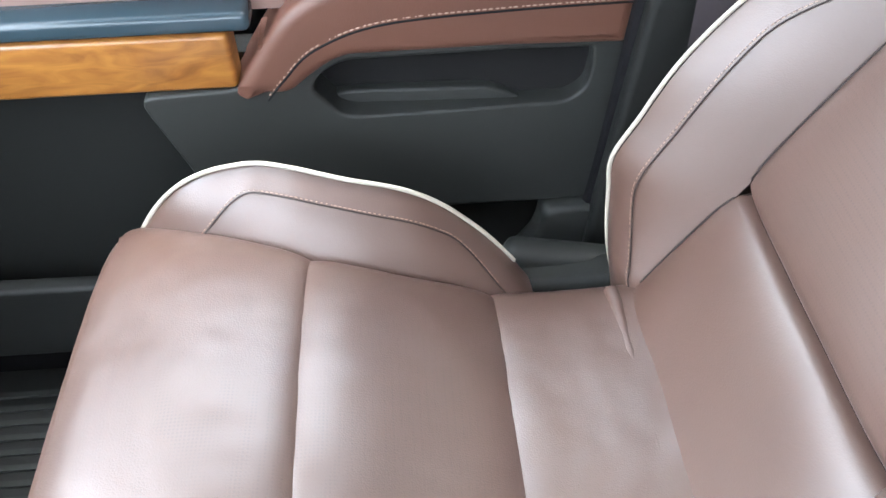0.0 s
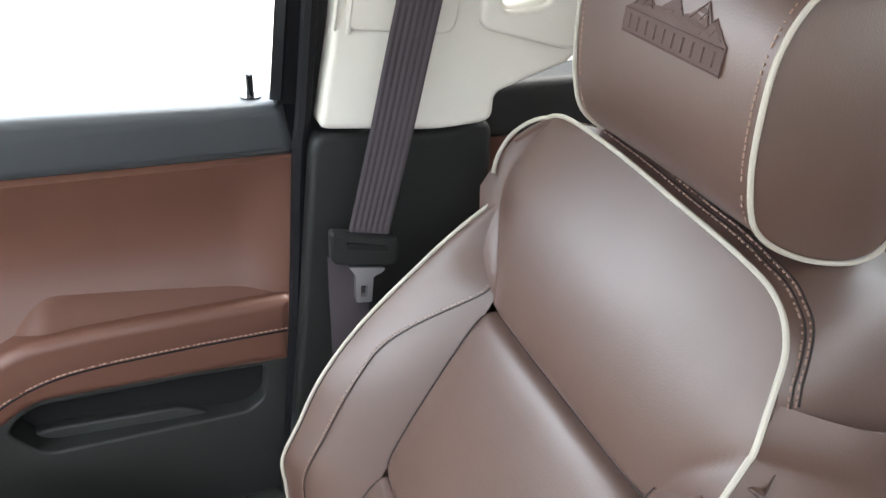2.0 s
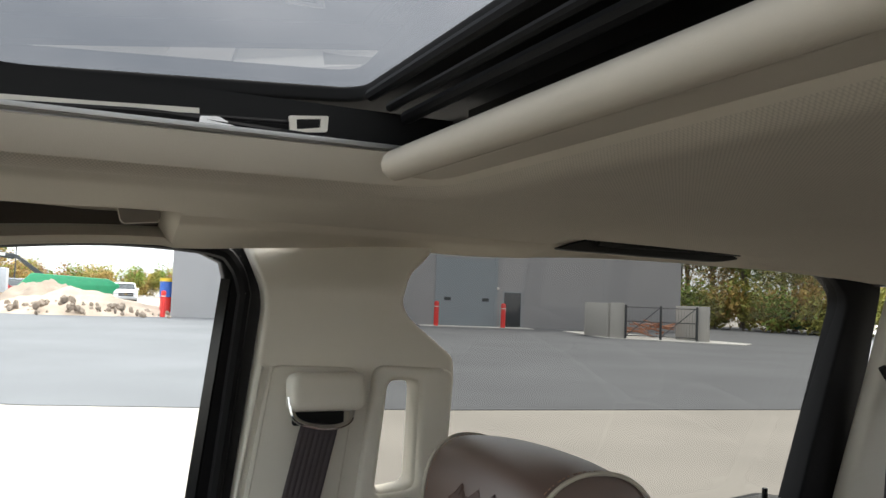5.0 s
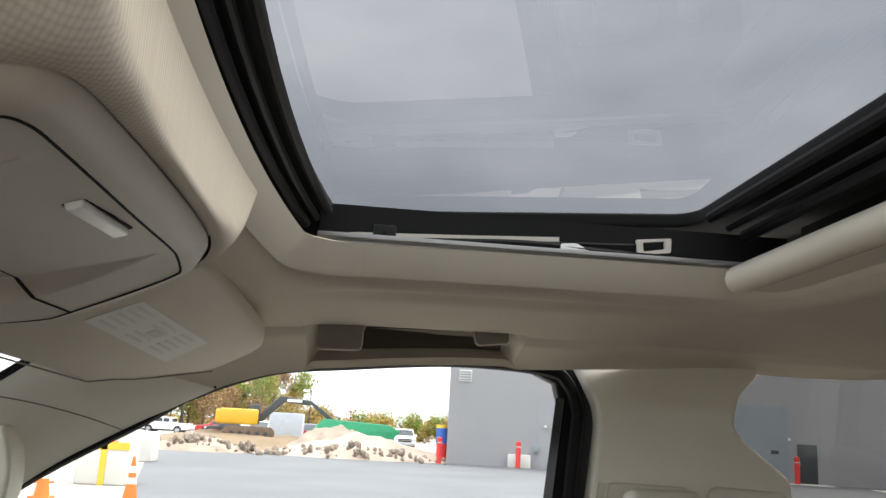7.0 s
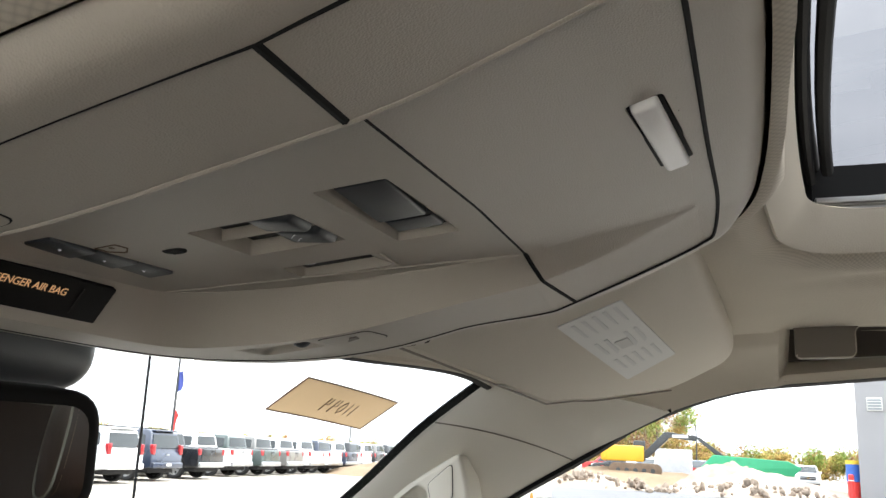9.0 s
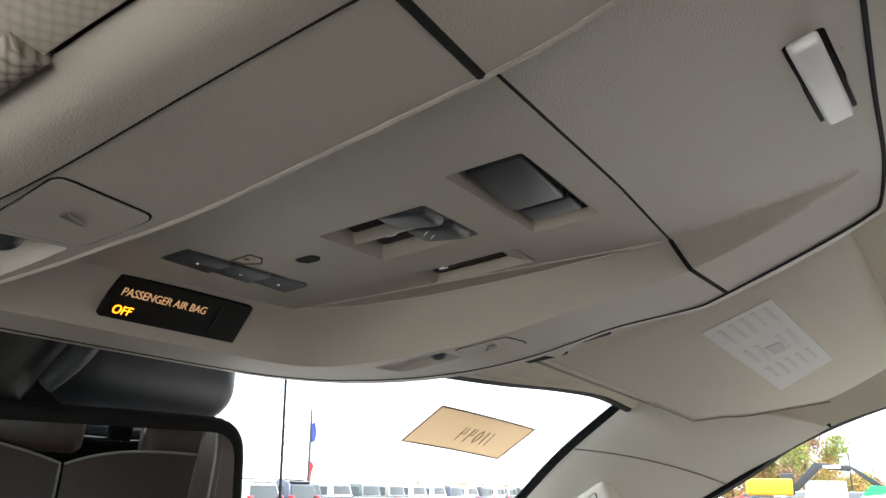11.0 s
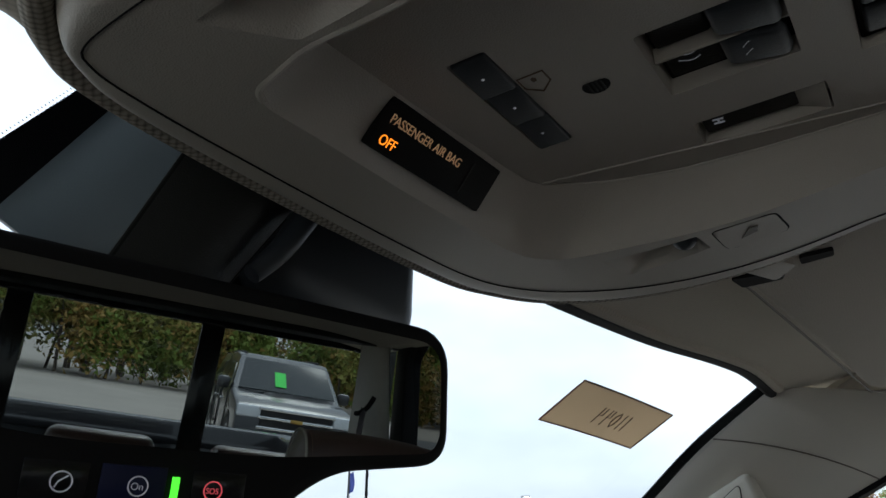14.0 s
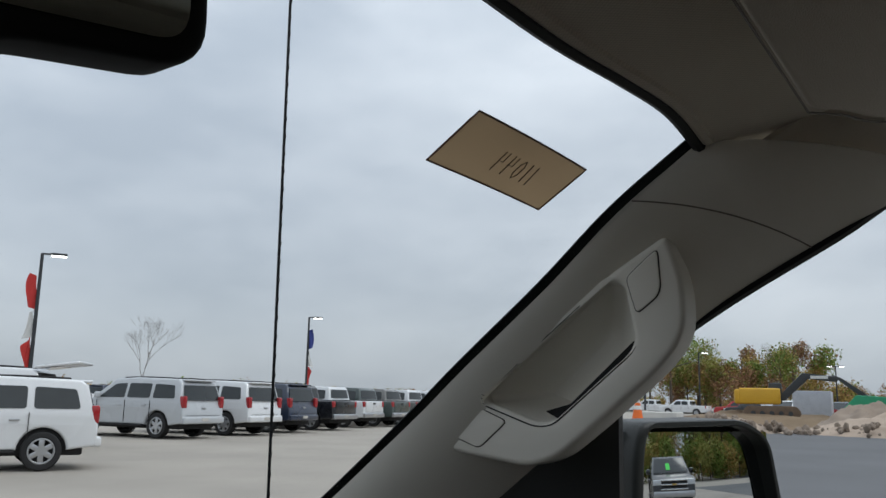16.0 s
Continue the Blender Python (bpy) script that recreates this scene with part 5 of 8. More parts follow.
bmesh.ops.subdivide_edges(mark, edges=list(mark.edges), cuts=3, use_grid_fill=True)
for v in mark.verts:
    v.co.y = front_y(v.co.x, v.co.z) + 0.0012 + v.co.y
part("pressed_mark", mark, stamp_mat, headrest, "pressed mountain-shaped mark")
# pressed lines of the mark: ridges over it, and plain bars below
pressed = lambda pts, r: tube([(x, front_y(x, z) + 0.0021, z) for x, z in pts], r, 5)
for k, px in enumerate((0.436, 0.397, 0.362, 0.347)):
    pz = (1.5155, 1.5185, 1.5212, 1.513)[k]
    part("mark_line", pressed([(px + 0.014, pz - 0.013), (px, pz), (px - 0.012, pz - 0.012)], 0.0006), stamp_mat, headrest)
    part("mark_line", pressed([(px, pz), (px - 0.003, pz - 0.006), (px + 0.002, pz - 0.012)], 0.0005), stamp_mat, headrest)
for z in (1.4975, 1.480):
    part("mark_line", pressed([(x, z) for x in lin(0.330, 0.461, 10)], 0.0006), stamp_mat, headrest)
for k in range(10):
    part("mark_bar", pressed([(0.452 - 0.0127 * k, 1.4835), (0.452 - 0.0127 * k, 1.494)], 0.0012), stamp_mat, headrest)

# ---- rear bench ----
bench = thing("rear_seat", "brown leather rear bench with cream piping", "seat", (0, -1.0, 0.6))
REAR_EDGE = along([0.92, 1.17, 1.249, 1.307, 1.36], [0.775, 0.76, 0.715, 0.672, 0.63])
for a, b in ((0.115, 0.775), (-0.775, 0.105)):
    def rear_back(u, v):
        x = a + (b - a) * u
        w = abs(2 * u - 1)
        zt = 1.358 - 0.05 * w ** 3
        z = 0.92 + (zt - 0.92) * v
        outer = (0.775 - REAR_EDGE(z)) * (step(u, 0.72, 1.0) if b > 0.5 else step(1 - u, 0.72, 1.0))
        return (x - outer * (1 if b > 0.5 else -1), -1.10 - 0.28 * (z - 0.92) + 0.03 * math.sin(u * math.pi) * math.sin(v * 3.0), z)
    part("backrest", thick(sheet(rear_back, 40, 30), -0.09), M["leather"], bench, "rear backrest")
    part("piping", tube([Vector(rear_back(u, 1.0)) for u in lin(0, 1, 30)] + [Vector(rear_back(1 if b > 0.5 else 1, v)) for v in lin(0.97, 0, 20)], 0.0036, 8), M["piping"], bench, "cream piping")
    part("seat_cushion", box((a, -1.05, 0.78), (b, -0.55, 0.93), 0.04, 4), M["leather"], bench, "rear seat cushion")
for x in (-0.42, 0.02, 0.42):
    part("headrest", box((x - 0.13, -1.33, 1.325), (x + 0.13, -1.235, 1.425 if x else 1.40), 0.03, 4), M["leather"], bench, "rear headrest")

# ---- overhead console ----
console = thing("overhead_console", "beige overhead console with lamps, switches and a sign", "console", (0, 0.45, 1.74))
JOINT_Y, TIP_Y = 0.4067, 0.334
RIM_FRONT = along([0.40, 0.45, 0.50, 0.55, 0.60, 0.66], [1.7222, 1.709, 1.6965, 1.690, 1.6875, 1.688])


def FLOOR_Z(y):
    """Height of the console floor: the switch panel, and behind the joint the steeper bin lid."""
    return 1.779 - 0.12 * y if y > JOINT_Y else 1.7302 - 0.29 * (y - JOINT_Y)


def floor_h(x, y):
    """The floor leans down a little towards the driver."""
    return FLOOR_Z(y) - 0.05 * max(0.0, 0.02 - x) * step(y, TIP_Y, JOINT_Y)


def joint_y(x):
    """The joint between switch panel and bin lid runs back on the passenger's side."""
    return JOINT_Y - 0.17 * max(0.0, x - 0.0915)


def rim_z(x, y):
    """Height of the band round the hollow; it meets the bin lid towards the rear."""
    z = RIM_FRONT(y) if y > JOINT_Y else FLOOR_Z(y) - 0.0098 * max(0.0, (y - TIP_Y) / (JOINT_Y - TIP_Y))
    return z - 0.12 * max(0.0, x - 0.112) * (1 - step(y, 0.40, 0.46))


FLOOR_LOOP = [(-0.081, TIP_Y), (-0.081, JOINT_Y), (-0.083, 0.48), (-0.084, 0.55), (-0.074, 0.5800), (0.0, 0.5790), (0.038, 0.5772), (0.060, 0.5745), (0.0675, 0.5670), (0.079, 0.5490),
              (0.0880, 0.5214), (0.0917, 0.4878), (0.0928, 0.4433), (0.0915, JOINT_Y), (0.098, 0.366), (0.1032, TIP_Y)]
RIM_LOOP = [(-0.0828, TIP_Y), (-0.0828, 0.39), (-0.086, JOINT_Y), (-0.088, 0.466), (-0.0915, 0.517), (-0.0890, 0.570), (-0.080, 0.595), (-0.0718, 0.5990), (-0.039, 0.5975), (0.0, 0.597), (0.0704, 0.593), (0.088, 0.5885),
            (0.0975, 0.577), (0.0992, 0.5505), (0.1025, 0.52), (0.1050, 0.4823), (0.1075, 0.440), (0.1118, JOINT_Y), (0.1145, 0.3788), (0.1098, 0.3541), (0.1034, TIP_Y)]
GROOVE = [(-0.080, 0.3283), (-0.110, 0.3300), (-0.1215, 0.3370), (-0.1240, 0.352), (-0.1280, JOINT_Y), (-0.1290, 0.4752), (-0.1270, 0.56), (-0.1245, 0.5906), (-0.1190, 0.6180), (-0.1110, 0.6255), (-0.0950, 0.6285), (-0.056, 0.6298), (0.0404, 0.6288),
          (0.1000, 0.6240), (0.1300, 0.6080), (0.1480, 0.5800), (0.1580, 0.5400), (0.1585, 0.4906), (0.1565, 0.4500), (0.1545, JOINT_Y), (0.1535, 0.3715), (0.1510, 0.3450), (0.1470, 0.3325), (0.1380, 0.3280), (0.0976, 0.3254), (0.0300, 0.3268)]
RING = [(0.0, 0.308), (0.09, 0.308), (0.136, 0.313), (0.160, 0.330), (0.168, 0.365), (0.166, 0.41), (0.172, 0.47), (0.181, 0.53), (0.180, 0.58), (0.166, 0.615), (0.140, 0.635), (0.105, 0.645),
        (0.0, 0.648), (-0.085, 0.645), (-0.112, 0.635), (-0.131, 0.615), (-0.141, 0.58), (-0.147, 0.50), (-0.1475, 0.42), (-0.1445, 0.36), (-0.1365, 0.324), (-0.118, 0.3135), (-0.09, 0.311)]
MIDDLE = (0.010, 0.470)


def ray_out(loop, a):
    """Where the ray at angle a from the console's middle leaves an outline."""
    d = (math.cos(a), math.sin(a))
    best = 0.0
    for p, q in zip(loop, loop[1:] + loop[:1]):
        ex, ey = q[0] - p[0], q[1] - p[1]
        det = ex * d[1] - ey * d[0]
        if abs(det) < 1e-12:
            continue
        px, py = p[0] - MIDDLE[0], p[1] - MIDDLE[1]
        r, s = (px * ey - py * ex) / -det, (px * d[1] - py * d[0]) / -det
        if -1e-6 <= s <= 1 + 1e-6:
            best = max(best, r)
    return (MIDDLE[0] + d[0] * best, MIDDLE[1] + d[1] * best)


def eased(pts, n):
    """A closed outline through the places, with eased corners."""
    return [(p.x, p.y) for p in spline([(x, y, 0) for x, y in pts], n, True)]


ANGLES = [2 * math.pi * k / 540 for k in range(540)]
L_FLOOR = [ray_out(rounded(FLOOR_LOOP, 0.006), a) for a in ANGLES]
L_RIM = [ray_out(rounded(RIM_LOOP, 0.006), a) for a in ANGLES]
L_GROOVE = [ray_out(eased(GROOVE, 6), a) for a in ANGLES]
L_RING = [ray_out(eased(RING, 6), a) for a in ANGLES]
ROUND = L_RING


def cut_sheet(outlines, height, grid=0.006):
    """A face with holes, cut into a fine grid and laid on the heights height(x, y)."""
    cu = bpy.data.curves.new("tmp", "CURVE")
    cu.dimensions, cu.fill_mode = "2D", "BOTH"
    for o in outlines:
        sp = cu.splines.new("POLY")
        sp.points.add(len(o) - 1)
        sp.points.foreach_set("co", [c for p in o for c in (p[0], p[1], 0, 1)])
        sp.use_cyclic_u = True
    ob = bpy.data.objects.new("tmp", cu)
    scene.collection.objects.link(ob)
    me = bpy.data.meshes.new_from_object(ob.evaluated_get(bpy.context.evaluated_depsgraph_get()))
    bpy.data.objects.remove(ob)
    bpy.data.curves.remove(cu)
    bm = bmesh.new()
    bm.from_mesh(me)
    bpy.data.meshes.remove(me)
    bmesh.ops.remove_doubles(bm, verts=bm.verts, dist=1e-6)
    for axis in (0, 1):
        vals = [p[axis] for p in outlines[0]]
        for c in lin(min(vals), max(vals), int((max(vals) - min(vals)) / grid) + 2)[1:-1]:
            co, no = [0, 0, 0], [0, 0, 0]
            co[axis], no[axis] = c, 1
            bmesh.ops.bisect_plane(bm, geom=list(bm.verts) + list(bm.edges) + list(bm.faces), plane_co=co, plane_no=no)
    for v in bm.verts:
        v.co.z = height(v.co.x, v.co.y)
    return bm


def side_of(loop, y, ahead):
    """The part of an outline ahead of or behind a line across the console."""
    res = []
    for p, q in zip(loop, loop[1:] + loop[:1]):
        dp, dq = p[1] - joint_y(p[0]) - y, q[1] - joint_y(q[0]) - y
        if (dp >= 0) == ahead:
            res.append(p)
        if (dp >= 0) != (dq >= 0):
            f = dp / (dp - dq)
            res.append((p[0] + (q[0] - p[0]) * f, p[1] + (q[1] - p[1]) * f))
    return res


def band_side(y, ahead):
    """Outline of the band between groove and hollow on one side of the joint: the outer line, then the inner one back."""
    out_, in_ = side_of(L_GROOVE, y, ahead), side_of(L_RIM, y, ahead)

    def opened(loop):
        k = max(range(len(loop)), key=lambda i: math.hypot(loop[i][0] - loop[i - 1][0], loop[i][1] - loop[i - 1][1]))
        return loop[k:] + loop[:k]
    return opened(out_) + opened(in_)[::-1]


def hollow_wall(ahead):
    """The walls between the floor and the band, a little hollowed, on one side of the joint."""
    bm = bmesh.new()
    n, k = 7, len(ANGLES)
    rows_v = []
    for i in range(k):
        (fx, fy), (rx, ry) = L_FLOOR[i], L_RIM[i]
        col = []
        for j in range(n + 1):
            t = j / n
            x, y = fx + (rx - fx) * t, fy + (ry - fy) * t
            zf, zr = floor_h(fx, fy), rim_z(rx, ry)
            col.append((x, y, zf + (zr - zf) * t + 0.0016 * math.sin(t * math.pi) * min(1.0, (zf - zr) / 0.012)))
        rows_v.append(col)
    for i in range(k):
        a, b = rows_v[i], rows_v[(i + 1) % k]
        for j in range(n):
            quad = [a[j], b[j], b[j + 1], a[j + 1]]
            mid = sum(p[1] for p in quad) / 4
            if (mid > joint_y(sum(p[0] for p in quad) / 4)) == ahead and mid > TIP_Y - 0.002:
                bm.faces.new([bm.verts.new(p) for p in quad])
    bmesh.ops.remove_doubles(bm, verts=bm.verts, dist=1e-5)
    return bm


WELLS = [  # x, y, half sizes, depth of the switch wells
    (0.007, 0.434, 0.0365, 0.013, 0.008), (0.0095, 0.4855, 0.0215, 0.0215, 0.010), (0.066, 0.483, 0.0105, 0.0235, 0.008), (0.0, 0.553, 0.0355, 0.0068, 0.005)]
WELL_LOOPS = [rounded([(x - a, y - b), (x + a, y - b), (x + a, y + b), (x - a, y + b)], 0.0015) for x, y, a, b, _ in WELLS]
LAMPS = [  # button outline, scoop corners, deepest place of the scoop
    ([(-0.1275, 0.4935), (-0.0955, 0.4955), (-0.0955, 0.5235), (-0.1230, 0.5285)], [(-0.1235, 0.5315), (-0.0970, 0.5265), (-0.0925, 0.5690), (-0.1120, 0.5860)], (-0.1090, 0.5370, 0.014)),
    ([(0.1085, 0.4885), (0.1320, 0.4862), (0.1325, 0.5135), (0.1070, 0.5150)], [(0.1075, 0.5205), (0.1250, 0.5185), (0.1345, 0.5590), (0.1105, 0.5637)], (0.1165, 0.5270, 0.011))]


def pit(loop, height, depth):
    """Upright walls round an opening."""
    return sheet(lambda a, v: (*loop[int(round(a)) % len(loop)], height(*loop[int(round(a)) % len(loop)]) + depth * v), len(loop) + 1, 2, (0, len(loop)))


def scoop(corners, deep):
    """A soft hollow that falls from its rim to one deep place."""
    rim = []
    for (ax, ay), (bx, by) in zip(corners, corners[1:] + corners[:1]):
        rim += [(ax + (bx - ax) * k / 6, ay + (by - ay) * k / 6) for k in range(6)]

    def f(k, t):
        x, y = rim[int(round(k)) % len(rim)]
        x, y = x + (deep[0] - x) * t, y + (deep[1] - y) * t
        return (x, y, rim_z(x, y) + deep[2] * math.sin(t * math.pi / 2) ** 1.2)
    bm = sheet(f, len(rim) + 1, 12, (0, len(rim)), (0, 1))
    bmesh.ops.remove_doubles(bm, verts=list(bm.verts), dist=0.0001)
    return bm


front_hollows = [rounded(l[1], 0.0015, 2) for l in LAMPS]
front_buttons = [rounded(l[0], 0.004) for l in LAMPS]
part("front_module", cut_sheet([side_of(L_FLOOR, 0.0005, True)] + WELL_LOOPS, floor_h, 0.012), M["console"], console, "moulded beige switch panel", 25)
part("hollow_wall", hollow_wall(True), M["console"], console, "sloping wall round the switches", 25)
part("band", cut_sheet([band_side(0.0007, True)] + front_hollows + front_buttons, rim_z, 0.005), M["console"], console, "beige band with the reading lamps", 25)
for w, q in zip(WELL_LOOPS, WELLS):
    part("well_wall", pit(w, floor_h, q[4]), M["console"], console)
for l, b in zip(LAMPS, front_buttons):
    part("lamp_scoop", scoop(l[1], l[2]), M["console"], console, "hollow of the reading lamp", 85)
    part("button_wall", pit(b, rim_z, 0.003), M["console"], console)
DOME = rounded([(-0.0205, 0.3375), (0.0370, 0.3315), (0.0380, 0.3430), (-0.0195, 0.3490)], 0.002)
bin_lid = join(cut_sheet([side_of(L_FLOOR, -0.0005, False), DOME], floor_h, 0.01), hollow_wall(False), cut_sheet([band_side(-0.0007, False)], rim_z, 0.005), pit(DOME, floor_h, 0.003))
bmesh.ops.remove_doubles(bin_lid, verts=bin_lid.verts, dist=0.0002)
part("bin_door", bin_lid, M["console"], console, "beige storage bin lid", 25)
part("rim_edge", tube([(x, y, rim_z(x, y) + 0.0007) for x, y in [p for p in L_RIM if p[0] < -0.06 and 0.342 < p[1] < 0.598]], 0.0013, 8), M["console"], console, "rounded edge of the hollow")
part("rim_edge", tube([(x, y, FLOOR_Z(y) + 0.0001) for x, y in [p for p in L_FLOOR if p[0] > 0.055 and JOINT_Y + 0.002 < p[1] < 0.572]], 0.0007, 6), M["console"], console)


def ring_f(k, v):
    """The trim ring round both panels."""
    (ix, iy), (ox, oy) = L_GROOVE[k % len(ROUND)], ROUND[k % len(ROUND)]
    x, y = ix + (ox - ix) * v, iy + (oy - iy) * v
    return (x, y, rim_z(x, y) - 0.0003 + 0.009 * v ** 4)


part("trim_ring", sheet(lambda a, v: ring_f(int(round(a)), v), len(ROUND) + 1, 10, (0, len(ROUND))), M["console"], console, "beige trim ring", 60)
part("joint", tube([Vector(ring_f(k, 0.0)) + Vector((0, 0, 0.0002)) for k in range(len(ROUND))], [0.0004 + 0.0005 * (1 - step(ring_f(k, 0.0)[1], 0.36, 0.44)) for k in range(len(ROUND))], 6, True), M["matt"], console, "dark joint")
part("joint", tube([(x, JOINT_Y, rim_z(x, JOINT_Y) + 0.0005) for x in lin(-0.128, -0.087, 8)], 0.0013, 6), M["matt"], console)
part("joint", tube([(x, JOINT_Y, floor_h(x, JOINT_Y) + 0.0004) for x in lin(-0.082, 0.0915, 20)], 0.0007, 6), M["matt"], console)
part("joint", tube([(x, joint_y(x), FLOOR_Z(JOINT_Y) + 0.0005 + (rim_z(x, joint_y(x)) - FLOOR_Z(JOINT_Y)) * min(1, (x - 0.0915) / 0.0205)) for x in lin(0.0915, 0.1545, 24)], 0.0011, 6), M["matt"], console)
part("backing", box((-0.13, 0.325, 1.775), (0.13, 0.575, 1.779)), M["matt"], console, "dark backing")
dome_m = pose(0.0088, 0.3403, FLOOR_Z(0.3403) - 0.0014, -16, 0, -6)
part("dome_lamp", turned(box((-0.0278, -0.0044, -0.0025), (0.0278, 0.0044, 0.003), 0.0018, 3), dome_m), M["lens"], console, "white dome lamp lens")
part("dome_lamp", turned(box((-0.0292, -0.0060, 0.0012), (0.0292, 0.0060, 0.004), 0.0005), dome_m), M["matt"], console, "dark lamp bezel")


def set_in(name, a, b, y, drop, mat, label, bevel=0.002, tilt=0.0, tip=0.0):
    """A block set into a well of the console floor."""
    x, hx, hy = (a + b) / 2, (b - a) / 2, y[1]
    return part(name, turned(box((-hx, -hy, -0.003), (hx, hy, 0.003), bevel, 3), pose(x, y[0], floor_h(x, y[0]) + drop - 0.0005, -7 + tip, tilt, 0)), mat, console, label)


set_in("well", -0.0295, 0.0435, (0.434, 0.013), 0.0085, M["matt"], "black switch well", 0.0005)
set_in("switch", -0.0205, 0.0185, (0.4352, 0.0098), 0.0050, M["button"], "grey rocker switch", 0.0012, 1.5)
set_in("switch", 0.0230, 0.0375, (0.4352, 0.0098), 0.0050, M["button"], "grey push button", 0.0012)
part("switch_line", turned(box((-0.0003, -0.006, -0.0002), (0.0003, 0.006, 0.0002)), pose(0.0, 0.4335, FLOOR_Z(0.4335) + 0.0009, -7, 0, 0)), M["white_print"], console)
set_in("well", -0.012, 0.031, (0.4855, 0.0215), 0.0105, M["matt"], "black switch well", 0.0005)
for x in (-0.0010, 0.0200):
    set_in("switch", x - 0.0090, x + 0.0090, (0.4760, 0.0105), 0.0030, M["button"], "grey paddle switch", 0.0030, 0, 10)
    set_in("switch_base", x - 0.0088, x + 0.0088, (0.4965, 0.009), 0.0090, M["charcoal"], "", 0.001)
    for k in range(2):
        part("icon", tube([(x - 0.0035 + 0.004 * k + 0.0012 * math.sin(4 * s), 0.494 + 0.007 * s, FLOOR_Z(0.494 + 0.007 * s) + 0.0053) for s in lin(0, 1, 8)], 0.0002, 4), M["white_print"], console)
        part("icon", tube([(x - 0.0045 + 0.005 * k + 0.0014 * math.cos(5 * s), 0.4725 + 0.007 * s, FLOOR_Z(0.4760) - 0.0001 - 0.30 * (0.007 * s - 0.0035)) for s in lin(0, 1, 8)], 0.00016, 4), M["white_print"], console)
set_in("divider", 0.0089, 0.0101, (0.4855, 0.0213), 0.0045, M["console"], "pale bar between the paddles", 0.0005)
set_in("switch", 0.0575, 0.0745, (0.488, 0.0175), 0.0075, M["charcoal"], "dark slide switch", 0.0015)
part("slide_ramp", turned(box((-0.0098, -0.008, -0.0005), (0.0098, 0.008, 0.0005), 0.0002), pose(0.066, 0.4680, FLOOR_Z(0.468) + 0.0035, 18, 0, 0)), M["console"], console, "sloping end of the slide")
for k in range(2):
    part("icon", turned(box((-0.0004, -0.0020, -0.0002), (0.0004, 0.0020, 0.0002)), pose(0.0645 + 0.003 * k, 0.499, FLOOR_Z(0.499) + 0.0038, -7, 0, 8)), M["white_print"], console)
part("icon", turned(box((-0.0018, -0.0004, -0.0002), (0.0018, 0.0004, 0.0002)), pose(0.066, 0.499, FLOOR_Z(0.499) + 0.0038, -7, 0, 0)), M["white_print"], console)
set_in("well", -0.0355, 0.0355, (0.553, 0.0068), 0.0060, M["matt"], "black button well", 0.0005)
for k in range(3):
    x = -0.0232 + 0.0232 * k
    set_in("button", x - 0.0113, x + 0.0113, (0.553, 0.0062), 0.0022, M["button"], "grey opener button", 0.0008)
    part("icon", ball((x, 0.553, floor_h(x, 0.553) - 0.0012), 0.0007, 1), M["white_print"], console)
part("microphone", turned(rod((0, 0, -0.0008), (0, 0, 0.002), 0.0048, 20), pose(0.007, 0.526, FLOOR_Z(0.526), -7, 0, 0)), M["matt"], console, "round microphone hole")
for k in range(4):
    part("microphone_bar", turned(box((-0.0034, -0.0003, -0.0012), (0.0034, 0.0003, -0.0008)), pose(0.007, 0.5237 + 0.0015 * k, FLOOR_Z(0.5237 + 0.0015 * k), -7, 0, 0)), M["charcoal"], console)
HOUSE = [(-0.006, -0.0045), (-0.006, 0.0045), (0.001, 0.0045), (0.006, 0.0), (0.001, -0.0045)]
part("icon", tube([(x - 0.008, y + 0.541, floor_h(x - 0.008, y + 0.541) - 0.0001) for x, y in HOUSE[3:] + HOUSE[:1]], 0.00035, 4), M["ink"], console, "small printed house sign")
part("icon", tube([(x - 0.008, y + 0.541, floor_h(x - 0.008, y + 0.541) - 0.0001) for x, y in HOUSE[:3] + HOUSE[3:4]], 0.00035, 4), M["ink"], console)
part("icon", turned(ball((0, 0, 0), 0.0011, 1, (1.5, 1, 0.3)), pose(-0.0105, 0.541, floor_h(-0.0105, 0.541), -7, 0, 0)), M["ink"], console)
for o, _, deep in LAMPS:
    c = (sum(p[0] for p in o) / 4, sum(p[1] for p in o) / 4)
    small = rounded([(c[0] + (p[0] - c[0]) * 0.965, c[1] + (p[1] - c[1]) * 0.955) for p in o], 0.0035)
    part("lamp_button", join(cut_sheet([small], lambda x, y: rim_z(x, y) - 0.0004 + 0.0007 * (1 - step(math.hypot((x - c[0]) / 0.016, (y - c[1]) / 0.014), 0.2, 0.9)), 0.003), pit(small, lambda x, y: rim_z(x, y) - 0.0004, 0.003)), M["console"], console, "reading lamp button")
    part("lamp_joint", tube([(x, y, rim_z(x, y) + 0.0003) for x, y in rounded([(c[0] + (p[0] - c[0]) * 0.985, c[1] + (p[1] - c[1]) * 0.98) for p in o], 0.004)], 0.0006, 5, True), M["matt"], console)
    part("icon", turned(plate([[(-0.0055, -0.0022), (-0.001, -0.0022), (0.0005, -0.003), (0.0055, 0.003), (-0.001, 0.0018), (-0.0055, 0.0015)]], "z", -0.0003, 0.0003), pose(c[0], c[1], rim_z(*c) - 0.0001, -14, 0, 200 if c[0] < 0 else 20)), M["taupe"], console, "faint lamp sign")
    part("lamp_hole", ball((deep[0], deep[1] + 0.001, rim_z(deep[0], deep[1]) + deep[2] - (0.0095 if deep[0] < 0 else 0.0065)), 0.0056, 3), M["button"], console, "dark lamp hole")
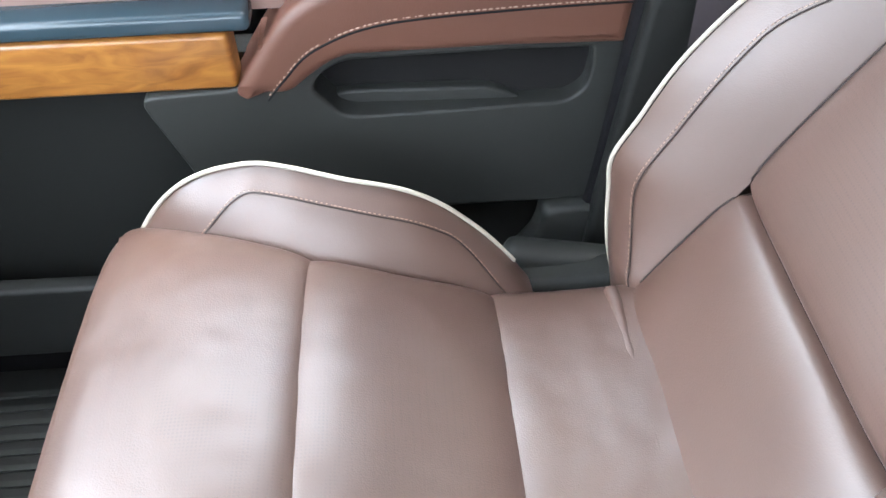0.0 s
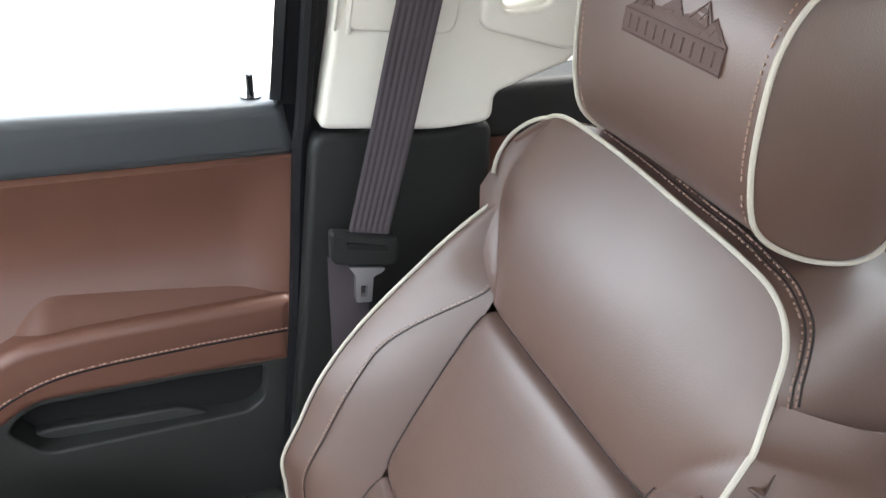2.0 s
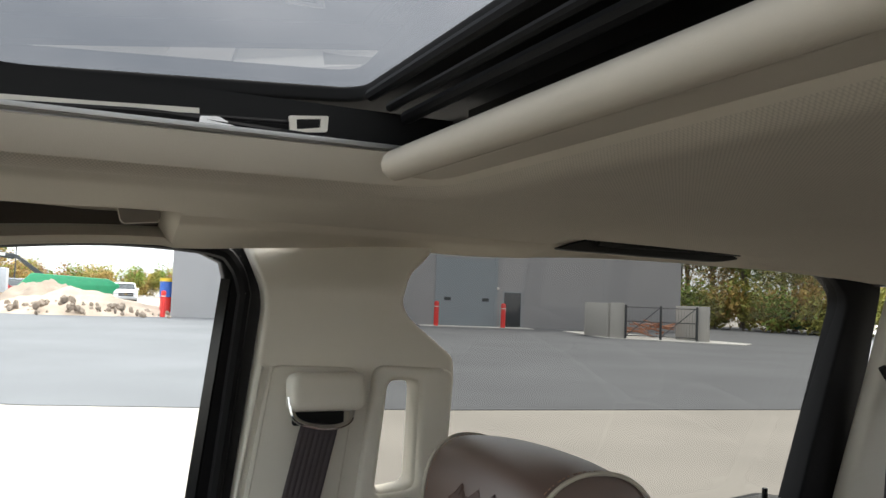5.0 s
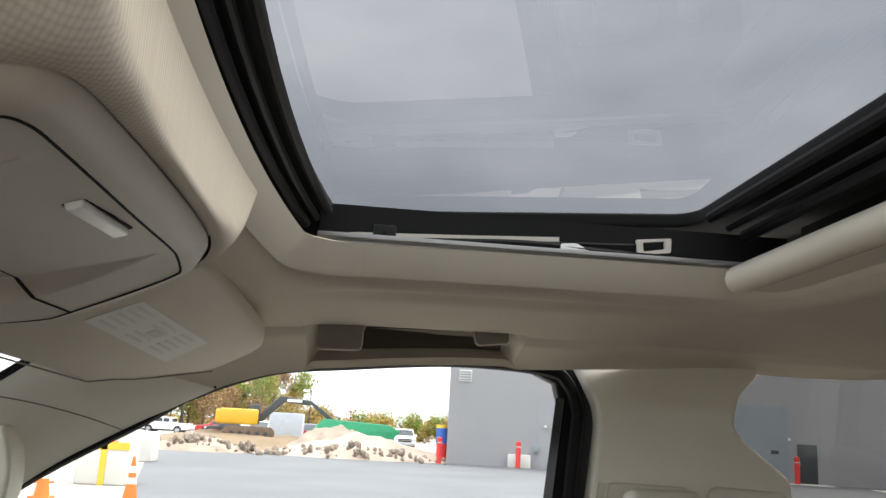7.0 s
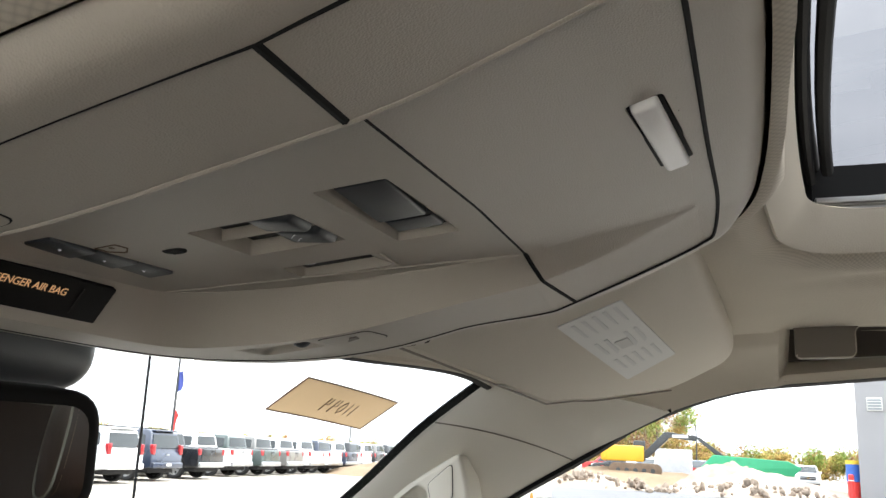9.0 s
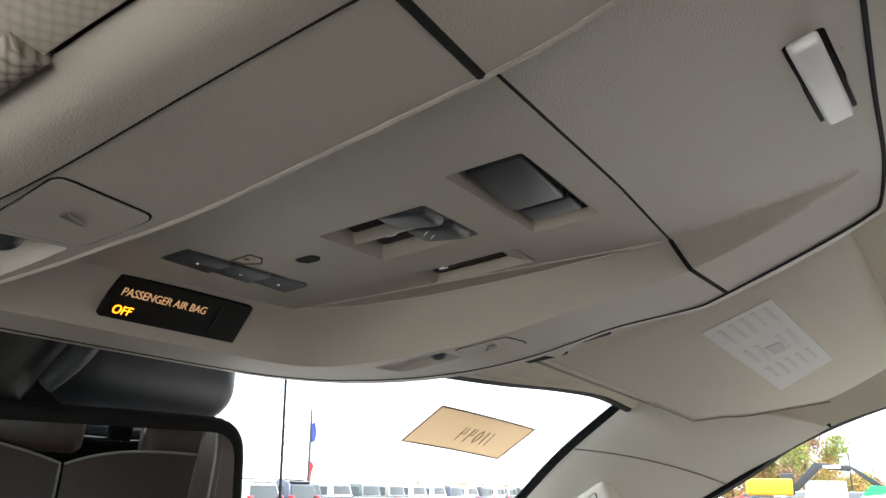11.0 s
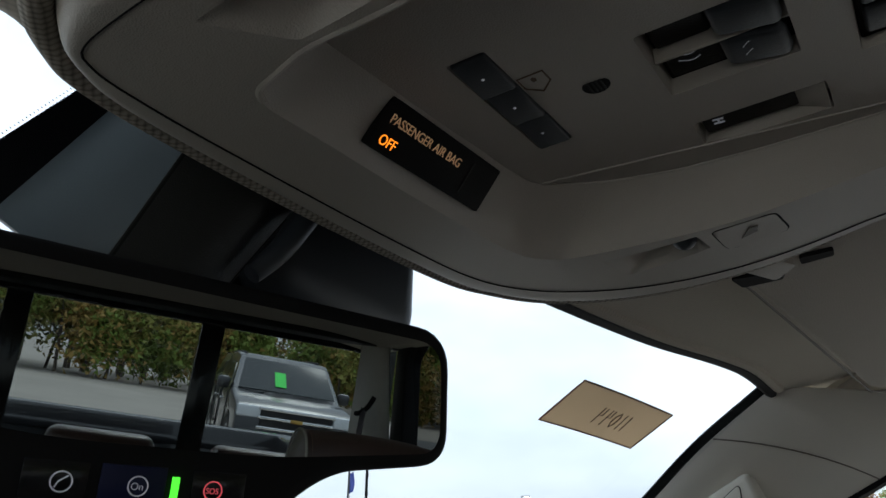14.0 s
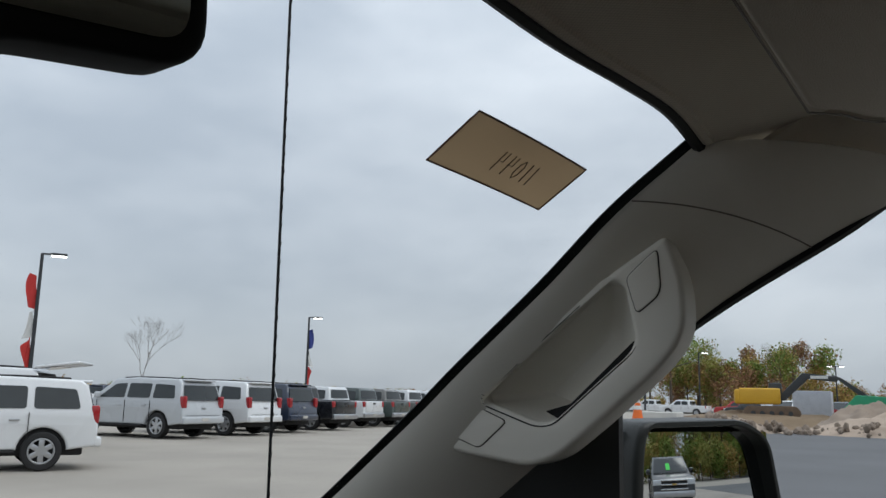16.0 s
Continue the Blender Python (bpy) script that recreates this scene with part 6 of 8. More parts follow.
# airbag sign on the wall of the hollow
SIGN = Matrix.Translation((0.0053, 0.5866, 1.7007)) @ Matrix.Rotation(radians(-3.2), 4, "Z") @ Matrix.Rotation(radians(90 + 37), 4, "X") @ Matrix.Translation((-0.0035, 0, 0.0032)) @ Matrix.Diagonal((0.95, 0.98, 1, 1))
part("sign", turned(box((-0.0365, -0.0095, -0.003), (0.0365, 0.0095, 0.0005), 0.0008), SIGN), M["matt"], console, "black airbag sign")
part("sign_text", words("PASSENGER AIR BAG", 0.0049, SIGN @ Matrix.Translation((-0.0325, 0.0012, 0.0007)), 0.0001, 0.97), M["dim"], console, "dim amber lettering")
part("sign_text", words("OFF", 0.0053, SIGN @ Matrix.Translation((-0.0325, -0.0068, 0.0007)), 0.0001), M["amber"], console, "bright amber lettering")
part("sign_divider", turned(box((0.0185, -0.0065, 0.0003), (0.0192, 0.0062, 0.0009)), SIGN), M["charcoal"], console)
# the headliner drawn down to the console
def skirt(a, v):
    p = Vector(ring_f(int(round(a)) % len(ROUND), 1.0))
    d = Vector((p.x - 0.012, p.y - 0.475, 0)).normalized()
    q = p + d * (0.002 + 0.060 * v)
    q.y = max(min(q.y, front_edge(q.x) - 0.004), min(p.y, ROOF_Y1(q.x) + 0.004))
    q.z = p.z - 0.001 + (liner_z(q.x, q.y) - 0.0005 - p.z) * step(v, 0.0, 1.0)
    return tuple(q)


part("surround", sheet(skirt, len(ROUND) + 1, 10, (0, len(ROUND))), M["cloth"], console, "cloth drawn down round the console", 80)
# cloth edge that shows along the front of the console
part("edge_cloth", tube([Vector(ring_f(k, 1.0)) + Vector((ROUND[k][0] - 0.012, ROUND[k][1] - 0.475, 0)).normalized() * 0.0045 + Vector((0, 0, 0.0005)) for k in range(len(ROUND)) if ROUND[k][1] > 0.47], 0.0048, 10), knit_material("ribbed_edge_cloth", (0.50, 0.455, 0.38), 0.35, 0.5), console, "ribbed cloth edge")

# ---- sun visor ----
visor = thing("sun_visor", "beige vinyl sun visor folded up, with a warning label", "visor", (0.42, 0.45, 1.74))
VP = Matrix(((1, 0, 0, 0), (0, 1, 0, 0), (-0.119, -0.445, 1, 1.9718), (0, 0, 0, 1)))
V_OUT = [(0.180, 0.532), (0.228, 0.527), (0.512, 0.490), (0.542, 0.470), (0.568, 0.458), (0.585, 0.447), (0.660, 0.39), (0.640, 0.33), (0.598, 0.325), (0.318, 0.345), (0.20, 0.36)]
part("blade", plate([rounded(V_OUT, [0.01, 0.02, 0.01, 0.012, 0.01, 0.01, 0.02, 0.02, 0.02, 0.02, 0.02])], "z", -0.002, 0.020, 0.006, 3, m=VP), M["vinyl"], visor)
part("label", plate([rounded([(0.330, 0.397), (0.525, 0.375), (0.543, 0.420), (0.327, 0.442)], 0.002)], "z", -0.0030, -0.0022, m=VP), M["paper"], visor, "white printed warning label")
rows_ = random.Random(4)
FAINT = material("faint_print", (0.55, 0.555, 0.55), 0.7, vary=0.04)
for i in range(3):
    for j in range(5):
        if i == 1 and j == 2:
            continue
        x0, y0 = 0.337 + 0.063 * i, 0.434 - 0.0075 * j - 0.0065 * i
        part("label_text", plate([[(x0, y0), (x0 + rows_.uniform(0.03, 0.052), y0 - 0.004), (x0 + 0.04, y0 - 0.0065), (x0, y0 - 0.0025)]], "z", -0.0036, -0.0031, m=VP), FAINT, visor)
part("label_picture", plate([rounded([(0.415, 0.414), (0.440, 0.411), (0.442, 0.402), (0.417, 0.404)], 0.001)], "z", -0.0038, -0.0031, m=VP), M["print"], visor, "grey pictogram")
part("clip", turned(box((-0.035, -0.008, -0.006), (0.035, 0.008, 0.008), 0.003), pose(0.205, 0.522, 1.716, -22, 0, -28)), M["console"], visor, "visor clip")
for o in ([(0.216, 0.530), (0.240, 0.505), (0.247, 0.508), (0.232, 0.527)], [(0.2335, 0.497), (0.246, 0.4805), (0.252, 0.481), (0.242, 0.497)]):
    part("slot", plate([rounded(o, 0.002)], "z", -0.0045, -0.0018, m=VP), M["matt"], visor, "dark slot of the visor clip")
# shadow gap between visor and headliner, drawn as a darker line
part("edge_seam", tube([VP @ Vector((x, y, -0.0022)) for x, y in V_OUT[1:7]], 0.0009, 6), M["taupe"], visor, "dark line for the shadow gap along the visor edge")

# ---- inside mirror and its cover ----
YAW = Matrix.Rotation(radians(-17.8), 4, "Z")
MIR = Matrix.Translation((0.002, 0.692, 1.630)) @ YAW @ Matrix.Rotation(radians(MIRROR_TILT), 4, "X")
mirror = thing("inside_mirror", "black rear-view mirror with a row of buttons", "mirror", (0, 0.74, 1.70))
# outlines in the mirror's own plane: x to the passenger, second upwards
M_OUT = [(-0.128, -0.030), (-0.125, 0.037), (0.122, 0.037), (0.128, -0.026), (0.062, -0.034), (0.034, -0.056), (-0.11, -0.058)]
M_IN = [(-0.118, -0.022), (-0.115, 0.029), (0.113, 0.029), (0.118, -0.021), (0.03, -0.030), (-0.06, -0.030)]
part("housing", plate([rounded(M_OUT, [0.02, 0.018, 0.02, 0.016, 0.02, 0.012, 0.02], 6)], "y", -0.010, 0.026, 0.007, 3, m=MIR), M["matt"], mirror)
part("glass", plate([rounded(M_IN, [0.012, 0.012, 0.014, 0.012, 0.02, 0.02], 6)], "y", -0.0118, -0.0106, m=MIR), M["dim_mirror"], mirror, "mirror glass")
for x, w, mat_ in ((-0.050, 0.011, "gloss"), (-0.023, 0.012, "navy"), (0.010, 0.011, "gloss")):
    part("button", turned(box((x - w, -0.0108, -0.050), (x + w, -0.0098, -0.037), 0.0004), MIR), M["gloss"] if mat_ == "gloss" else material("navy_button", (0.006, 0.010, 0.05), 0.35), mirror, "mirror button")
part("led", turned(box((-0.0088, -0.0112, -0.0475), (-0.0062, -0.0102, -0.0400)), MIR), M["green"], mirror, "green light")
for x, txt, mat_ in ((-0.0215, "", "white_print"), (0.0075, "SOS", "red_print"), (-0.048, "", "white_print")):
    part("icon", tube([MIR @ Vector((x + 0.0036 * math.cos(a), -0.0112, -0.0440 + 0.0034 * math.sin(a))) for a in lin(0, 2 * math.pi, 25)[:-1]], 0.0003, 5, True), M[mat_], mirror)
    if txt:
        part("icon_text", words(txt, 0.0030, MIR @ Matrix.Translation((x - 0.0029, -0.0113, -0.0451)) @ Matrix.Rotation(radians(90), 4, "X"), 0.0001), M[mat_], mirror)
    elif x > -0.03:
        part("icon_text", words("On", 0.0036, MIR @ Matrix.Translation((x - 0.0027, -0.0113, -0.0453)) @ Matrix.Rotation(radians(90), 4, "X"), 0.0001), M[mat_], mirror)
    else:
        part("icon_text", tube([MIR @ Vector(p) for p in ((x + 0.002, -0.0112, -0.0420), (x - 0.001, -0.0112, -0.0440), (x - 0.002, -0.0112, -0.0460))], 0.0003, 5), M[mat_], mirror)
part("arm", tube(spline([(0.0, 0.715, 1.645), (0.0, 0.74, 1.675), (-0.01, 0.775, 1.705)], 5), 0.014, 12), M["matt"], mirror, "mirror arm")
cover = thing("sensor_cover", "dark moulded sensor cover behind the mirror", "cover", (-0.03, 0.80, 1.71))


def between(a, b, c, d, bulge=(0, 0, 0)):
    """A face between the edge a-b and the edge c-d, swollen in the middle."""
    a, b, c, d, g = (Vector(p) for p in (a, b, c, d, bulge))
    return lambda u, v: tuple(a.lerp(b, v).lerp(c.lerp(d, v), u) + g * math.sin(u * math.pi) * 0.9)


FLANK_L, FLANK_R, GROOVE_2 = ((-0.0165, 0.740, 1.760), (-0.070, 0.735, 1.681)), ((-0.0115, 0.690, 1.740), (-0.0455, 0.7062, 1.6542)), ((0.066, 0.6905, 1.745), (0.0138, 0.7068, 1.6638))
part("flank", thick(sheet(between(*FLANK_L, *FLANK_R, (-0.004, -0.003, 0)), 20, 14), 0.002), M["cowl"], cover, "smooth glossy flank of the cover, paler for the sky sheen")
part("shell", thick(sheet(between(*FLANK_R, *GROOVE_2, (0, -0.010, -0.003)), 24, 14), 0.003), M["slate"], cover, "dark middle of the cover")
part("shell", box((0.034, 0.694, 1.668), (0.172, 0.80, 1.770), 0.024, 6), M["button"], cover, "rounded end of the cover")
part("shell", box((-0.03, 0.712, 1.662), (0.12, 0.82, 1.690), 0.012, 4), M["matt"], cover, "cover underside")
for line, g in ((FLANK_R, 0.0009), (GROOVE_2, 0.0011)):
    part("joint", tube([Vector(line[0]).lerp(Vector(line[1]), v) + Vector((0, -0.0025, -0.001)) for v in lin(0, 1, 10)], g, 5), M["matt"], cover)
part("lip", tube(spline([(0.064, 0.690, 1.745), (0.055, 0.686, 1.722), (0.043, 0.684, 1.705), (0.034, 0.686, 1.690), (0.022, 0.690, 1.676)], 5), [0.0085 - 0.0002 * k for k in range(21)], 14), M["button"], cover, "raised lip between the covers")
part("bracket", thick(sheet(between((-0.0282, 0.7440, 1.7640), (-0.0850, 0.7440, 1.6905), (-0.0145, 0.7400, 1.7600), (-0.068, 0.7350, 1.6790)), 3, 8), 0.0015), M["gloss"], cover, "black painted edge of the glass")

# ---- card behind the windscreen ----
card = thing("card", "manila card with handwritten figures on the windscreen", "card", (0.527, 0.713, 1.684))
ct, cr, cb, cl = (Vector(p) for p in ((0.4566, 0.7084, 1.706), (0.5961, 0.673, 1.6929), (0.6046, 0.7201, 1.6637), (0.4624, 0.7552, 1.6754)))


def card_pt(u, v):
    p = (ct.lerp(cr, u)).lerp(cl.lerp(cb, u), v)
    return tuple(p + Vector((0, -0.004, 0.006)) * math.sin(u * math.pi) * 0.12)


part("sheet", sheet(card_pt, 14, 8), M["card"], card)
part("edge", tube([card_pt(u, v) for u, v in [(k / 10, 0) for k in range(10)] + [(1, k / 6) for k in range(6)] + [(1 - k / 10, 1) for k in range(10)] + [(0, 1 - k / 6) for k in range(6)]], 0.0009, 5, True), material("card_edge", (0.22, 0.12, 0.08), 0.8), card, "darker card edge")
DIGITS = {"1": [[(0, 0), (0.25, 1)]], "0": [[(0.35, 1), (0.08, 0.7), (0.05, 0.25), (0.3, 0.0), (0.58, 0.3), (0.6, 0.75), (0.35, 1)]], "4": [[(0.12, 1), (0.05, 0.5), (0.55, 0.5)], [(0.55, 1), (0.5, 0.5), (0.42, -0.05)]]}
pen = 0.0
for ch in "11044":
    for stroke in DIGITS[ch]:
        line = [Vector(card_pt(1 - (0.30 + (pen + x * 0.6) * 0.128), 0.36 + (1 - z) * 0.36)) for x, z in stroke]
        line = [p + Vector((0, -0.0016, -0.0008)) for p in line]
        part("figure", tube(line, 0.0005, 5), M["ink"], card, "handwritten figure")
    pen += 0.42 if ch == "1" else 0.66

# ---- outside: antenna and door mirror of the truck ----
antenna = thing("antenna", "thin black whip antenna on the wing", "antenna", (0.97, 1.30, 1.0))
TOP = 1.157
part("mast", tube([(0.97, 1.298 + 0.0155 * z, 1.02 + z) for z in lin(0, TOP, 20)], 0.0024, 6), M["rubber"], antenna)
part("mast_coil", tube([(0.97 + 0.0023 * math.cos(k * 0.9), 1.298 + 0.0155 * k * 0.0043 + 0.0023 * math.sin(k * 0.9), 1.05 + k * 0.0043) for k in range(int((TOP - 0.04) / 0.0043))], 0.0008, 4), M["rubber"], antenna)
part("mast_base", rod((0.97, 1.298, 0.98), (0.97, 1.298, 1.04), 0.014, 16, 0.006), M["rubber"], antenna, "black base")
wing_ = thing("truck_body", "dark painted bonnet and wings of the truck", "truck body", (0, 1.9, 0.5))
paint = material("dark_paint", (0.02, 0.02, 0.022), 0.25, vary=0.1, coat=0.6)
part("bonnet", plate([rounded([(1.20, 0.45), (1.20, 1.10), (1.35, 1.15), (2.3, 1.10), (2.45, 0.95), (2.45, 0.45)], 0.08)], "x", -0.98, 0.98, 0.08, 4), paint, wing_)
part("door_skin", plate([[(-1.4, 0.45), (1.2, 0.45), (1.2, 1.22), (-1.4, 1.30)]], "x", 0.87, 0.95, 0.03, 3), paint, wing_)
part("door_skin", plate([[(-1.4, 0.45), (1.2, 0.45), (1.2, 1.22), (-1.4, 1.30)]], "x", -0.95, -0.87, 0.03, 3), paint, wing_)
part("bed", join(box((-0.95, -3.2, 0.5), (-0.85, -1.5, 1.34), 0.02), box((0.85, -3.2, 0.5), (0.95, -1.5, 1.34), 0.02), box((-0.95, -3.2, 0.6), (0.95, -3.12, 1.345), 0.02), box((-0.86, -3.13, 1.24), (0.86, -3.09, 1.28), 0.012), box((-0.86, -3.13, 1.12), (0.86, -3.09, 1.17), 0.012), box((-0.95, -3.2, 0.5), (0.95, -1.5, 0.62))), paint, wing_, "open load bed")
OM = Matrix.Translation((1.09, 0.682, 1.405)) @ Matrix.Rotation(radians(OUTER_YAW), 4, "Z") @ Matrix.Rotation(radians(OUTER_TILT), 4, "X")
omirror = thing("door_mirror", "dark door mirror with a curved top edge", "mirror", (1.05, 0.70, 1.30))
O_OUT = [(-0.136, -0.20), (-0.131, 0.030), (-0.118, 0.068), (0.070, 0.073), (0.118, 0.050), (0.142, -0.06), (0.145, -0.20)]
O_IN = [(-0.122, -0.185), (-0.112, 0.028), (-0.104, 0.060), (0.064, 0.064), (0.110, 0.044), (0.134, -0.06), (0.137, -0.185)]
part("housing", plate([rounded(O_OUT, [0.03, 0.03, 0.03, 0.06, 0.06, 0.05, 0.03], 6), rounded(O_IN, [0.02, 0.02, 0.02, 0.045, 0.045, 0.04, 0.02], 6)], "y", -0.018, 0.05, 0.007, 3, m=OM), M["slate"], omirror, "dark mirror shell")
part("housing", plate([rounded(O_OUT, [0.03, 0.03, 0.03, 0.06, 0.06, 0.05, 0.03], 6)], "y", 0.01, 0.10, 0.03, 4, m=OM), M["slate"], omirror)
part("glass", turned(sheet(lambda u, v: (-0.130 + 0.272 * u, -0.003 + ((u - 0.5) ** 2 * 0.065 + (v - 0.5) ** 2 * 0.058) / 2.7, -0.19 + 0.245 * v), 40, 40), OM), M["mirror"], omirror, "convex mirror glass", 90)
part("arm", box((0.93, 0.70, 1.22), (1.05, 0.76, 1.27), 0.01), M["slate"], omirror, "mirror arm")
# ---- the yard ----
concrete = material("yard_concrete", (0.37, 0.335, 0.29), 0.9, vary=0.16, vary_scale=0.35, grain=0.4, grain_scale=40)
asphalt = material("asphalt", (0.115, 0.117, 0.122), 0.8, vary=0.14, vary_scale=0.25, grain=0.6, grain_scale=90, wear=0.1)
kerb_mat = material("kerb_concrete", (0.55, 0.53, 0.49), 0.85, vary=0.08, vary_scale=2)
soil = material("bare_soil", (0.22, 0.155, 0.095), 0.95, vary=0.2, vary_scale=0.8, grain=0.8, grain_scale=12)


def hills(u, v):
    r = 3.0 + 700 * u ** 2.2
    a = 2 * math.pi * v
    z = 0.0
    if r > 75:
        z = 0.9 * noise.noise((r * math.cos(a) * 0.01, r * math.sin(a) * 0.01, 2.0)) * min(1, (r - 75) / 60)
    return (r * math.cos(a), r * math.sin(a), z)


ground = part("ground", join(sheet(hills, 60, 97), box((-3.2, -3.2, -0.02), (3.2, 3.2, -0.002))), concrete, None, "pale worn concrete yard reaching to the horizon")
tagged(ground, "", "ground", "", "structure")
road = part("road", plate([[(12.55, 0.6), (14.2, 3.9), (34.0, 8.2), (52.0, 11.6), (52.5, -4), (60, -60), (-30, -60), (-30, -30), (7.6, -29.5), (10.3, -12.5), (11.25, -5.2), (11.95, -1.8)]], "z", 0.0, 0.012), asphalt, None, "dark grey asphalt apron")
tagged(road, "", "road", "", "structure")
lot = part("road", plate([[(-30, -60), (20, -60), (20, -31), (7.6, -29.6), (9.0, -20), (4.0, -12), (4.0, -6), (-30, -6)]], "z", 0.0125, 0.017), concrete, None, "pale concrete drive behind the truck")
tagged(lot, "", "road", "", "structure")

# ---- grey building ----
W0, W1 = Vector((49.3, -5.2, 0)), Vector((44.5, -25.5, 0))
WD = (W1 - W0).normalized()
WN = Vector((-WD.y, WD.x, 0)) * (1 if Vector((-WD.y, WD.x, 0)).dot(-W0) > 0 else -1)
WALL_M = Matrix(((WD.x, -WN.x, 0, W0.x), (WD.y, -WN.y, 0, W0.y), (0, 0, 1, 0), (0, 0, 0, 1)))
wall_paint = material("grey_precast", (0.255, 0.25, 0.255), 0.85, vary=0.05, vary_scale=0.5, grain=0.3, grain_scale=30)
steel_grey = material("grey_steel_door", (0.20, 0.225, 0.245), 0.5, vary=0.06, vary_scale=0.8)
door_black = material("black_door", (0.03, 0.033, 0.037), 0.45)
red_paint = material("red_bollard", (0.62, 0.035, 0.03), 0.5, vary=0.08)
building = thing("building", "plain grey industrial building with a roller door", "building", tuple(W0))


def on_wall(a, b, depth=(0.0, 0.1), bevel=0.0):
    """A block on the wall: a, b are (along, up); depth is measured out of the wall."""
    return turned(box((a[0], -depth[1], a[1]), (b[0], -depth[0], b[1]), bevel), WALL_M)


part("wall", turned(box((0, 0, 0), (31.1, 24, 9.0)), WALL_M), wall_paint, building, "grey precast wall")
part("roof", turned(box((-0.1, -0.1, 9.0), (31.2, 24.1, 9.25), 0.03), WALL_M), steel_grey, building, "parapet")
for k in range(1, 6):
    part("panel_joint", on_wall((5.18 * k, 0), (5.18 * k + 0.03, 9.0), (0.0, 0.006)), steel_grey, building)
gate_ = part("roller_door", on_wall((15.4, 0.05), (18.85, 4.15), (-0.02, 0.03)), steel_grey, building, "grey roller door")
for k in range(4):
    part("slat", on_wall((15.4, 0.07 + 1.02 * k), (18.85, 1.075 + 1.02 * k), (0.03, 0.045)), steel_grey, gate_)
for x in (15.75, 18.1):
    part("window", on_wall((x, 1.55), (x + 0.42, 1.75), (0.05, 0.06)), door_black, gate_, "small dark door light")
part("door_frame", on_wall((15.2, 0.0), (15.4, 4.3), (0, 0.06)), steel_grey, building)
part("door_frame", on_wall((18.85, 0.0), (19.05, 4.3), (0, 0.06)), steel_grey, building)
for x, w in ((19.5, 1.05), (6.1, 1.15)):
    d = part("door", on_wall((x, 0.05), (x + w, 2.15), (0.0, 0.04), 0.01), door_black, building, "black steel door")
    part("door_frame", on_wall((x - 0.06, 0.0), (x + w + 0.06, 2.22), (0, 0.02)), steel_grey, building)
    part("door_handle", on_wall((x + 0.08, 1.0), (x + 0.13, 1.25), (0.04, 0.09)), M["chrome"], d, "steel handle")
    part("wall_lamp", on_wall((x - 0.5, 2.3), (x - 0.35, 2.45), (0, 0.15), 0.02), kerb_mat, building, "small white wall lamp")
vent = part("vent", on_wall((0.55, 4.75), (1.3, 5.45), (0, 0.06), 0.01), kerb_mat, building, "white louvred vent")
for k in range(4):
    part("slat", on_wall((0.6, 4.82 + 0.15 * k), (1.25, 4.90 + 0.15 * k), (0.06, 0.09)), steel_grey, vent)
part("meter_box", on_wall((5.0, 0.9), (5.3, 1.35), (0, 0.15), 0.01), steel_grey, building, "grey meter box")
for k, x in enumerate((3.5, 8.5, 13.0, 24.5)):
    part("wall_lamp", on_wall((x, 6.2), (x + 0.25, 6.45), (0, 0.25), 0.03), door_black, building, "dark wall lamp")
apron = part("pavement", turned(box((14.2, -1.6, 0.0), (21.0, 0, 0.05), 0.01), WALL_M), kerb_mat, None, "pale concrete door apron")
tagged(apron, "", "pavement", "", "structure")
apron2 = part("pavement", turned(box((-2.2, -0.8, 0.0), (0.1, 0.6, 0.05), 0.01), WALL_M), kerb_mat, None, "pale concrete corner slab")
tagged(apron2, "", "pavement", "", "structure")


def bollard(at):
    b = thing("bollard", "red-sleeved steel bollard by the building", "bollard", at, "bollards")
    part("sleeve", join(rod(at, (at[0], at[1], 1.42), 0.14, 16), ball((at[0], at[1], 1.42), 0.14, 2, (1, 1, 0.5))), red_paint, b)
    part("band", rod((at[0], at[1], 1.15), (at[0], at[1], 1.2), 0.143, 16), kerb_mat, b, "white band")
    return b


first = bollard((0, 0, 0))
spots = [WALL_M @ Vector(p) for p in ((-0.3, -0.9, 0), (4.2, -1.0, 0), (15.1, -1.2, 0), (19.15, -1.2, 0))]
first.matrix_basis = Matrix.Translation(spots[0])
for s_ in spots[1:]:
    copy_thing(first, Matrix.Translation(s_))
plinth = thing("concrete_plinth", "white concrete plinth behind a bollard", "plinth", tuple(spots[1]))
part("block", turned(box((3.6, -0.7, 0), (4.9, -0.1, 0.75), 0.04), WALL_M), kerb_mat, plinth)
drum = thing("barrel", "blue barrel with a yellow lid", "barrel", (50.5, -5.05, 0))
part("drum", rod((50.5, -5.05, 1.1), (50.5, -5.05, 2.0), 0.38, 16), material("blue_plastic", (0.03, 0.11, 0.42), 0.5), drum)
part("lid", rod((50.5, -5.05, 2.0), (50.5, -5.05, 2.2), 0.40, 16), material("yellow_plastic", (0.65, 0.45, 0.04), 0.5), drum, "yellow lid")
part("stand", rod((50.5, -5.05, 0), (50.5, -5.05, 1.1), 0.34, 16), red_paint, drum)

# bin enclosure with gates
pen_ = thing("bin_enclosure", "grey walled bin enclosure with mesh gates", "enclosure", (36, -26, 0))
E0, E1, E2 = Vector((34.4, -24.6, 0)), Vector((31.6, -28.3, 0)), Vector((37.0, -24.97, 0))


def slab(a, b, t, h, mat_, name, label=""):
    d = (b - a)
    m = Matrix.Translation(a) @ d.to_track_quat("X", "Z").to_matrix().to_4x4()
    return part(name, turned(box((0, -t / 2, 0), (d.length, t / 2, h), 0.02), m), mat_, pen_, label)


